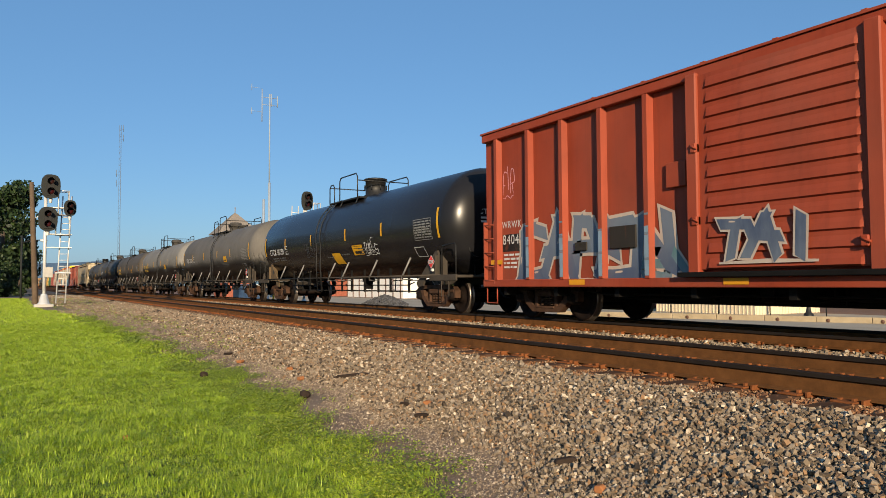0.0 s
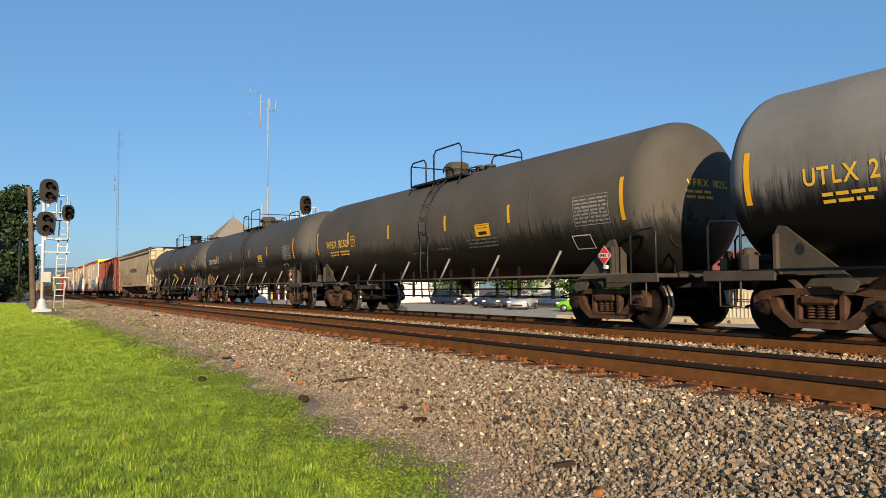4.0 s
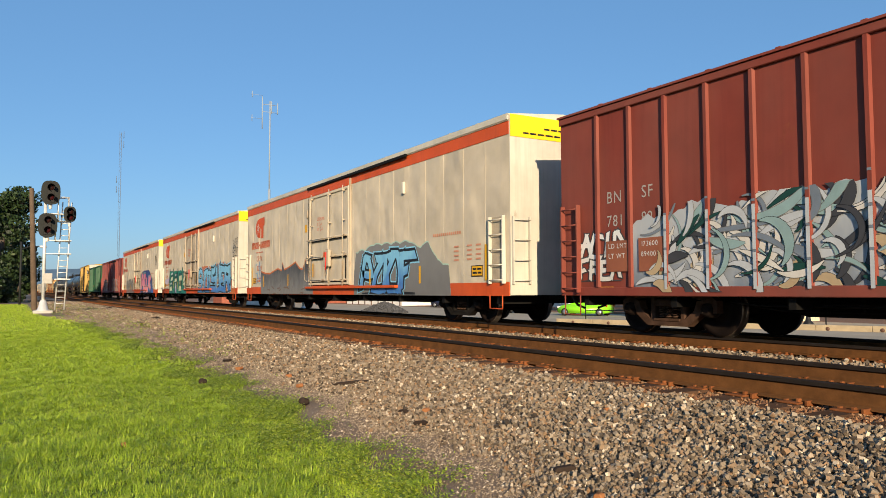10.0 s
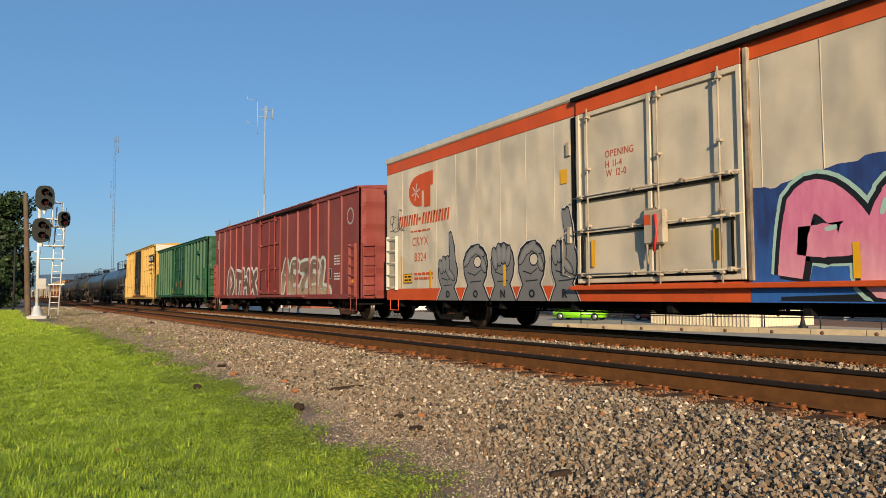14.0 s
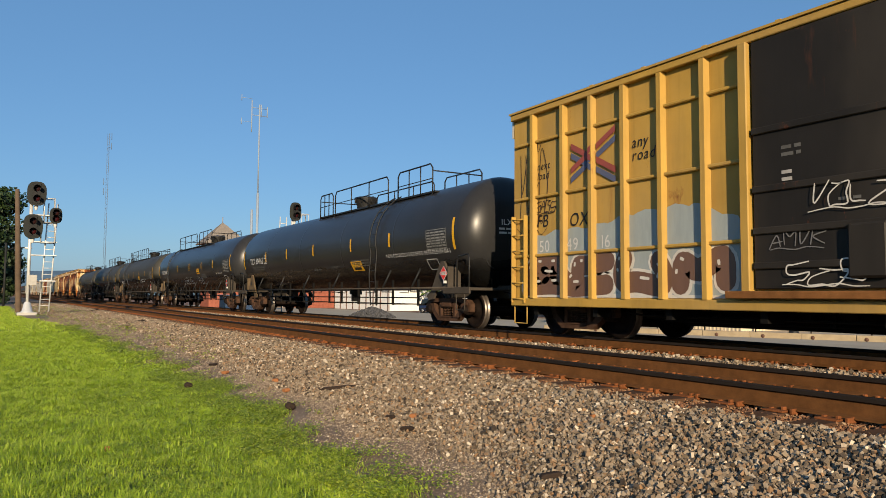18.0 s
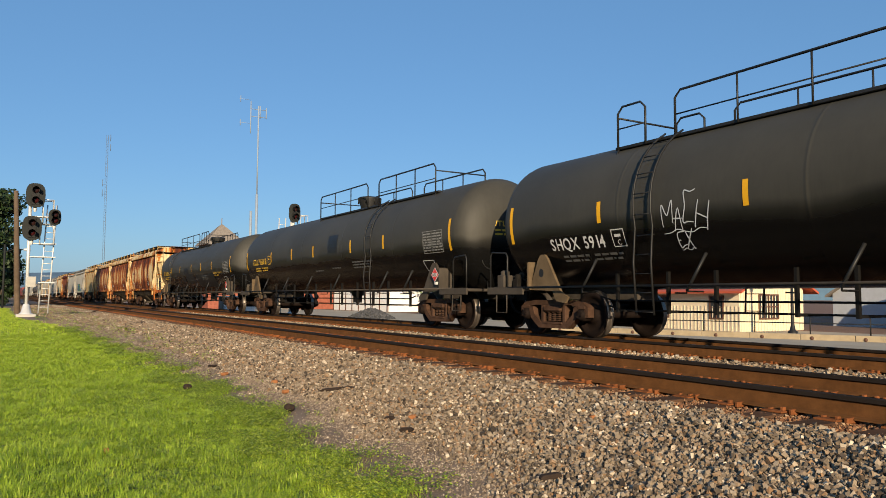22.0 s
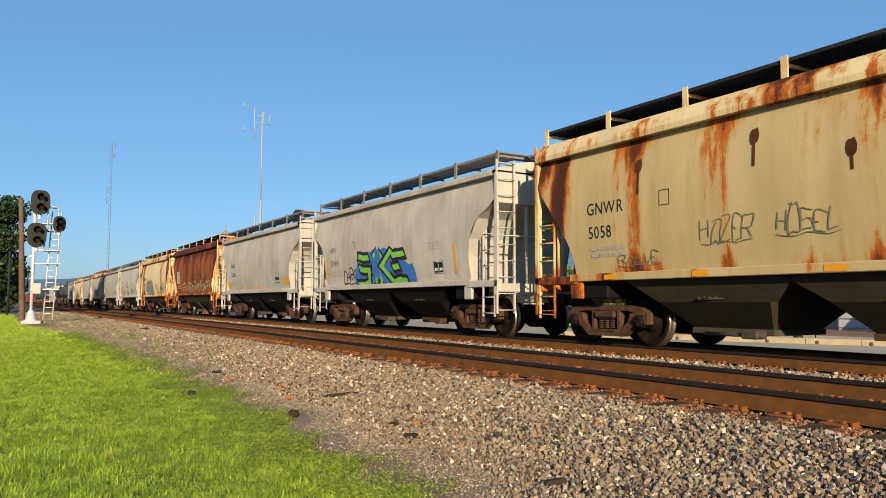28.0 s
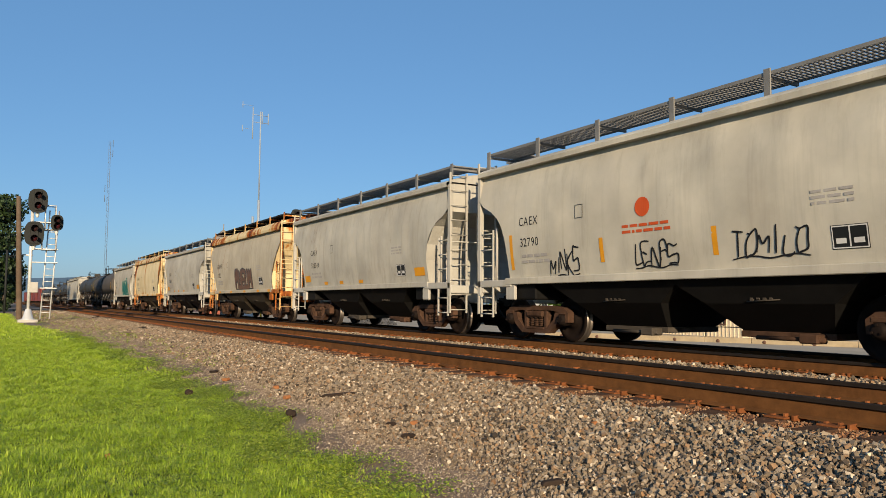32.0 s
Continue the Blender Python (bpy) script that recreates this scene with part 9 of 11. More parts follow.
part("number_panel", bm, HOP_CREAM, c, "cream patch behind the number")
c, _, p = MINED[7]
blob(c, p, [(-3.1, 1.45), (-2.9, 2.2), (-2.2, 2.42), (-1.4, 2.35), (-0.6, 2.36), (-0.25, 1.9), (0.1, 1.6), (0.2, 1.4)], "rust_wash", "tan", "faint orange wash round the letters", 15, low=1.34, lift=0.002)
piece(c, "DEBMO", p, -2.9, 1.30, 2.55, 1.0, ["haze_teal", "night_green", "haze_teal", "haze_teal", "mint"], 45, False, "pale teal spray-painted lettering with thin outlines", 0.006, False, fat=0.235, line=1.01, gloss=0.15)
scrawl(c, "KOSMO", p, 0.72, 1.78, 1.1, 0.30, "black", 89, 0.02)
scrawl(c, "SELA", p, 1.38, 1.43, 0.85, 0.24, "dark", 88, 0.02)
scrawl(c, "SIMPL", p, 2.72, 1.72, 0.95, 0.38, "dark", 90, 0.018)
scrawl(c, "KLOTZ", p, 3.65, 1.72, 0.95, 0.62, "black", 94, 0.022)
scrawl(c, "STEIS", p, 3.5, 1.42, 0.9, 0.2, "dark", 95, 0.018)
hopper_reflectors(c, p, [(-4.72, 1.7), (-0.04, 1.5), (1.98, 1.5), (4.5, 1.5)], YELLOW, 0.11, 0.34)
c, _, p = MINED[8]
bm = bmesh.new()
bm.faces.new([bm.verts.new(p(-0.5 + 0.17 * math.cos(a * math.pi / 8), 2.46 + 0.17 * math.sin(a * math.pi / 8))) for a in range(16)])
part("emblem", bm, REEFER_RED, c, "orange disc")
bm = bmesh.new()
blur_bars(bm, p, -1.0, 0.1, 2.0, 2.2, 2)
part("lettering", bm, REEFER_RED, c)
scrawl(c, "MINKS", p, -3.1, 1.38, 0.9, 0.38, "black", 91, 0.035)
scrawl(c, "LENPS", p, -0.75, 1.46, 0.95, 0.34, "black", 92, 0.03)
scrawl(c, "TOMILO", p, 1.25, 1.52, 1.25, 0.32, "black", 93, 0.03)
c, _, p = MINED[10]
piece(c, "MUEUM", p, -0.8, 1.35, 2.6, 0.9, ["dark", "dark", "brown", "brown", "grey"], 46, False, "faded black spray-painted lettering")
c, _, p = MINED[13]
piece(c, "AAA", p, 0.2, 1.32, 3.0, 1.3, ["teal", "teal", "teal", "teal", "mint"], 47, True, "teal spray-painted lettering")

# the tail of the train, far down the line
for x in (-438.5, -456.6, -493.5, -511.6, -529.7, -547.8, -566.0):
    TRAIN.append(tank_car("black tank car far down the line", x, 7.7, P_BROWN if x == -438.5 else P_CHAR, "TILX 300000", bar_x=(), plain_far=True))
tail, tail_x, _ = hopper_car("long pale covered hopper far down the line", -475.0, 9.5, HOP_PALE, END_GREY, 7.8, ((-6.0, 1.7), (-2.0, 1.7), (2.0, 1.7), (6.0, 1.7)), "TGAX", "47300", sill=1.08, eave=3.9, cutk=1.25, seams=9)
TRAIN.append((tail, tail_x))
for k in range(9):
    TRAIN.append((box_car("red box car far down the line", -584.0 - k * 17.2, 7.65, 0.72, 4.18, RED_OX if k % 2 else MAROON, (), 6.1, None), -584.0 - k * 17.2))


# ---- ballast stones, grass and weeds, as stuff ----
def island_material(name, stops, rough=0.9, scale=30.0, shift=0.25, translucent=0.0, toward=(0.06, 0.05, 0.04)):
    """A colour of its own for each loose piece."""
    m, t, b, _, link = node_mat(name)
    geo = t.nodes.new("ShaderNodeNewGeometry")
    col = ramp(t, geo.outputs["Random Per Island"], stops)
    n = noise_at(t, scale, 4.0, random=False)
    dark = mix(t, ramp(t, n, [(0.3, (shift,) * 3), (0.6, (0, 0, 0))]), col, toward)
    link(dark, b.inputs["Base Color"])
    b.inputs["Roughness"].default_value = rough
    if translucent:
        out = t.nodes["Material Output"]
        tr, ms = t.nodes.new("ShaderNodeBsdfTranslucent"), t.nodes.new("ShaderNodeMixShader")
        link(col, tr.inputs["Color"])
        ms.inputs[0].default_value = translucent
        link(b.outputs[0], ms.inputs[1])
        link(tr.outputs[0], ms.inputs[2])
        link(ms.outputs[0], out.inputs["Surface"])
    return m


STONE_STOPS = [(0.0, (0.027, 0.018, 0.011)), (0.15, (0.093, 0.066, 0.041)), (0.35, (0.187, 0.140, 0.091)), (0.58, (0.256, 0.198, 0.135)), (0.72, (0.249, 0.136, 0.060)), (0.80, (0.180, 0.147, 0.111)), (0.92, (0.343, 0.272, 0.193)), (1.0, (0.622, 0.520, 0.387))]
STONE = island_material("ballast_stone", STONE_STOPS)
GRIT = island_material("ballast_grit", [(0.0, (0.068, 0.046, 0.030)), (0.4, (0.20, 0.146, 0.098)), (0.75, (0.275, 0.210, 0.147)), (0.94, (0.38, 0.31, 0.225)), (1.0, (0.55, 0.47, 0.36))])
RUST_GRIT = island_material("rusty_stone", [(0.0, (0.057, 0.024, 0.011)), (0.4, (0.187, 0.079, 0.032)), (0.7, (0.266, 0.127, 0.053)), (0.92, (0.306, 0.187, 0.096)), (1.0, (0.408, 0.297, 0.181))])
CUBE = np.array([(x, y, z) for x in (-1, 1) for y in (-1, 1) for z in (-1, 1)]) * 0.66
CUBE_F = np.array([(0, 1, 3), (0, 3, 2), (4, 6, 7), (4, 7, 5), (0, 4, 5), (0, 5, 1), (2, 3, 7), (2, 7, 6), (0, 2, 6), (0, 6, 4), (1, 5, 7), (1, 7, 3)])
OCT = np.array([(1, 0, 0), (-1, 0, 0), (0, 1, 0), (0, -1, 0), (0, 0, 1), (0, 0, -1.0), ])
OCT_F = np.array([(0, 2, 4), (2, 1, 4), (1, 3, 4), (3, 0, 4), (2, 0, 5), (1, 2, 5), (3, 1, 5), (0, 3, 5)])


def scatter(name, pts, size, shape, material, seed, flat=(0.65, 1.2), label="", category="stones", sink=0.3, heap=0.0):
    """Broken stones of random form at the points (x, y, z)."""
    rs = np.random.RandomState(seed)
    base, faces = shape
    n, k = len(pts), len(base)
    co = base[None] * rs.uniform(0.62, 1.3, (n, k, 1)) * rs.uniform(flat[0], flat[1], (n, 1, 3))
    q = rs.normal(size=(n, 4))
    q /= np.linalg.norm(q, axis=1)[:, None]
    w, x, y, z = q.T
    rot = np.stack([1 - 2 * (y * y + z * z), 2 * (x * y - z * w), 2 * (x * z + y * w), 2 * (x * y + z * w), 1 - 2 * (x * x + z * z), 2 * (y * z - x * w), 2 * (x * z - y * w), 2 * (y * z + x * w), 1 - 2 * (x * x + y * y)], 1).reshape(n, 3, 3)
    r = rs.uniform(size[0], size[1], (n, 1, 1)) * rs.choice([0.7, 1.0, 1.0, 1.25], (n, 1, 1))
    co = np.einsum("nij,nkj->nki", rot, co) * r + np.asarray(pts)[:, None, :]
    co[:, :, 2] += r[:, :, 0] * (sink + heap * rs.uniform(0, 1, (n, 1)) ** 1.5)
    fs = (faces[None] + (np.arange(n) * k)[:, None, None]).reshape(-1, 3)
    me = bpy.data.meshes.new(name)
    me.vertices.add(n * k)
    me.vertices.foreach_set("co", co.reshape(-1))
    me.loops.add(fs.size)
    me.loops.foreach_set("vertex_index", fs.reshape(-1))
    me.polygons.add(len(fs))
    me.polygons.foreach_set("loop_start", np.arange(0, fs.size, 3))
    me.polygons.foreach_set("use_smooth", [False] * len(fs))
    me.update(calc_edges=True)
    me.materials.append(material)
    return tagged(new(name, me), label, category, kind="stuff")


def on_ground(x0, x1, y0, y1, density, seed, keep=None):
    rs = np.random.RandomState(seed)
    n = int((x1 - x0) * (y1 - y0) * density)
    xy = np.stack([rs.uniform(x0, x1, n), rs.uniform(y0, y1, n)], 1)
    return [(x, y, ground_z(x, y)) for x, y in xy if keep is None or keep(x, y, rs)]


past_edge = lambda x, y, rs: y > lawn_edge(x) + rs.uniform(-0.05, 1.0) * rs.uniform(0, 1)
# the stones grow coarser from the lawn's edge towards the rails
dirt = lambda x, y, rs: lawn_edge(x) - 0.1 < y
fine = lambda x, y, rs: lawn_edge(x) + 0.22 + 0.5 * rs.uniform() ** 2 < y < lawn_edge(x) + rs.uniform(0.8, 1.9) and noise.noise((x * 1.1, y * 1.9, 5.0)) > rs.uniform(-1.1, 0.05)
middling = lambda x, y, rs: lawn_edge(x) + rs.uniform(0.55, 1.1) < y < lawn_edge(x) + rs.uniform(1.3, 2.6)
coarse = lambda x, y, rs: y > lawn_edge(x) + rs.uniform(0.95, 1.9) and y < 5.40 + 0.16 * noise.noise((x * 2.0, 0, 0)) + 0.10 * math.sin(x * 2 * math.pi / 0.505)
BROKEN = (CUBE, CUBE_F)
scatter("ballast_stones", on_ground(-9, -1.2, 2.6, 5.55, 3300, 1, coarse), (0.0135, 0.0215), BROKEN, STONE, 1, (0.55, 1.25), label="loose grey and tan broken ballast stones", sink=0.15, heap=1.9)
scatter("ballast_stones", on_ground(-9, -1.2, 2.4, 5.3, 3400, 11, middling), (0.009, 0.0165), BROKEN, STONE, 11, (0.55, 1.25), label="middling broken stones of the shoulder", sink=0.15, heap=1.5)
scatter("ballast_stones", on_ground(-20, -9, 2.6, 5.55, 1700, 2, coarse), (0.015, 0.024), BROKEN, STONE, 2, (0.55, 1.25), label="loose grey and tan broken ballast stones", sink=0.15, heap=1.9)
scatter("ballast_stones", on_ground(-20, -9, 2.4, 5.3, 1500, 14, middling), (0.011, 0.019), BROKEN, STONE, 14, (0.55, 1.25), label="middling broken stones of the shoulder", sink=0.15, heap=1.5)
scatter("ballast_stones", on_ground(-1.2, 9.0, 2.6, 5.5, 420, 12, coarse), (0.024, 0.04), (OCT, OCT_F), STONE, 12, label="loose ballast stones beside the camera")
scatter("ballast_grit", on_ground(-12, -1.2, 2.0, 4.6, 4200, 21, fine), (0.005, 0.012), (OCT, OCT_F), GRIT, 21, label="small grey and tan ballast chips", sink=0.1)
scatter("ballast_grit", on_ground(-12, -1.2, 1.8, 3.6, 260, 23, dirt), (0.004, 0.011), (OCT, OCT_F), GRIT, 23, label="stray chips on the bare soil", sink=0.1)
scatter("ballast_stones", on_ground(-40, -20, 2.0, 5.5, 620, 24, coarse), (0.019, 0.032), (OCT, OCT_F), STONE, 24, label="loose grey and tan broken ballast stones", sink=0.2, heap=1.0)
scatter("ballast_grit", on_ground(-36, -12, 1.6, 5.0, 420, 22, dirt), (0.008, 0.018), (OCT, OCT_F), GRIT, 22, label="small ballast chips")
scatter("ballast_stones", on_ground(-90, -40, 1.2, 5.5, 80, 3, past_edge), (0.028, 0.05), (OCT, OCT_F), STONE, 3, label="loose ballast stones further down the line")
scatter("ballast_stones", on_ground(-45, -1.5, 7.85, 9.6, 1100, 4), (0.016, 0.027), BROKEN, STONE, 4, label="broken stones between the tracks", sink=1.2, heap=1.6)
scatter("rusty_stones", on_ground(-45, 1, 5.30, 6.0, 1300, 25), (0.007, 0.017), (OCT, OCT_F), RUST_GRIT, 25, label="rust-stained stones about the tie ends", sink=0.9, heap=0.5)
scatter("rusty_stones", on_ground(-40, 0, 6.08, 7.45, 420, 5), (0.012, 0.026), (OCT, OCT_F), RUST_GRIT, 5, label="rusty stones between the rails of the near track", sink=0.0, heap=0.8)
scatter("ballast_stones", on_ground(-40, 2, 9.8, 13.4, 90, 6), (0.02, 0.036), (OCT, OCT_F), STONE, 6, label="stones about the far track")


def blades(name, spots, tall, wide, material, seed, label, lean=0.5):
    """Grass blades: each a bent, tapering strip."""
    rs = np.random.RandomState(seed)
    p = np.asarray(spots)
    n = len(p)
    # the turf grows in small clumps: blades of one clump lean the same way and are as tall
    cell = np.floor(p[:, :2] / 0.075 + rs.normal(0, 0.35, (n, 2))).astype(int)
    pick = np.abs(cell[:, 0] * 7919 + cell[:, 1] * 104729) % 4096
    turn, grow = rs.uniform(0, 2 * math.pi, 4096)[pick], rs.uniform(0.55, 1.45, 4096)[pick]
    a = turn + rs.normal(0, 0.7, n)
    h, w, l = rs.uniform(*tall, n) * grow, rs.uniform(*wide, n), rs.uniform(0.25, lean, n)
    h *= 1 + 0.25 * np.sin(p[:, 0] * 4.3 + 2 * np.sin(p[:, 1] * 3.1)) + 0.2 * np.sin(p[:, 0] * 1.7 + p[:, 1] * 2.3)
    d, s = np.stack([np.cos(a), np.sin(a), 0 * a], 1), np.stack([-np.sin(a), np.cos(a), 0 * a], 1)
    up = np.array([0, 0, 1.0])
    co = np.empty((n, 5, 3))
    co[:, 0], co[:, 1] = p - s * w[:, None] / 2, p + s * w[:, None] / 2
    m = p + up * (h * 0.6)[:, None] + d * (h * l * 0.35)[:, None]
    co[:, 2], co[:, 3] = m - s * w[:, None] * 0.4, m + s * w[:, None] * 0.4
    co[:, 4] = p + up * (h * (1 - 0.3 * l))[:, None] + d * (h * l)[:, None]
    idx = np.array([0, 1, 3, 0, 3, 2, 2, 3, 4])
    loops = (idx[None] + (np.arange(n) * 5)[:, None]).reshape(-1)
    me = bpy.data.meshes.new(name)
    me.vertices.add(n * 5)
    me.vertices.foreach_set("co", co.reshape(-1))
    me.loops.add(loops.size)
    me.loops.foreach_set("vertex_index", loops)
    me.polygons.add(loops.size // 3)
    me.polygons.foreach_set("loop_start", np.arange(0, loops.size, 3))
    me.update(calc_edges=True)
    me.materials.append(material)
    return tagged(new(name, me), label, "grass", kind="stuff")


GRASS = island_material("grass_blade", [(0.0, (0.180, 0.286, 0.019)), (0.25, (0.307, 0.435, 0.028)), (0.6, (0.456, 0.583, 0.040)), (0.9, (0.572, 0.678, 0.064)), (1.0, (0.615, 0.615, 0.138))], 0.5, 1.6, 0.45, 0.4, (0.26, 0.40, 0.024))
# the lawn thins out towards the stones and has worn spots
lawn = lambda x, y, rs: y < lawn_edge(x) + 0.10 * rs.normal() - 0.45 * rs.uniform() ** 2.2 and noise.noise((x * 1.7, y * 1.7, 3.0)) + 0.6 * noise.noise((x * 6, y * 6, 0)) > rs.uniform(-1.3, -0.2)
blades("grass", on_ground(-9, -2.5, -0.7, 2.9, 7500, 31, lawn), (0.025, 0.062), (0.003, 0.006), GRASS, 31, "short bright green lawn grass", 2.0)
blades("grass", on_ground(-14, -9, -0.7, 3.2, 4600, 30, lawn), (0.025, 0.06), (0.0045, 0.008), GRASS, 30, "short bright green lawn grass", 1.9)
blades("grass", on_ground(-26, -14, -0.9, 3.4, 2200, 32, lawn), (0.03, 0.062), (0.007, 0.012), GRASS, 32, "short bright green lawn grass", 1.7)
blades("grass", on_ground(-62, -26, -2.5, 3.3, 420, 33, lawn), (0.03, 0.065), (0.012, 0.022), GRASS, 33, "lawn grass further off", 1.0)
blades("grass", on_ground(-11, -2.5, -4.0, -0.7, 900, 35), (0.025, 0.06), (0.006, 0.011), GRASS, 35, "short lawn grass behind the camera", 1.0)
blades("grass", on_ground(-2.5, 6, -4.0, 2.0, 800, 36, lawn), (0.025, 0.06), (0.006, 0.011), GRASS, 36, "short lawn grass about the camera", 1.0)
tufts = lambda x, y, rs: lawn(x, y, rs) and noise.noise((x * 2.3, y * 2.3, 9.0)) > 0.15
blades("grass", on_ground(-9, -3, -0.2, 2.6, 420, 34, tufts), (0.05, 0.10), (0.004, 0.007), GRASS, 34, "taller tufts in the lawn", 1.5)


def weeds(name, spots, size, material, seed, label):
    """Creeping plants: small leaves, tilted every way, a few to each stem."""
    rs = np.random.RandomState(seed)
    p = np.repeat(np.asarray(spots), 7, axis=0)
    n = len(p)
    p = p + np.stack([rs.normal(0, 0.03, n), rs.normal(0, 0.03, n), rs.uniform(0.01, 0.06, n)], 1)
    a, t = rs.uniform(0, 2 * math.pi, n), rs.uniform(-0.6, 0.6, n)
    u = np.stack([np.cos(a), np.sin(a), t], 1) * rs.uniform(*size, n)[:, None]
    v = np.stack([-np.sin(a), np.cos(a), rs.uniform(-0.5, 0.5, n)], 1) * rs.uniform(*size, n)[:, None] * 0.6
    co = np.stack([p - u, p + v - u * 0.1, p + u, p - v - u * 0.1], 1)
    me = bpy.data.meshes.new(name)
    me.vertices.add(n * 4)
    me.vertices.foreach_set("co", co.reshape(-1))
    me.loops.add(n * 4)
    me.loops.foreach_set("vertex_index", np.arange(n * 4))
    me.polygons.add(n)
    me.polygons.foreach_set("loop_start", np.arange(0, n * 4, 4))
    me.update(calc_edges=True)
    me.materials.append(material)
    return tagged(new(name, me), label, "weeds", kind="stuff")


WEED = island_material("weed_leaf", [(0.0, (0.075, 0.13, 0.008)), (0.4, (0.21, 0.30, 0.016)), (0.8, (0.36, 0.43, 0.035)), (1.0, (0.46, 0.50, 0.08))], 0.5, 3.0, 0.0, 0.3)
fringe = lambda x, y, rs: -0.5 < y - lawn_edge(x) < 0.12 + 0.16 * rs.normal() and noise.noise((x * 1.9, y * 2.6, 7.0)) + 0.5 * noise.noise((x * 6.0, y * 7.0, 2.0)) > -0.12
weeds("weeds", on_ground(-13, -2.8, 1.4, 3.5, 1500, 41, fringe), (0.006, 0.017), WEED, 41, "low yellow-green creeping weeds along the stones")
weeds("weeds", on_ground(-12, -2.8, 1.0, 3.0, 130, 42, lawn), (0.006, 0.015), WEED, 42, "clover among the lawn grass")
weeds("weeds", on_ground(-30, -13, 1.5, 3.6, 260, 45, fringe), (0.012, 0.026), WEED, 45, "creeping weeds along the stones further off")
weeds("weeds", on_ground(-60, -14, 1.5, 4.2, 14, 43, past_edge), (0.012, 0.03), WEED, 43, "scattered weeds on the stones")
weeds("weeds", [(x, y, ground_z(x, y)) for x, y in [(-27 + 0.5 * k, 3.6 + 0.12 * (k % 3)) for k in range(5)] for _ in range(6)], (0.02, 0.05), WEED, 44, "a tuft of weeds on the stones")


# ---- the place around: lineside things first ----
SIGNAL_BLACK = plain("signal_black", (0.02, 0.021, 0.02), 0.5, vary=0.3)
SIGNAL_GREY = plain("signal_backboard_black", (0.024, 0.026, 0.025), 0.7, vary=0.2)
SILVER = plain("aluminium_paint", (0.62, 0.62, 0.60), 0.45, 0.3, vary=0.15)
LENS_DARK = plain("dark_lens", (0.03, 0.012, 0.012), 0.15, vary=0.3)
LENS_RED = plain("red_lens", (0.045, 0.008, 0.010), 0.15, vary=0.3)
CONCRETE = plain("pale_concrete", (0.42, 0.40, 0.36), 0.9, vary=0.25, scale=2.0, relief=0.4)
POLE_WOOD = plain("grey_brown_pole", (0.115, 0.082, 0.056), 0.9, vary=0.4, scale=2.0, relief=0.5)


LAMP_BLACK = plain("lamp_plate_black", (0.006, 0.006, 0.006), 0.6, vary=0.2)


def oval(rx, rz, n=20):
    """A backboard: a rectangle with round top and bottom."""
    pts = []
    for k in range(n):
        a = 2 * math.pi * k / n
        c, s = math.cos(a), math.sin(a)
        pts.append((rx * (1 if c > 0 else -1) * abs(c) ** 0.7, rz * (1 if s > 0 else -1) * abs(s) ** 0.7))
    return pts


def signal_head(parent, y, z, rx, rz, lamps, face=0.0):
    """A backboard facing the camera's way along the track, with hooded lamps."""
    bm = bmesh.new()
    turn = Matrix.Translation((0.25, y, z)) @ pose(0, 0, 0, 0, 0, 90 + face)
    prism(bm, oval(rx, rz), -0.02, 0.02, m=turn)
    bmesh.ops.recalc_face_normals(bm, faces=bm.faces[:])
    head = part("signal_head", bm, SIGNAL_GREY, parent, "black oval backboard with hooded lamps")
    bm = bmesh.new()
    bbox(bm, 0.0, 0.22, y - rx * 0.42, y + rx * 0.42, z - rz * 0.82, z + rz * 0.82, 0.03)
    part("lamp_case", bm, SIGNAL_BLACK, head)
    bm = bmesh.new()
    bbox(bm, 0.271, 0.30, y - rx * 0.40, y + rx * 0.40, z - rz * 0.80, z + rz * 0.80, 0.01)
    part("lamp_plate", bm, LAMP_BLACK, head, "flat black plate about the lamps")
    for k, dz in enumerate(lamps):
        bm = bmesh.new()
        ring = pose(0.30, y, z + dz)
        n = 14
        q = [[bm.verts.new(ring @ Vector((d, 0.155 * math.cos(a), 0.155 * math.sin(a)))) for a in [math.pi * (-0.25 + 1.5 * i / n) for i in range(n + 1)]] for d in (0.0, 0.34)]
        for i in range(n):
            bm.faces.new((q[0][i], q[0][i + 1], q[1][i + 1], q[1][i]))
        bmesh.ops.solidify(bm, geom=bm.faces[:], thickness=0.012)
        part("hood", bm, SIGNAL_BLACK, head)
        bm = bmesh.new()
        lathe(bm, [(0.02, 0.13), (0.05, 0.10), (0.065, 0.0)], ring, 14)
        part("lens", bm, LENS_RED if k == len(lamps) - 1 else LENS_DARK, head)
    bm = bmesh.new()
    lathe(bm, [(0, 0.05), (0.16, 0.09), (0.22, 0.09)], pose(0.05, y, z - rz - 0.2, 0, -90, 0), 10)
    part("head_mount", bm, SILVER, head)
    return head


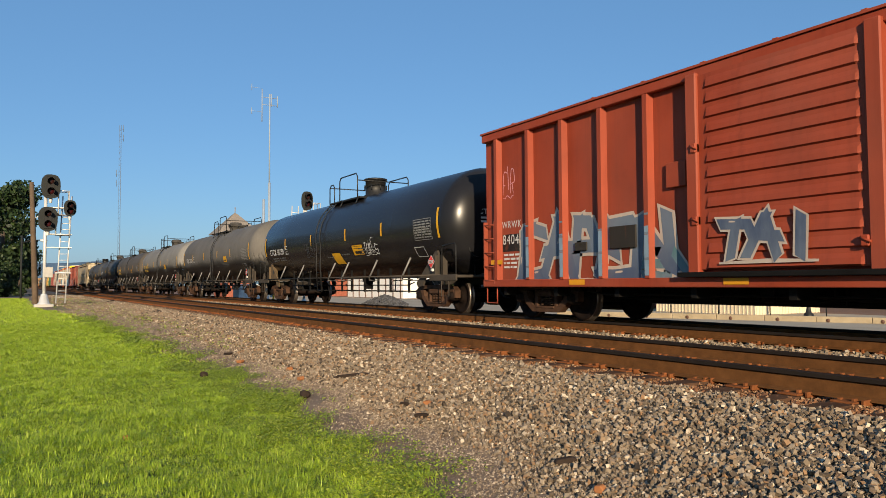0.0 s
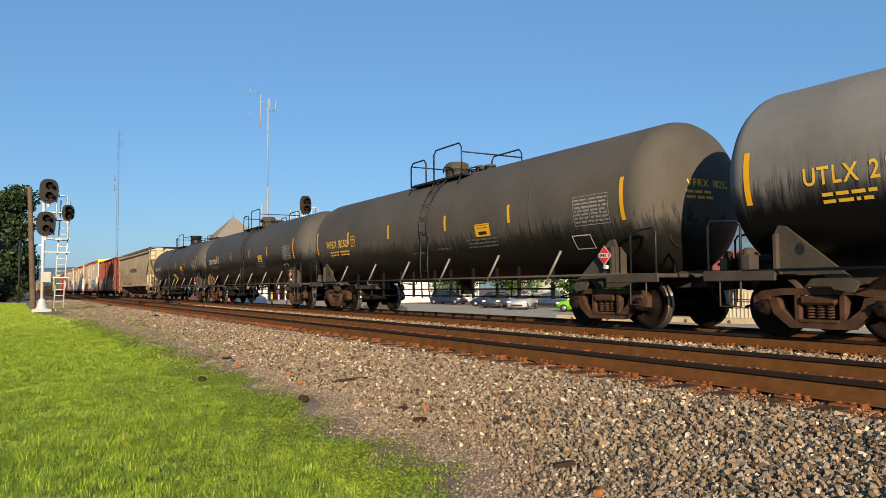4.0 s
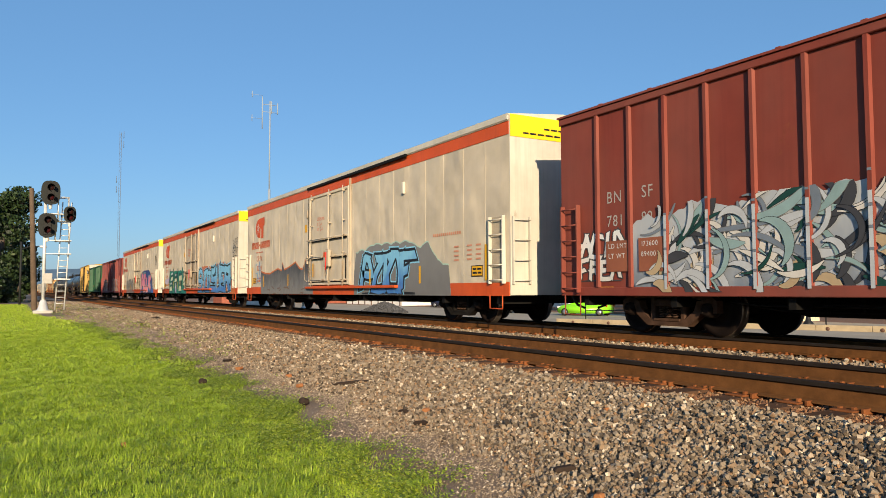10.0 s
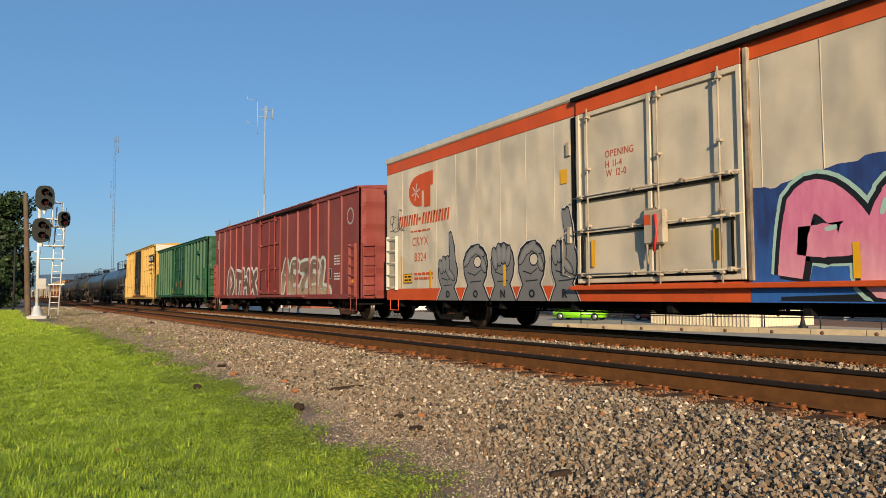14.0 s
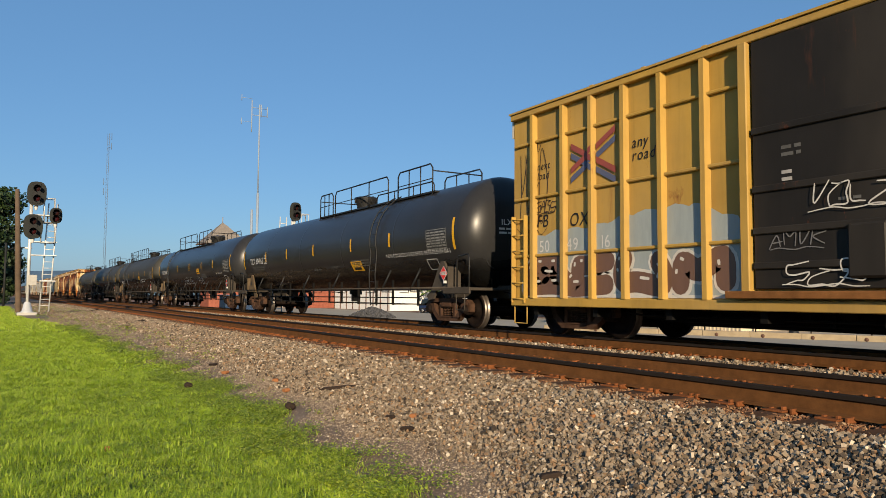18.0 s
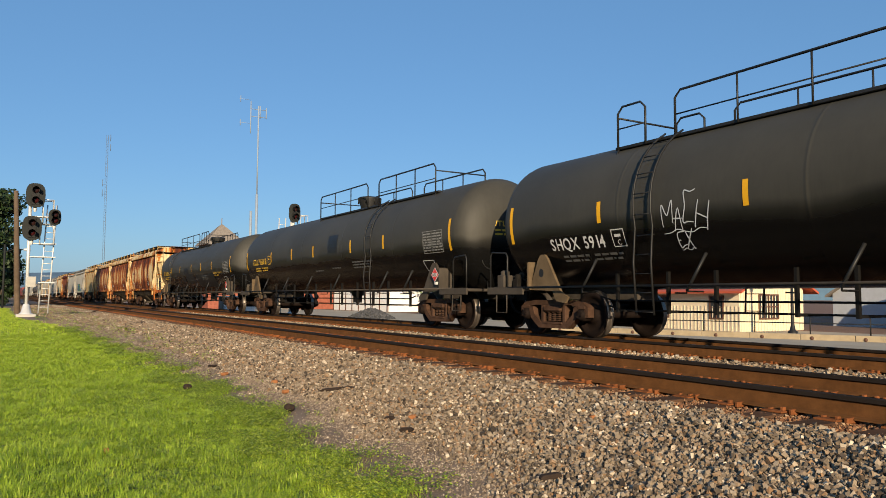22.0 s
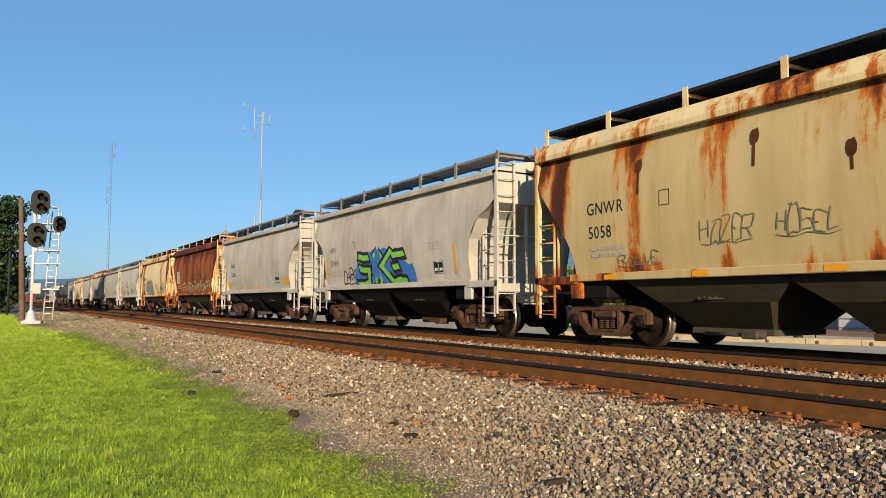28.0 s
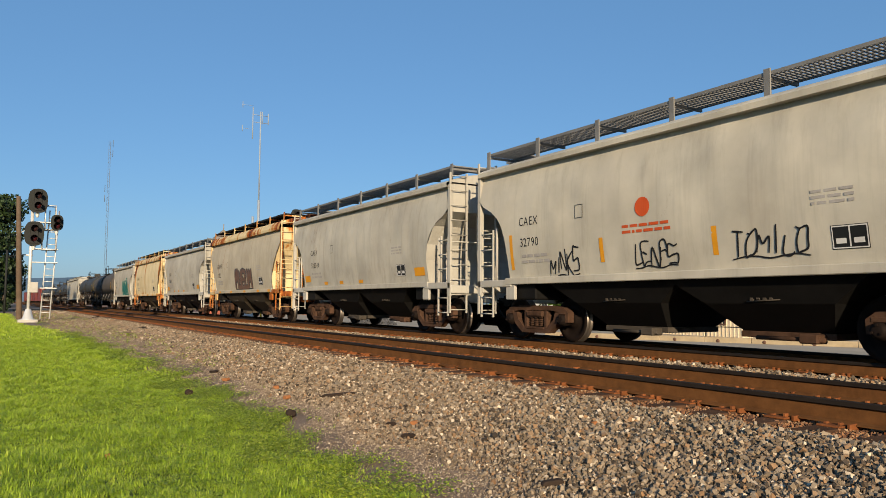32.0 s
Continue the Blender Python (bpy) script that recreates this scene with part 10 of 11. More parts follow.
def mast_signal(at, heads, top, ladder_y=0.7, base=True, label="silver railway signal mast with black signal heads"):
    sig = thing("railway_signal", label, "railway signal", "signals beside the line", at)
    bm = bmesh.new()
    rod(bm, [(0, 0, 0.35), (0, 0, top)], 0.075, 10)
    part("mast", bm, SILVER, sig)
    bm = bmesh.new()
    lathe(bm, [(0.0, 0.30), (0.05, 0.30), (0.08, 0.23), (0.50, 0.13), (0.54, 0.0)], pose(0, 0, -0.05, 0, -90, 0), 12)
    part("base", bm, SILVER, sig, "flared cast mast base")
    bm = bmesh.new()
    bbox(bm, -0.42, 0.42, -0.42, 0.42, -0.4, -0.02, 0.03)
    part("foundation", bm, CONCRETE, sig)
    for y, z, rx, rz, lamps in heads:
        signal_head(sig, y, z, rx, rz, lamps)
    # ladder behind the mast, with a platform cage
    bm = bmesh.new()
    for y in (ladder_y - 0.2, ladder_y + 0.2):
        rod(bm, [(-0.3, y + 0.02, 0.0), (-0.3, y + 0.25, top - 0.1)], 0.034, 5)
    part("ladder_stile", bm, SILVER, sig)
    n = int(top / 0.30)
    bm = bmesh.new()
    rod(bm, [(-0.3, ladder_y - 0.2, 0), (-0.3, ladder_y + 0.2, 0)], 0.022, 4)
    me = mesh_of("rung", bm, SILVER)
    for k in range(1, n):
        part("rung", me, None, sig).location = (0, 0.02 + 0.23 * k / n, k * 0.30)
    for z in (top * 0.27, top * 0.5, top * 0.62, top * 0.86):
        bm = bmesh.new()
        bbox(bm, -0.35, 0.05, -0.06, ladder_y + 0.45, z, z + 0.05, 0.008)
        part("bracket", bm, SILVER, sig)
    for y0, y1, z0, z1 in ((0.45, 1.05, top * 0.62, top * 0.80), (0.55, 1.0, top * 0.80, top + 0.1)):
        bm = bmesh.new()
        for y in (y0, y1):
            rod(bm, [(-0.45, y, z0), (-0.45, y, z1), (0.1, y, z1), (0.1, y, z0), (-0.45, y, z0)], 0.025, 5)
        for z in (z0, z1):
            rod(bm, [(-0.45, y0, z), (-0.45, y1, z)], 0.025, 5)
            rod(bm, [(0.1, y0, z), (0.1, y1, z)], 0.025, 5)
        part("cage", bm, SILVER, sig)
    if base:
        bm = bmesh.new()
        bbox(bm, -0.05, 0.25, -0.02, 0.36, 1.25, 1.75, 0.02)
        part("junction_box", bm, CONCRETE, sig)
    return sig


mast_signal(pose(-40, 1.2, -0.08), [(0.20, 5.62, 0.415, 0.58, (0.24, -0.24)), (0.10, 4.05, 0.415, 0.58, (0.24, -0.24)), (1.04, 4.62, 0.275, 0.38, (0.12, -0.16))], 5.35)
mast_signal(pose(-42.4, 15.0, -0.6), [(0.1, 6.4, 0.36, 0.56, (0.22, -0.22))], 6.2, -0.7, False, "silver signal mast with one head behind the train")

pole = thing("utility_pole", "leaning weathered wooden utility pole", "pole", at=pose(-44, 0.93, -0.2))
bm = bmesh.new()
lathe(bm, [(0, 0.15), (2.5, 0.14), (6.42, 0.105), (6.44, 0.0)], pose(0, 0, 0, 0, -90, 0) @ pose(0, 0, 0, 0, 0, -2.5), 10)
part("shaft", bm, POLE_WOOD, pole)
bm = bmesh.new()
rod(bm, [(0.05, -0.30, 4.4), (0.05, 0.25, 4.75), (0.05, 0.9, 4.85)], 0.02, 5)
part("guy_bracket", bm, SILVER, pole)

lamp = thing("street_lamp", "grey street lamp on a slim pole", "street lamp", at=pose(-60, 0.35, -0.2))
bm = bmesh.new()
rod(bm, [(0, 0, 0), (0, 0, 4.55)], 0.07, 8)
part("post", bm, SIGNAL_GREY, lamp)
bm = bmesh.new()
rod(bm, [(0, 0, 4.0), (0, 0.5, 4.2), (0, 1.2, 4.25)], 0.035, 6)
part("arm", bm, SIGNAL_GREY, lamp)
bm = bmesh.new()
lathe(bm, [(-0.22, 0.0), (-0.2, 0.07), (0.1, 0.11), (0.25, 0.05), (0.26, 0.0)], pose(0, 1.35, 4.23, 0, 0, 90), 10)
part("luminaire", bm, SILVER, lamp)

# antenna mast and far lattice tower
mast = thing("antenna_mast", "tall pale antenna mast with dipole arrays", "antenna mast", at=pose(-114.8, 34.8, -1.3))
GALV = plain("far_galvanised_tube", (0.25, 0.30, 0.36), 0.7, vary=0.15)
bm = bmesh.new()
rod(bm, [(0, 0, 0), (0, 0, 18.3)], 0.2, 10)
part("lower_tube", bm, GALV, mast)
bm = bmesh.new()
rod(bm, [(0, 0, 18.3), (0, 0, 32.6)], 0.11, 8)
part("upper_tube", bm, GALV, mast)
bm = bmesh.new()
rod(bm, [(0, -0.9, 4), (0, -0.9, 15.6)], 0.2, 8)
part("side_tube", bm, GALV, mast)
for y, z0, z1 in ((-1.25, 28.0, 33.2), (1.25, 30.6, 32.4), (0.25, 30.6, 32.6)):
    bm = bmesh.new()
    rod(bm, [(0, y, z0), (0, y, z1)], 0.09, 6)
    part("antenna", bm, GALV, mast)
for z in (30.8, 32.0):
    bm = bmesh.new()
    rod(bm, [(0, -1.3, z), (0, 1.3, z)], 0.05, 5)
    part("cross_arm", bm, GALV, mast)
for z in (29.6, 33.4):
    bm = bmesh.new()
    rod(bm, [(0, -2.9, z - 0.5), (0, -2.9, z + 0.5)], 0.06, 5)
    rod(bm, [(0, -3.1, z), (0, -1.25, z)], 0.03, 4)
    part("dipole", bm, GALV, mast)

# pale blue steel: the haze before the tower is painted into its colour
HAZE_STEEL = plain("haze_tinted_steel", (0.12, 0.165, 0.235), 0.9, vary=0.1, relief=0)
tower = thing("lattice_tower", "slim lattice radio tower in the haze", "radio tower", at=pose(-397.5, 44.4, -5))
bm = bmesh.new()
for dx, dy in ((0.0, -0.55), (0.48, 0.3), (-0.48, 0.3)):
    rod(bm, [(dx, dy, 0), (dx, dy, 86)], 0.09, 4)
for k in range(86):
    a, b = ((0.0, -0.55), (0.48, 0.3), (-0.48, 0.3))[k % 3], ((0.0, -0.55), (0.48, 0.3), (-0.48, 0.3))[(k + 1) % 3]
    rod(bm, [(*a, k), (*b, k + 1)], 0.05, 3)
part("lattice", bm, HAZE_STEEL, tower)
for z in (55, 60, 78, 83):
    bm = bmesh.new()
    rod(bm, [(0, -1.6 if z < 70 else 1.4, z), (0, -1.6 if z < 70 else 1.4, z + 3.4)], 0.16, 5)
    rod(bm, [(0, 0, z + 1), (0, -1.6 if z < 70 else 1.4, z + 1)], 0.06, 4)
    part("antenna", bm, HAZE_STEEL, tower)


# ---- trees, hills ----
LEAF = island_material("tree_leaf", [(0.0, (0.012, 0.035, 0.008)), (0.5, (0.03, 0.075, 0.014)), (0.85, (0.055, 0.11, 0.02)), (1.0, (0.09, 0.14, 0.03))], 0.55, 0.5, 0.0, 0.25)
# the same leaf lightened: sunlight on the crowns is put into the colour
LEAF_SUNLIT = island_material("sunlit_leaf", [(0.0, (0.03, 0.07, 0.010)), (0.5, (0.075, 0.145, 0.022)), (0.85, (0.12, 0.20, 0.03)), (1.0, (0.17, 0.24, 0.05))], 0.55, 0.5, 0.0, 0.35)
# the same leaf at half strength: the crowns' shade is put into the colour
LEAF_SHADED = island_material("shaded_tree_leaf", [(0.0, (0.006, 0.016, 0.004)), (0.5, (0.014, 0.034, 0.007)), (0.85, (0.026, 0.052, 0.01)), (1.0, (0.045, 0.07, 0.015))], 0.6, 0.5, 0.0, 0.1)
BARK = plain("grey_bark", (0.09, 0.07, 0.055), 0.95, vary=0.4, relief=0.6)


def tree(x, y, z, height, spread, seed, leaves=3200, leaf=0.16, label="leafy tree with leaves darkened for shade", leaves_of=None, low=0.28):
    t = thing("tree", label, "tree", "trees beside the line", pose(x, y, z))
    rng = random.Random(seed)
    bm = bmesh.new()
    trunk_top = height * 0.45
    r = height * 0.025
    rod(bm, [(0, 0, 0), (rng.uniform(-0.1, 0.1), 0.05, trunk_top * 0.5), (rng.uniform(-0.2, 0.2), 0, trunk_top), (rng.uniform(-0.3, 0.3), 0.1, height * 0.8)], r, 8)
    clumps = []
    for k in range(15):
        a, q = rng.uniform(0, 2 * math.pi), rng.uniform(0.2, 1.0) ** 0.6
        zz = height * rng.uniform(low, 0.95)
        w = spread * q * math.sqrt(max(0.1, 1 - ((zz - height * 0.6) / (height * 0.42)) ** 2))
        c = (w * math.cos(a), w * math.sin(a), zz)
        clumps.append((c, spread * rng.uniform(0.22, 0.42)))
        if k < 8:
            rod(bm, [(0, 0, trunk_top * rng.uniform(0.6, 1.0)), (c[0] * 0.5, c[1] * 0.5, (trunk_top + c[2]) / 2), c], r * 0.35, 5)
    part("trunk", bm, BARK, t)
    rs = np.random.RandomState(seed)
    pick = rs.randint(0, len(clumps), leaves)
    cen = np.array([clumps[i][0] for i in pick])
    rad = np.array([clumps[i][1] for i in pick])
    d = rs.normal(size=(leaves, 3))
    d /= np.linalg.norm(d, axis=1)[:, None]
    p = cen + d * (rad * rs.uniform(0.35, 1.05, leaves))[:, None] * np.array([1, 1, 0.8])
    u = rs.normal(size=(leaves, 3))
    u /= np.linalg.norm(u, axis=1)[:, None]
    v = np.cross(u, rs.normal(size=(leaves, 3)))
    v /= np.linalg.norm(v, axis=1)[:, None]
    s = rs.uniform(0.6, 1.3, (leaves, 1)) * leaf
    co = np.stack([p - u * s, p + v * s * 0.6, p + u * s, p - v * s * 0.6], 1)
    me = bpy.data.meshes.new("crown")
    me.vertices.add(leaves * 4)
    me.vertices.foreach_set("co", co.reshape(-1))
    me.loops.add(leaves * 4)
    me.loops.foreach_set("vertex_index", np.arange(leaves * 4))
    me.polygons.add(leaves)
    me.polygons.foreach_set("loop_start", np.arange(0, leaves * 4, 4))
    me.update(calc_edges=True)
    me.materials.append(leaves_of or LEAF)
    part("crown", me, None, t)
    return t


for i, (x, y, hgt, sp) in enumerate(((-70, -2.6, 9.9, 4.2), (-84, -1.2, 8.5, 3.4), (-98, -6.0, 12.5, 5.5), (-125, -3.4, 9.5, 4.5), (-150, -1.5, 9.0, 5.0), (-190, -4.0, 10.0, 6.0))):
    tree(x, y, -0.3, hgt, sp, 100 + i, 14000 if i < 3 else 4500, 0.17 if i < 3 else 0.3, leaves_of=LEAF_SHADED, low=0.14)
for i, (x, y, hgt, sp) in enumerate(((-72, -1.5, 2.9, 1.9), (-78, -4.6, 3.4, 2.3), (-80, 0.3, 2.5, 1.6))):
    tree(x, y, -0.3, hgt, sp, 170 + i, 4500, 0.13, "low tree under the taller ones, leaves darkened for shade", LEAF_SHADED, 0.1)
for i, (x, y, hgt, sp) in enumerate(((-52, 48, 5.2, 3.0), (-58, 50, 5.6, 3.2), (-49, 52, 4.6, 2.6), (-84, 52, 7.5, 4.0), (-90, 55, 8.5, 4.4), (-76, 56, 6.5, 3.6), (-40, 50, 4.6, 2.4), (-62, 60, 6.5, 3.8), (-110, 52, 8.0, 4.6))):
    tree(x, y, -1.3, hgt, sp, 130 + i, 2200, 0.2, "green tree behind the car park, leaves lightened for sun", LEAF_SUNLIT)

# haze over the hills is painted in as a blue base colour
FAR_HILL = plain("far_hills_haze_tinted", (0.075, 0.125, 0.19), 1.0, vary=0.3, scale=0.02, grain=0.15, relief=0)
HILL = plain("wooded_hills_haze_tinted", (0.10, 0.17, 0.235), 1.0, vary=0.35, scale=0.02, grain=0.15, relief=0)
for name, dist, base, amp, a0, a1, seed in (("far_hills", 2300, 140, 26, -40, 130, 1.7), ("wooded_hills", 1300, 62, 30, 5, 140, 5.1)):
    verts, faces = [], []
    n = 140
    for i in range(n + 1):
        a = radians(a0 + (a1 - a0) * i / n)
        k = i / n
        hgt = base * (0.50 + 0.75 * min(1.0, max(0.0, (a0 + (a1 - a0) * k) / 45))) + amp * (0.5 * math.sin(k * 9 + seed) + 0.3 * math.sin(k * 23 + seed * 2) + 0.08 * math.sin(k * 97)) + 2.5 * noise.noise((k * 160, seed, 0))
        for d, z in ((dist, -30), (dist + 40, hgt * 0.55), (dist + 130, max(6.0, hgt))):
            verts.append((-d * math.cos(a), d * math.sin(a), z))
    for i in range(n):
        for j in range(2):
            faces.append((i * 3 + j, (i + 1) * 3 + j, (i + 1) * 3 + j + 1, i * 3 + j + 1))
    tagged(new(name, grid_mesh(name, verts, faces, FAR_HILL if name == "far_hills" else HILL, True)), "wooded hills on the horizon, tinted blue with painted haze", "hills", kind="structure")


# ---- buildings beyond the tracks ----
BEIGE = plain("beige_metal_siding", (0.66, 0.56, 0.40), 0.6, vary=0.1, scale=1.0, relief=0.05)
RED_ROOF = plain("orange_red_metal_roof", (0.42, 0.085, 0.04), 0.5, vary=0.15, scale=1.0)
BROWN_TRIM = plain("brown_trim", (0.10, 0.05, 0.032), 0.6, vary=0.2)
GLASS = plain("dark_window_glass", (0.03, 0.035, 0.04), 0.08, vary=0.3, relief=0)
SHINGLE = plain("grey_shingle", (0.23, 0.20, 0.17), 0.9, vary=0.3, scale=4.0, relief=0.5)
GREY_SIDING = plain("blue_grey_siding", (0.40, 0.42, 0.45), 0.7, vary=0.1)
WHITE_SIDING = plain("white_siding", (0.74, 0.73, 0.70), 0.7, vary=0.1)
BRICK = plain("red_brick_wall", (0.30, 0.10, 0.065), 0.9, vary=0.35, scale=3.0, grain=18)


def window(parent, x, y, z, w, h, face, panes=2):
    """face: which way it looks, 'y' towards the tracks or 'x' towards the sun."""
    t = 0.09
    m = Matrix.Translation((x, y, z)) @ (Matrix() if face == "y" else pose(0, 0, 0, 0, 0, 90))
    bars = [("window", (-w / 2 - t, w / 2 + t, -t, 0)), ("head_trim", (-w / 2 - t, w / 2 + t, h, h + t)), ("side_trim", (-w / 2 - t, -w / 2, 0, h)), ("side_trim", (w / 2, w / 2 + t, 0, h)), ("transom", (-w / 2, w / 2, h * 0.48, h * 0.52))]
    bars += [("mullion", (-w / 2 + w * k / panes - 0.03, -w / 2 + w * k / panes + 0.03, 0, h)) for k in range(1, panes)]
    win = None
    for name, (a, b, lo, hi) in bars:
        bm = bmesh.new()
        deep = -0.085 if name == "mullion" else -0.08
        box(bm, a, b, deep, 0.0, lo, hi)
        bmesh.ops.transform(bm, matrix=m, verts=bm.verts[:])
        made = part(name, bm, BROWN_TRIM, win or parent)
        win = win or made
    bm = bmesh.new()
    box(bm, -w / 2, w / 2, -0.03, -0.01, 0, h)
    bmesh.ops.transform(bm, matrix=m, verts=bm.verts[:])
    part("pane", bm, GLASS, win)
    return win


def house(label, x0, x1, y0, y1, z0, eave, rise, along, walls, roof, over=0.4, name="house"):
    """Walls with gables and a pitched roof whose ridge runs along x or y."""
    hs = thing(name, label, "building", "", pose(0, 0, 0))
    bm = bmesh.new()
    xm, ym = (x0 + x1) / 2, (y0 + y1) / 2
    box(bm, x0, x1, y0, y1, z0, eave)
    tri = [((x0, y0), (x0, ym), (x0, y1)), ((x1, y0), (x1, ym), (x1, y1))] if along == "x" else [((x0, y0), (xm, y0), (x1, y0)), ((x0, y1), (xm, y1), (x1, y1))]
    for a, b, c in tri:
        bm.faces.new([bm.verts.new(v) for v in ((*a, eave), (*c, eave), (*b, eave + rise))])
    bmesh.ops.recalc_face_normals(bm, faces=bm.faces[:])
    part("wall", bm, walls, hs)
    for s in (-1, 1):
        bm = bmesh.new()
        k = over * rise / ((y1 - y0) / 2 if along == "x" else (x1 - x0) / 2)
        if along == "x":
            e = y0 - over if s < 0 else y1 + over
            vs = [(x0 - over, e, eave - k), (x1 + over, e, eave - k), (x1 + over, ym, eave + rise), (x0 - over, ym, eave + rise)]
        else:
            e = x0 - over if s < 0 else x1 + over
            vs = [(e, y0 - over, eave - k), (e, y1 + over, eave - k), (xm, y1 + over, eave + rise), (xm, y0 - over, eave + rise)]
        lo, hi = [bm.verts.new(v) for v in vs], [bm.verts.new((a, b, c + 0.14)) for a, b, c in vs]
        for f in [lo, hi[::-1]] + [(lo[i], lo[(i + 1) % 4], hi[(i + 1) % 4], hi[i]) for i in range(4)]:
            bm.faces.new(f)
        bmesh.ops.recalc_face_normals(bm, faces=bm.faces[:])
        part("roof", bm, roof, hs)
    return hs


depot = house("beige metal-sided building with an orange-red roof", -38.2, -30.0, 40.0, 46.7, -1.3, 1.45, 1.6, "x", BEIGE, RED_ROOF, 0.7, "station_building")
bm = bmesh.new()
box(bm, -0.035, 0.035, -0.03, 0.0, 0, 1.6)
me = mesh_of("batten", bm, BEIGE)
for k in range(29):
    part("batten", me, None, depot).location = (-38.1 + 0.29 * k, 39.995, -1.3)
bm = bmesh.new()
box(bm, -0.0, 0.03, -0.035, 0.035, 0, 2.7)
me = mesh_of("batten", bm, BEIGE)
for k in range(23):
    part("batten", me, None, depot).location = (-29.998, 40.15 + 0.29 * k, -1.3)
for x in (-36.2, -31.7):
    window(depot, x, 40.0, -0.45, 0.95, 1.35, "y")
window(depot, -30.0, 42.9, -0.45, 1.9, 1.45, "x", 4)

# low concrete wall with a pipe rail on top, and its lamp post
wall_a, wall_b = Vector((-37.0, 30.0, 0)), Vector((-9.0, 41.0, 0))
way = (wall_b - wall_a).normalized()
lean = Matrix.Translation(wall_a) @ Matrix.Rotation(math.atan2(way.y, way.x), 4, "Z")
long_ = (wall_b - wall_a).length
retaining = thing("retaining_wall", "low stained concrete retaining wall with rusty holes", "wall", "", lean, "structure")
bm = bmesh.new()
n = 12
for k in range(n):
    bbox(bm, long_ * k / n + 0.008, long_ * (k + 1) / n - 0.008, -0.15, 0.15, -1.75, -1.0, 0.02)
part("wall_block", bm, plain("stained_tan_concrete", (0.36, 0.29, 0.19), 0.9, vary=0.35, scale=1.2, relief=0.4), retaining)
bm = bmesh.new()
lathe(bm, [(0, 0.10), (0.03, 0.08), (0.03, 0)], pose(0, -0.15, -1.2, 0, 0, -90), 10)
me = mesh_of("drain_hole", bm, BROWN_TRIM)
for k in range(12):
    part("drain_hole", me, None, retaining).location = (1.2 + 2.4 * k, 0, 0)
fence = thing("pipe_fence", "black pipe fence on the concrete wall", "fence", "", lean)
bm = bmesh.new()
rod(bm, [(0, 0, -1.0), (0, 0, 0.0)], 0.035, 6)
me = mesh_of("post", bm, PIPE_BLACK)
for k in range(11):
    part("post", me, None, fence).location = (2.0 + 2.7 * k, 0.02, 0)
for z in (0.0, -0.45):
    bm = bmesh.new()
    rod(bm, [(2.0, 0.02, z), (29.2, 0.02, z)], 0.028, 6)
    part("rail", bm, PIPE_BLACK, fence)
lamp_post = thing("lamp_post", "black cast-iron lamp post beside the building", "street lamp", "", pose(-26.0, 39.4, -1.2))
bm = bmesh.new()
lathe(bm, [(0, 0.28), (0.12, 0.26), (0.2, 0.16), (0.5, 0.10), (3.6, 0.06), (3.62, 0)], pose(0, 0, 0, 0, -90, 0), 12)
part("post", bm, PIPE_BLACK, lamp_post)
bm = bmesh.new()
lathe(bm, [(3.6, 0.12), (3.75, 0.2), (4.2, 0.16), (4.35, 0.0)], pose(0, 0, 0, 0, -90, 0), 12)
part("lantern", bm, SIGNAL_GREY, lamp_post)

house("blue-grey house with a steep gable", -33.5, -24.5, 56.0, 66.0, -1.3, 1.2, 3.0, "y", GREY_SIDING, SHINGLE)
house("small white gabled porch", -25.4, -22.2, 52.5, 56.0, -1.3, 0.6, 1.7, "y", WHITE_SIDING, SHINGLE, 0.25)
house("long building with a rusty red roof", -44.0, -2.0, 74.0, 86.0, -1.3, 2.2, 3.4, "x", BRICK, RED_ROOF)
house("grey garden shed with a white door", -50.0, -46.4, 50.0, 53.0, -1.3, 0.4, 0.9, "y", SHINGLE, SHINGLE, 0.2)
house("white house with a red-brown roof", -60.0, -51.0, 60.0, 67.0, -1.3, 1.2, 2.4, "x", WHITE_SIDING, BRICK)
house("white clapboard house behind the trees", -80.0, -70.0, 58.0, 66.0, -1.3, 2.2, 2.6, "x", WHITE_SIDING, SHINGLE)
shop = house("pale boarded warehouse with brown posts", -112.0, -92.0, 47.0, 60.0, -1.3, 2.3, 2.4, "x", WHITE_SIDING, BRICK)
for k in range(9):
    bm = bmesh.new()
    bbox(bm, -111.9 + 2.4 * k, -111.7 + 2.4 * k, 46.9, 46.99, -1.3, 2.3, 0.01)
    part("post", bm, BROWN_TRIM, shop)
arcade = house("brown brick store with a white porch", -150.0, -118.0, 44.0, 56.0, -1.3, 3.0, 2.0, "x", BRICK, SHINGLE)
for k in range(8):
    bm = bmesh.new()
    bbox(bm, -149.0 + 4.2 * k, -148.7 + 4.2 * k, 42.0, 42.3, -1.3, 2.0, 0.03)
    part("porch_post", bm, WHITE_SIDING, arcade)
bm = bmesh.new()
bbox(bm, -150, -118, 41.8, 44.0, 2.0, 2.25, 0.03)
part("porch_roof", bm, WHITE_SIDING, arcade)

# old station with a pyramid roof and finial
old = thing("old_station", "old station with a grey shingled pyramid roof", "building", "", pose(-107, 27.4, -1.3))
bm = bmesh.new()
box(bm, -2.5, 2.5, -2.3, 2.3, 0, 9.4)
part("wall", bm, BRICK, old)
bm = bmesh.new()
rings = [[bm.verts.new((sx * a, sy * a, z)) for sx, sy in ((-1, -1), (1, -1), (1, 1), (-1, 1))] for a, z in ((3.1, 9.3), (2.9, 9.55), (1.5, 11.0), (0.35, 12.2), (0.0001, 12.5))]
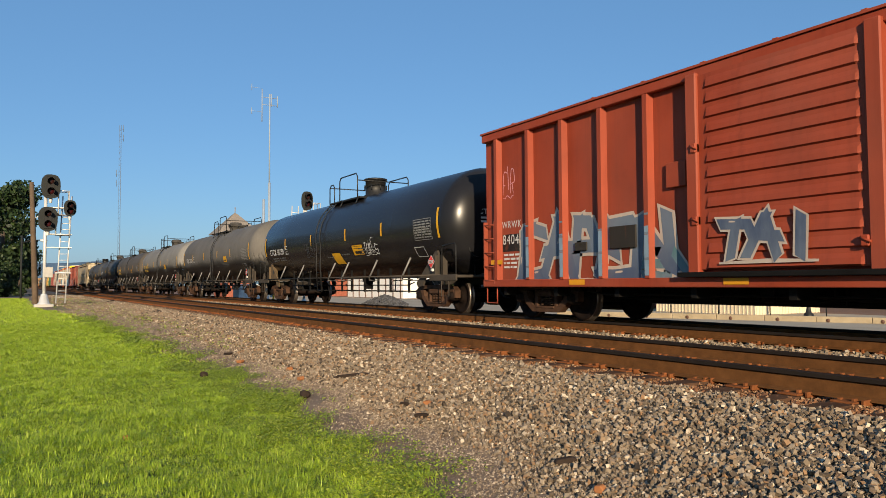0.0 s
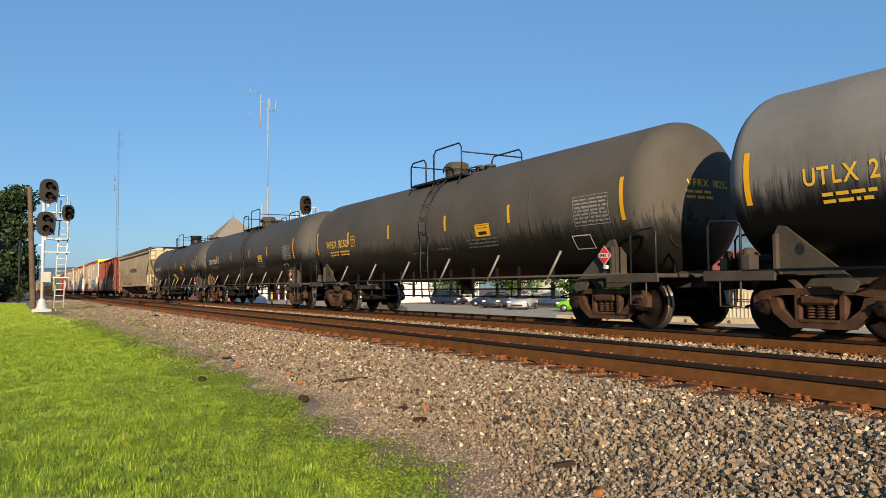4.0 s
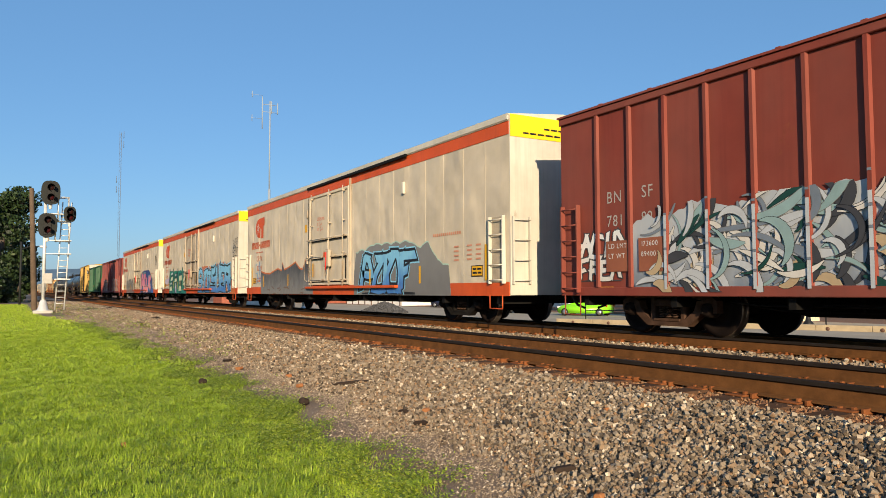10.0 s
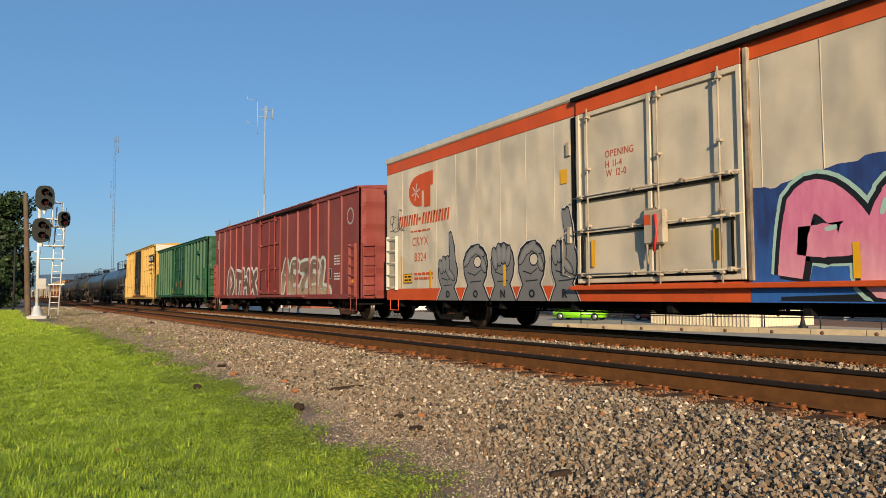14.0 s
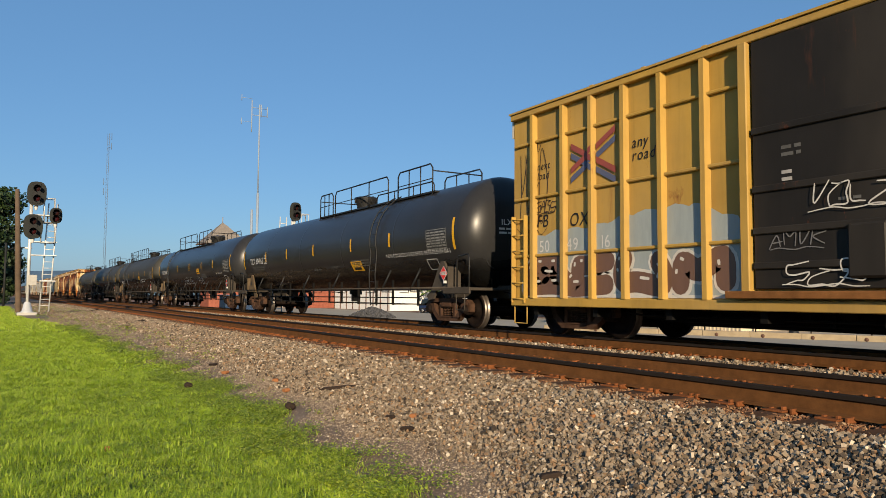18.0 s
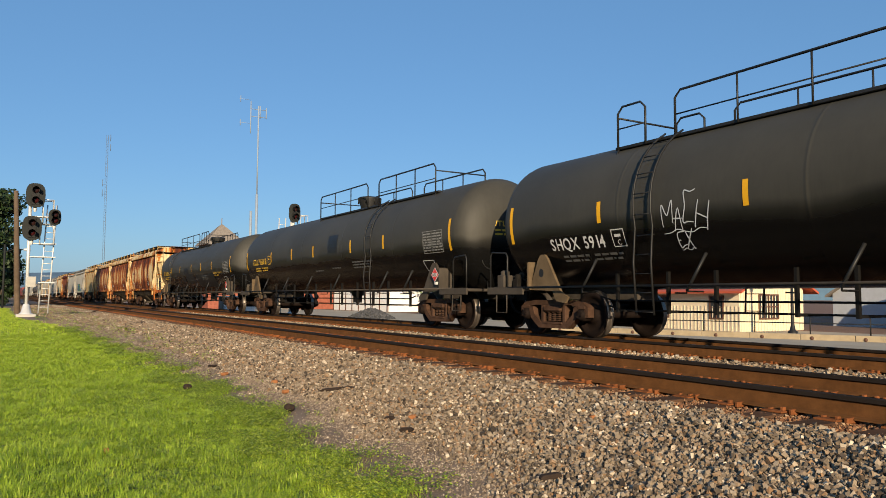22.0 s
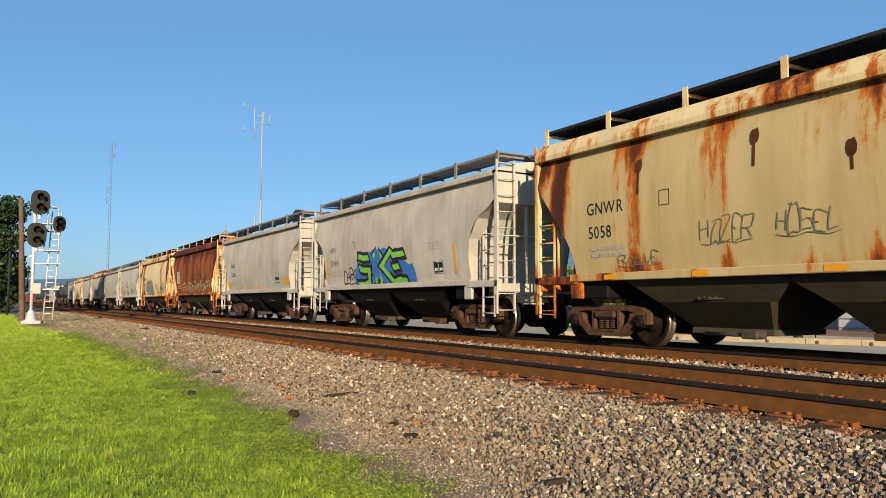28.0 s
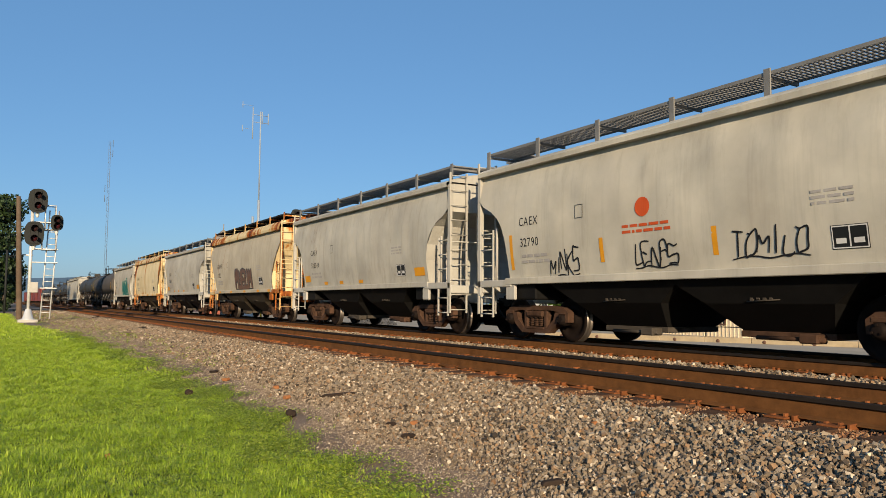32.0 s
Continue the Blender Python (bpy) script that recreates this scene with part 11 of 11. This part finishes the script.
for a, b in zip(rings, rings[1:]):
    for k in range(4):
        bm.faces.new((a[k], a[(k + 1) % 4], b[(k + 1) % 4], b[k]))
bm.faces.new(rings[0])
bmesh.ops.recalc_face_normals(bm, faces=bm.faces[:])
part("roof", bm, SHINGLE, old)
bm = bmesh.new()
rod(bm, [(0, 0, 12.3), (0, 0, 13.3)], 0.07, 6)
part("finial", bm, SHINGLE, old)

# relay cabinet with a yellow marker post
cab = thing("relay_cabinet", "silver-white trackside relay cabinet", "cabinet", "", pose(-58.5, 16.3, -1.0))
bm = bmesh.new()
bbox(bm, -0.9, 0.9, -1.2, 1.2, 0, 1.7, 0.03)
part("body", bm, WHITE_SIDING, cab)
bm = bmesh.new()
bbox(bm, -1.0, 1.0, -1.3, 1.3, 1.705, 1.8, 0.02)
part("lid", bm, SILVER, cab)
for y in (-0.6, 0.6):
    bm = bmesh.new()
    bbox(bm, 0.905, 0.93, y - 0.5, y + 0.5, 0.15, 1.6, 0.01)
    d = part("door", bm, WHITE_SIDING, cab)
    bm = bmesh.new()
    bbox(bm, 0.935, 0.97, y + 0.3, y + 0.36, 0.8, 1.0, 0.01)
    part("handle", bm, SILVER, d)
marker = thing("marker_post", "yellow plastic marker post by the cabinet", "post", "", pose(-56.5, 17.5, -1.0))
bm = bmesh.new()
rod(bm, [(0, 0, 0), (0, 0, 1.5)], 0.08, 8)
part("shaft", bm, YELLOW, marker)

# heap of dark stone
rs = np.random.RandomState(77)
pts = []
for _ in range(2600):
    a, q = rs.uniform(0, 2 * math.pi), math.sqrt(rs.uniform(0, 1))
    pts.append((-64.5 + 3.2 * q * math.cos(a), 31.0 + 2.0 * q * math.sin(a), -1.3 + 0.95 * (1 - q ** 1.2)))
DARK_STONE = island_material("dark_heap_stone", [(0.0, (0.02, 0.022, 0.025)), (1.0, (0.09, 0.09, 0.095))])
scatter("stone_heap", pts, (0.06, 0.13), (OCT, OCT_F), DARK_STONE, 78, label="heap of dark blue-grey stone")

# paved lot behind the tracks
LOT = plain("sunlit_pale_asphalt", (0.38, 0.325, 0.245), 0.95, vary=0.2, scale=0.4, grain=14, relief=0.3)
bm = bmesh.new()
for i in range(24):
    for j in range(8):
        x, y = -150 + 5.6 * i, 22.0 + 2.9 * j
        vs = [bm.verts.new((a, b, -1.294)) for a, b in ((x, y), (x + 5.6, y), (x + 5.6, y + 2.9), (x, y + 2.9))]
        bm.faces.new(vs)
bmesh.ops.remove_doubles(bm, verts=bm.verts[:], dist=0.01)
tagged(part("car_park", bm, LOT), "sunlit pale asphalt car park", "pavement", kind="structure")


# ---- parked cars ----
TYRE = plain("tyre_rubber", (0.02, 0.02, 0.02), 0.85, vary=0.2)
RIM = plain("silver_rim", (0.55, 0.55, 0.55), 0.3, 0.8, vary=0.1)
CAR_GLASS = plain("car_glass", (0.02, 0.03, 0.04), 0.05, vary=0.2, relief=0)
LIGHT_CLEAR = plain("clear_headlight", (0.7, 0.7, 0.68), 0.1, vary=0.1, relief=0)
LIGHT_RED = plain("red_tail_light", (0.45, 0.02, 0.02), 0.2, vary=0.1, relief=0)


def parked_car(label, at, paint, length=3.7, width=1.6, height=1.5, hatch=True):
    car = thing("parked_car", label, "car", "cars in the car park", at)
    L, H = length / 2, height
    if hatch:
        low = [(-L, 0.35), (-L, 0.85), (-L + 0.12, 1.0), (L - 1.15, 0.98), (L - 0.25, 0.80), (L, 0.62), (L, 0.30), (L - 0.2, 0.2), (-L + 0.15, 0.2)]
        top = [(-L + 0.12, 1.0), (-L + 0.42, H - 0.06), (-L + 1.2, H), (-0.05, H - 0.04), (L - 1.15, 0.98)]
    else:
        low = [(-L, 0.4), (-L, 0.92), (-L + 0.9, 0.98), (L - 1.35, 0.95), (L - 0.2, 0.78), (L, 0.6), (L, 0.3), (L - 0.2, 0.2), (-L + 0.2, 0.2)]
        top = [(-L + 0.75, 0.97), (-L + 1.4, H - 0.04), (-L + 2.1, H), (0.25, H - 0.08), (L - 1.35, 0.95)]
    w = width / 2
    bm = bmesh.new()
    prism(bm, low, -w, w)
    bmesh.ops.bevel(bm, geom=bm.edges[:], offset=0.06, segments=2, affect="EDGES")
    bmesh.ops.recalc_face_normals(bm, faces=bm.faces[:])
    for f in bm.faces:
        f.smooth = True
    part("body", bm, paint, car)
    bm = bmesh.new()
    prism(bm, top, -w + 0.14, w - 0.14)
    bmesh.ops.bevel(bm, geom=bm.edges[:], offset=0.05, segments=2, affect="EDGES")
    bmesh.ops.recalc_face_normals(bm, faces=bm.faces[:])
    part("cabin", bm, paint, car)
    # glass all round, slightly proud of the cabin
    c = [sum(p[0] for p in top) / len(top), sum(p[1] for p in top) / len(top)]
    inner = [(c[0] + (x - c[0]) * 0.86, c[1] + (z - c[1]) * 0.78) for x, z in top]
    for s in (-1, 1):
        bm = bmesh.new()
        prism(bm, inner, s * (w - 0.135), s * (w - 0.125))
        part("side_window", bm, CAR_GLASS, car)
    for (xa, za), (xb, zb), push in ((top[3], top[4], 1), (top[0], top[1], -1)):
        bm = bmesh.new()
        d = 0.012 * push
        q = lambda k: (xa + (xb - xa) * k, za + (zb - za) * k)
        (x1, z1), (x2, z2) = q(0.12), q(0.92)
        vs = [bm.verts.new(v) for v in ((x1 + d, -w + 0.22, z1 + 0.01), (x1 + d, w - 0.22, z1 + 0.01), (x2 + d, w - 0.2, z2 + 0.01), (x2 + d, -w + 0.2, z2 + 0.01))]
        bm.faces.new(vs)
        bmesh.ops.solidify(bm, geom=bm.faces[:], thickness=0.01)
        part("windscreen" if push > 0 else "rear_window", bm, CAR_GLASS, car)
    for x in (-L + 0.62, L - 0.66):
        for s in (-1, 1):
            bm = bmesh.new()
            lathe(bm, [(-0.10, 0.2), (-0.10, 0.29), (-0.06, 0.32), (0.06, 0.32), (0.10, 0.29), (0.10, 0.2)], pose(x, s * (w - 0.08), 0.32, 0, 0, 90), 18)
            wheel = part("wheel", bm, TYRE, car)
            bm = bmesh.new()
            lathe(bm, [(-0.09, 0.0), (-0.09, 0.2), (0.09, 0.2), (0.09, 0.0)], pose(x, s * (w - 0.08), 0.32, 0, 0, 90), 14)
            part("rim", bm, RIM, wheel)
    for s in (-1, 1):
        bm = bmesh.new()
        bbox(bm, L - 0.32, L + 0.012, s * w - 0.16 - s * 0.16, s * w + 0.16 - s * 0.16, 0.62, 0.78, 0.03)
        part("headlight", bm, LIGHT_CLEAR, car)
        bm = bmesh.new()
        bbox(bm, -L - 0.012, -L + 0.12, s * w - 0.1 - s * 0.1, s * w + 0.1 - s * 0.1, 0.72, 0.95, 0.03)
        part("tail_light", bm, LIGHT_RED, car)
        bm = bmesh.new()
        bbox(bm, L - 1.35, L - 1.2, s * (w + 0.09) - 0.07, s * (w + 0.09) + 0.07, 0.98, 1.1, 0.02)
        part("wing_mirror", bm, paint, car)
    bm = bmesh.new()
    bbox(bm, L - 0.05, L + 0.012, -w * 0.62, w * 0.62, 0.32, 0.5, 0.02)
    part("grille", bm, TYRE, car)
    return car


def car_paint(name, color):
    m = plain(name, color, 0.28, 0.1, vary=0.05, scale=1.0, relief=0)
    m.node_tree.nodes["Principled BSDF"].inputs["Coat Weight"].default_value = 0.6
    return m


parked_car("bright lime green hatchback parked by the tracks", pose(-46.4, 40.6, -1.29, 0, 0, 207), car_paint("lime_green_paint", (0.22, 0.62, 0.015)), 4.25, 1.85, 1.75)
parked_car("silver sedan parked in the lot", pose(-55.4, 41.0, -1.29, 0, 0, 308), car_paint("silver_paint", (0.42, 0.43, 0.44)), 4.5, 1.75, 1.42, False)
parked_car("dark blue car parked in the lot", pose(-65.6, 44.6, -1.29, 0, 0, 205), car_paint("dark_blue_paint", (0.02, 0.035, 0.08)), 4.8, 1.85, 1.6, False)
parked_car("navy sport utility car parked in the lot", pose(-78.0, 46.4, -1.29, 0, 0, 20), car_paint("navy_paint", (0.015, 0.02, 0.05)), 4.6, 1.85, 1.75)
parked_car("dark grey car parked in the lot", pose(-61.0, 42.2, -1.29, 0, 0, 303), car_paint("dark_grey_paint", (0.05, 0.05, 0.055)), 4.5, 1.8, 1.45, False)
parked_car("red car behind the green hatchback", pose(-41.5, 44.5, -1.29, 0, 0, 190), car_paint("red_paint", (0.35, 0.02, 0.03)), 4.3, 1.75, 1.4, False)

# flag on a pole, beyond the buildings
flag = thing("flag_pole", "white flag pole with a striped flag", "flag pole", "", pose(-16.0, 46.0, -1.3))
bm = bmesh.new()
rod(bm, [(0, 0, 0), (0, 0, 8.2)], 0.05, 8)
part("pole", bm, WHITE_SIDING, flag)
bm = bmesh.new()
for k in range(7):
    z = 7.0 + 0.14 * k
    vs = [(0.06, 0, z), (0.45, 0.18, z - 0.12), (0.75, 0.05, z - 0.3), (0.75, 0.05, z - 0.16), (0.45, 0.18, z + 0.02), (0.06, 0, z + 0.14)]
    bm.faces.new([bm.verts.new(v) for v in vs]).material_index = k % 2
part("flag", bm, [RED_SIGN, WHITE_PAINT], flag)

# litter on the stones: splinters of ties, chips of brick, a dark lump in the grass
SPLINTER = plain("dark_splinter", (0.035, 0.024, 0.018), 0.9, vary=0.4, relief=0.5)
CHIP = plain("orange_brick_chip", (0.30, 0.125, 0.05), 0.9, vary=0.25, relief=0.4)
for i, (x, y, l, w, turn, mat) in enumerate(((-8.88, 3.80, 0.50, 0.05, 62, SPLINTER), (-6.76, 3.47, 0.14, 0.035, 20, SPLINTER), (-6.18, 3.35, 0.16, 0.045, 30, SPLINTER), (-4.08, 3.36, 0.17, 0.05, 70, SPLINTER), (-30.0, 4.6, 1.2, 0.09, 15, SPLINTER), (-48.0, 4.8, 2.4, 0.10, 12, SPLINTER), (-13.5, 3.35, 0.3, 0.06, 10, SPLINTER),
                                            (-6.57, 3.63, 0.09, 0.06, 40, CHIP), (-9.47, 3.31, 0.10, 0.07, 10, CHIP), (-10.43, 3.48, 0.10, 0.06, 70, CHIP), (-12.2, 3.23, 0.12, 0.08, 30, CHIP), (-5.0, 4.6, 0.06, 0.045, 0, CHIP), (-3.5, 3.15, 0.07, 0.05, 20, CHIP), (-7.1, 0.87, 0.06, 0.04, 0, CHIP))):
    bm = bmesh.new()
    h2 = 0.02 if mat is SPLINTER else 0.025
    prism(bm, [(-l / 2, -h2 * 0.4), (-l * 0.3, -h2), (l * 0.35, -h2), (l / 2, 0), (l * 0.3, h2), (-l * 0.38, h2 * 0.8)], -w / 2, w / 2)
    bmesh.ops.bevel(bm, geom=bm.edges[:], offset=0.006, segments=1, affect="EDGES")
    ob = part("wood_splinter" if mat is SPLINTER else "brick_chip", bm, mat)
    ob.matrix_basis = pose(x, y, ground_z(x, y) + 0.035, 4, -5, turn)
    tagged(ob, "dark weathered splinter of a tie on the stones" if mat is SPLINTER else "small orange chip of brick on the stones", "debris", "litter on the stones")
for x, y in ((-11.31, 2.45), (-8.3, 2.95)):
    bm = bmesh.new()
    bmesh.ops.create_icosphere(bm, subdivisions=2, radius=0.06)
    for v in bm.verts:
        v.co *= 1 + 0.35 * noise.noise(v.co * 22)
        v.co.z *= 0.8
    ob = part("dark_stone", bm, SPLINTER)
    ob.location = (x, y, ground_z(x, y) + 0.05)
    tagged(ob, "dark rough lump at the edge of the lawn", "stone", "litter on the stones")


def motions():
    for car, x in TRAIN:
        walk(car, [(t, pose(x + SPEED * (t - 9.0), FAR_Y, 0)) for t in (0, 16, 32)])
    # every wheel rolls at the train's speed; wheels of one axle share their turning
    shared = {}
    for wheel, axle in WHEELS:
        if axle not in shared:
            spin = math.degrees(SPEED / 0.457) / 30
            dx = -AXLE if axle == 0 else AXLE
            walk(wheel, [(k / 30, pose(dx, 0, 0.457) @ Matrix.Rotation(radians(spin * k), 4, "Y")) for k in range(961)])
            shared[axle] = wheel.animation_data
        else:
            wheel.rotation_mode = "QUATERNION"
            keys = wheel.animation_data_create()
            keys.action = shared[axle].action
            keys.action_slot = shared[axle].action_slot


motions()
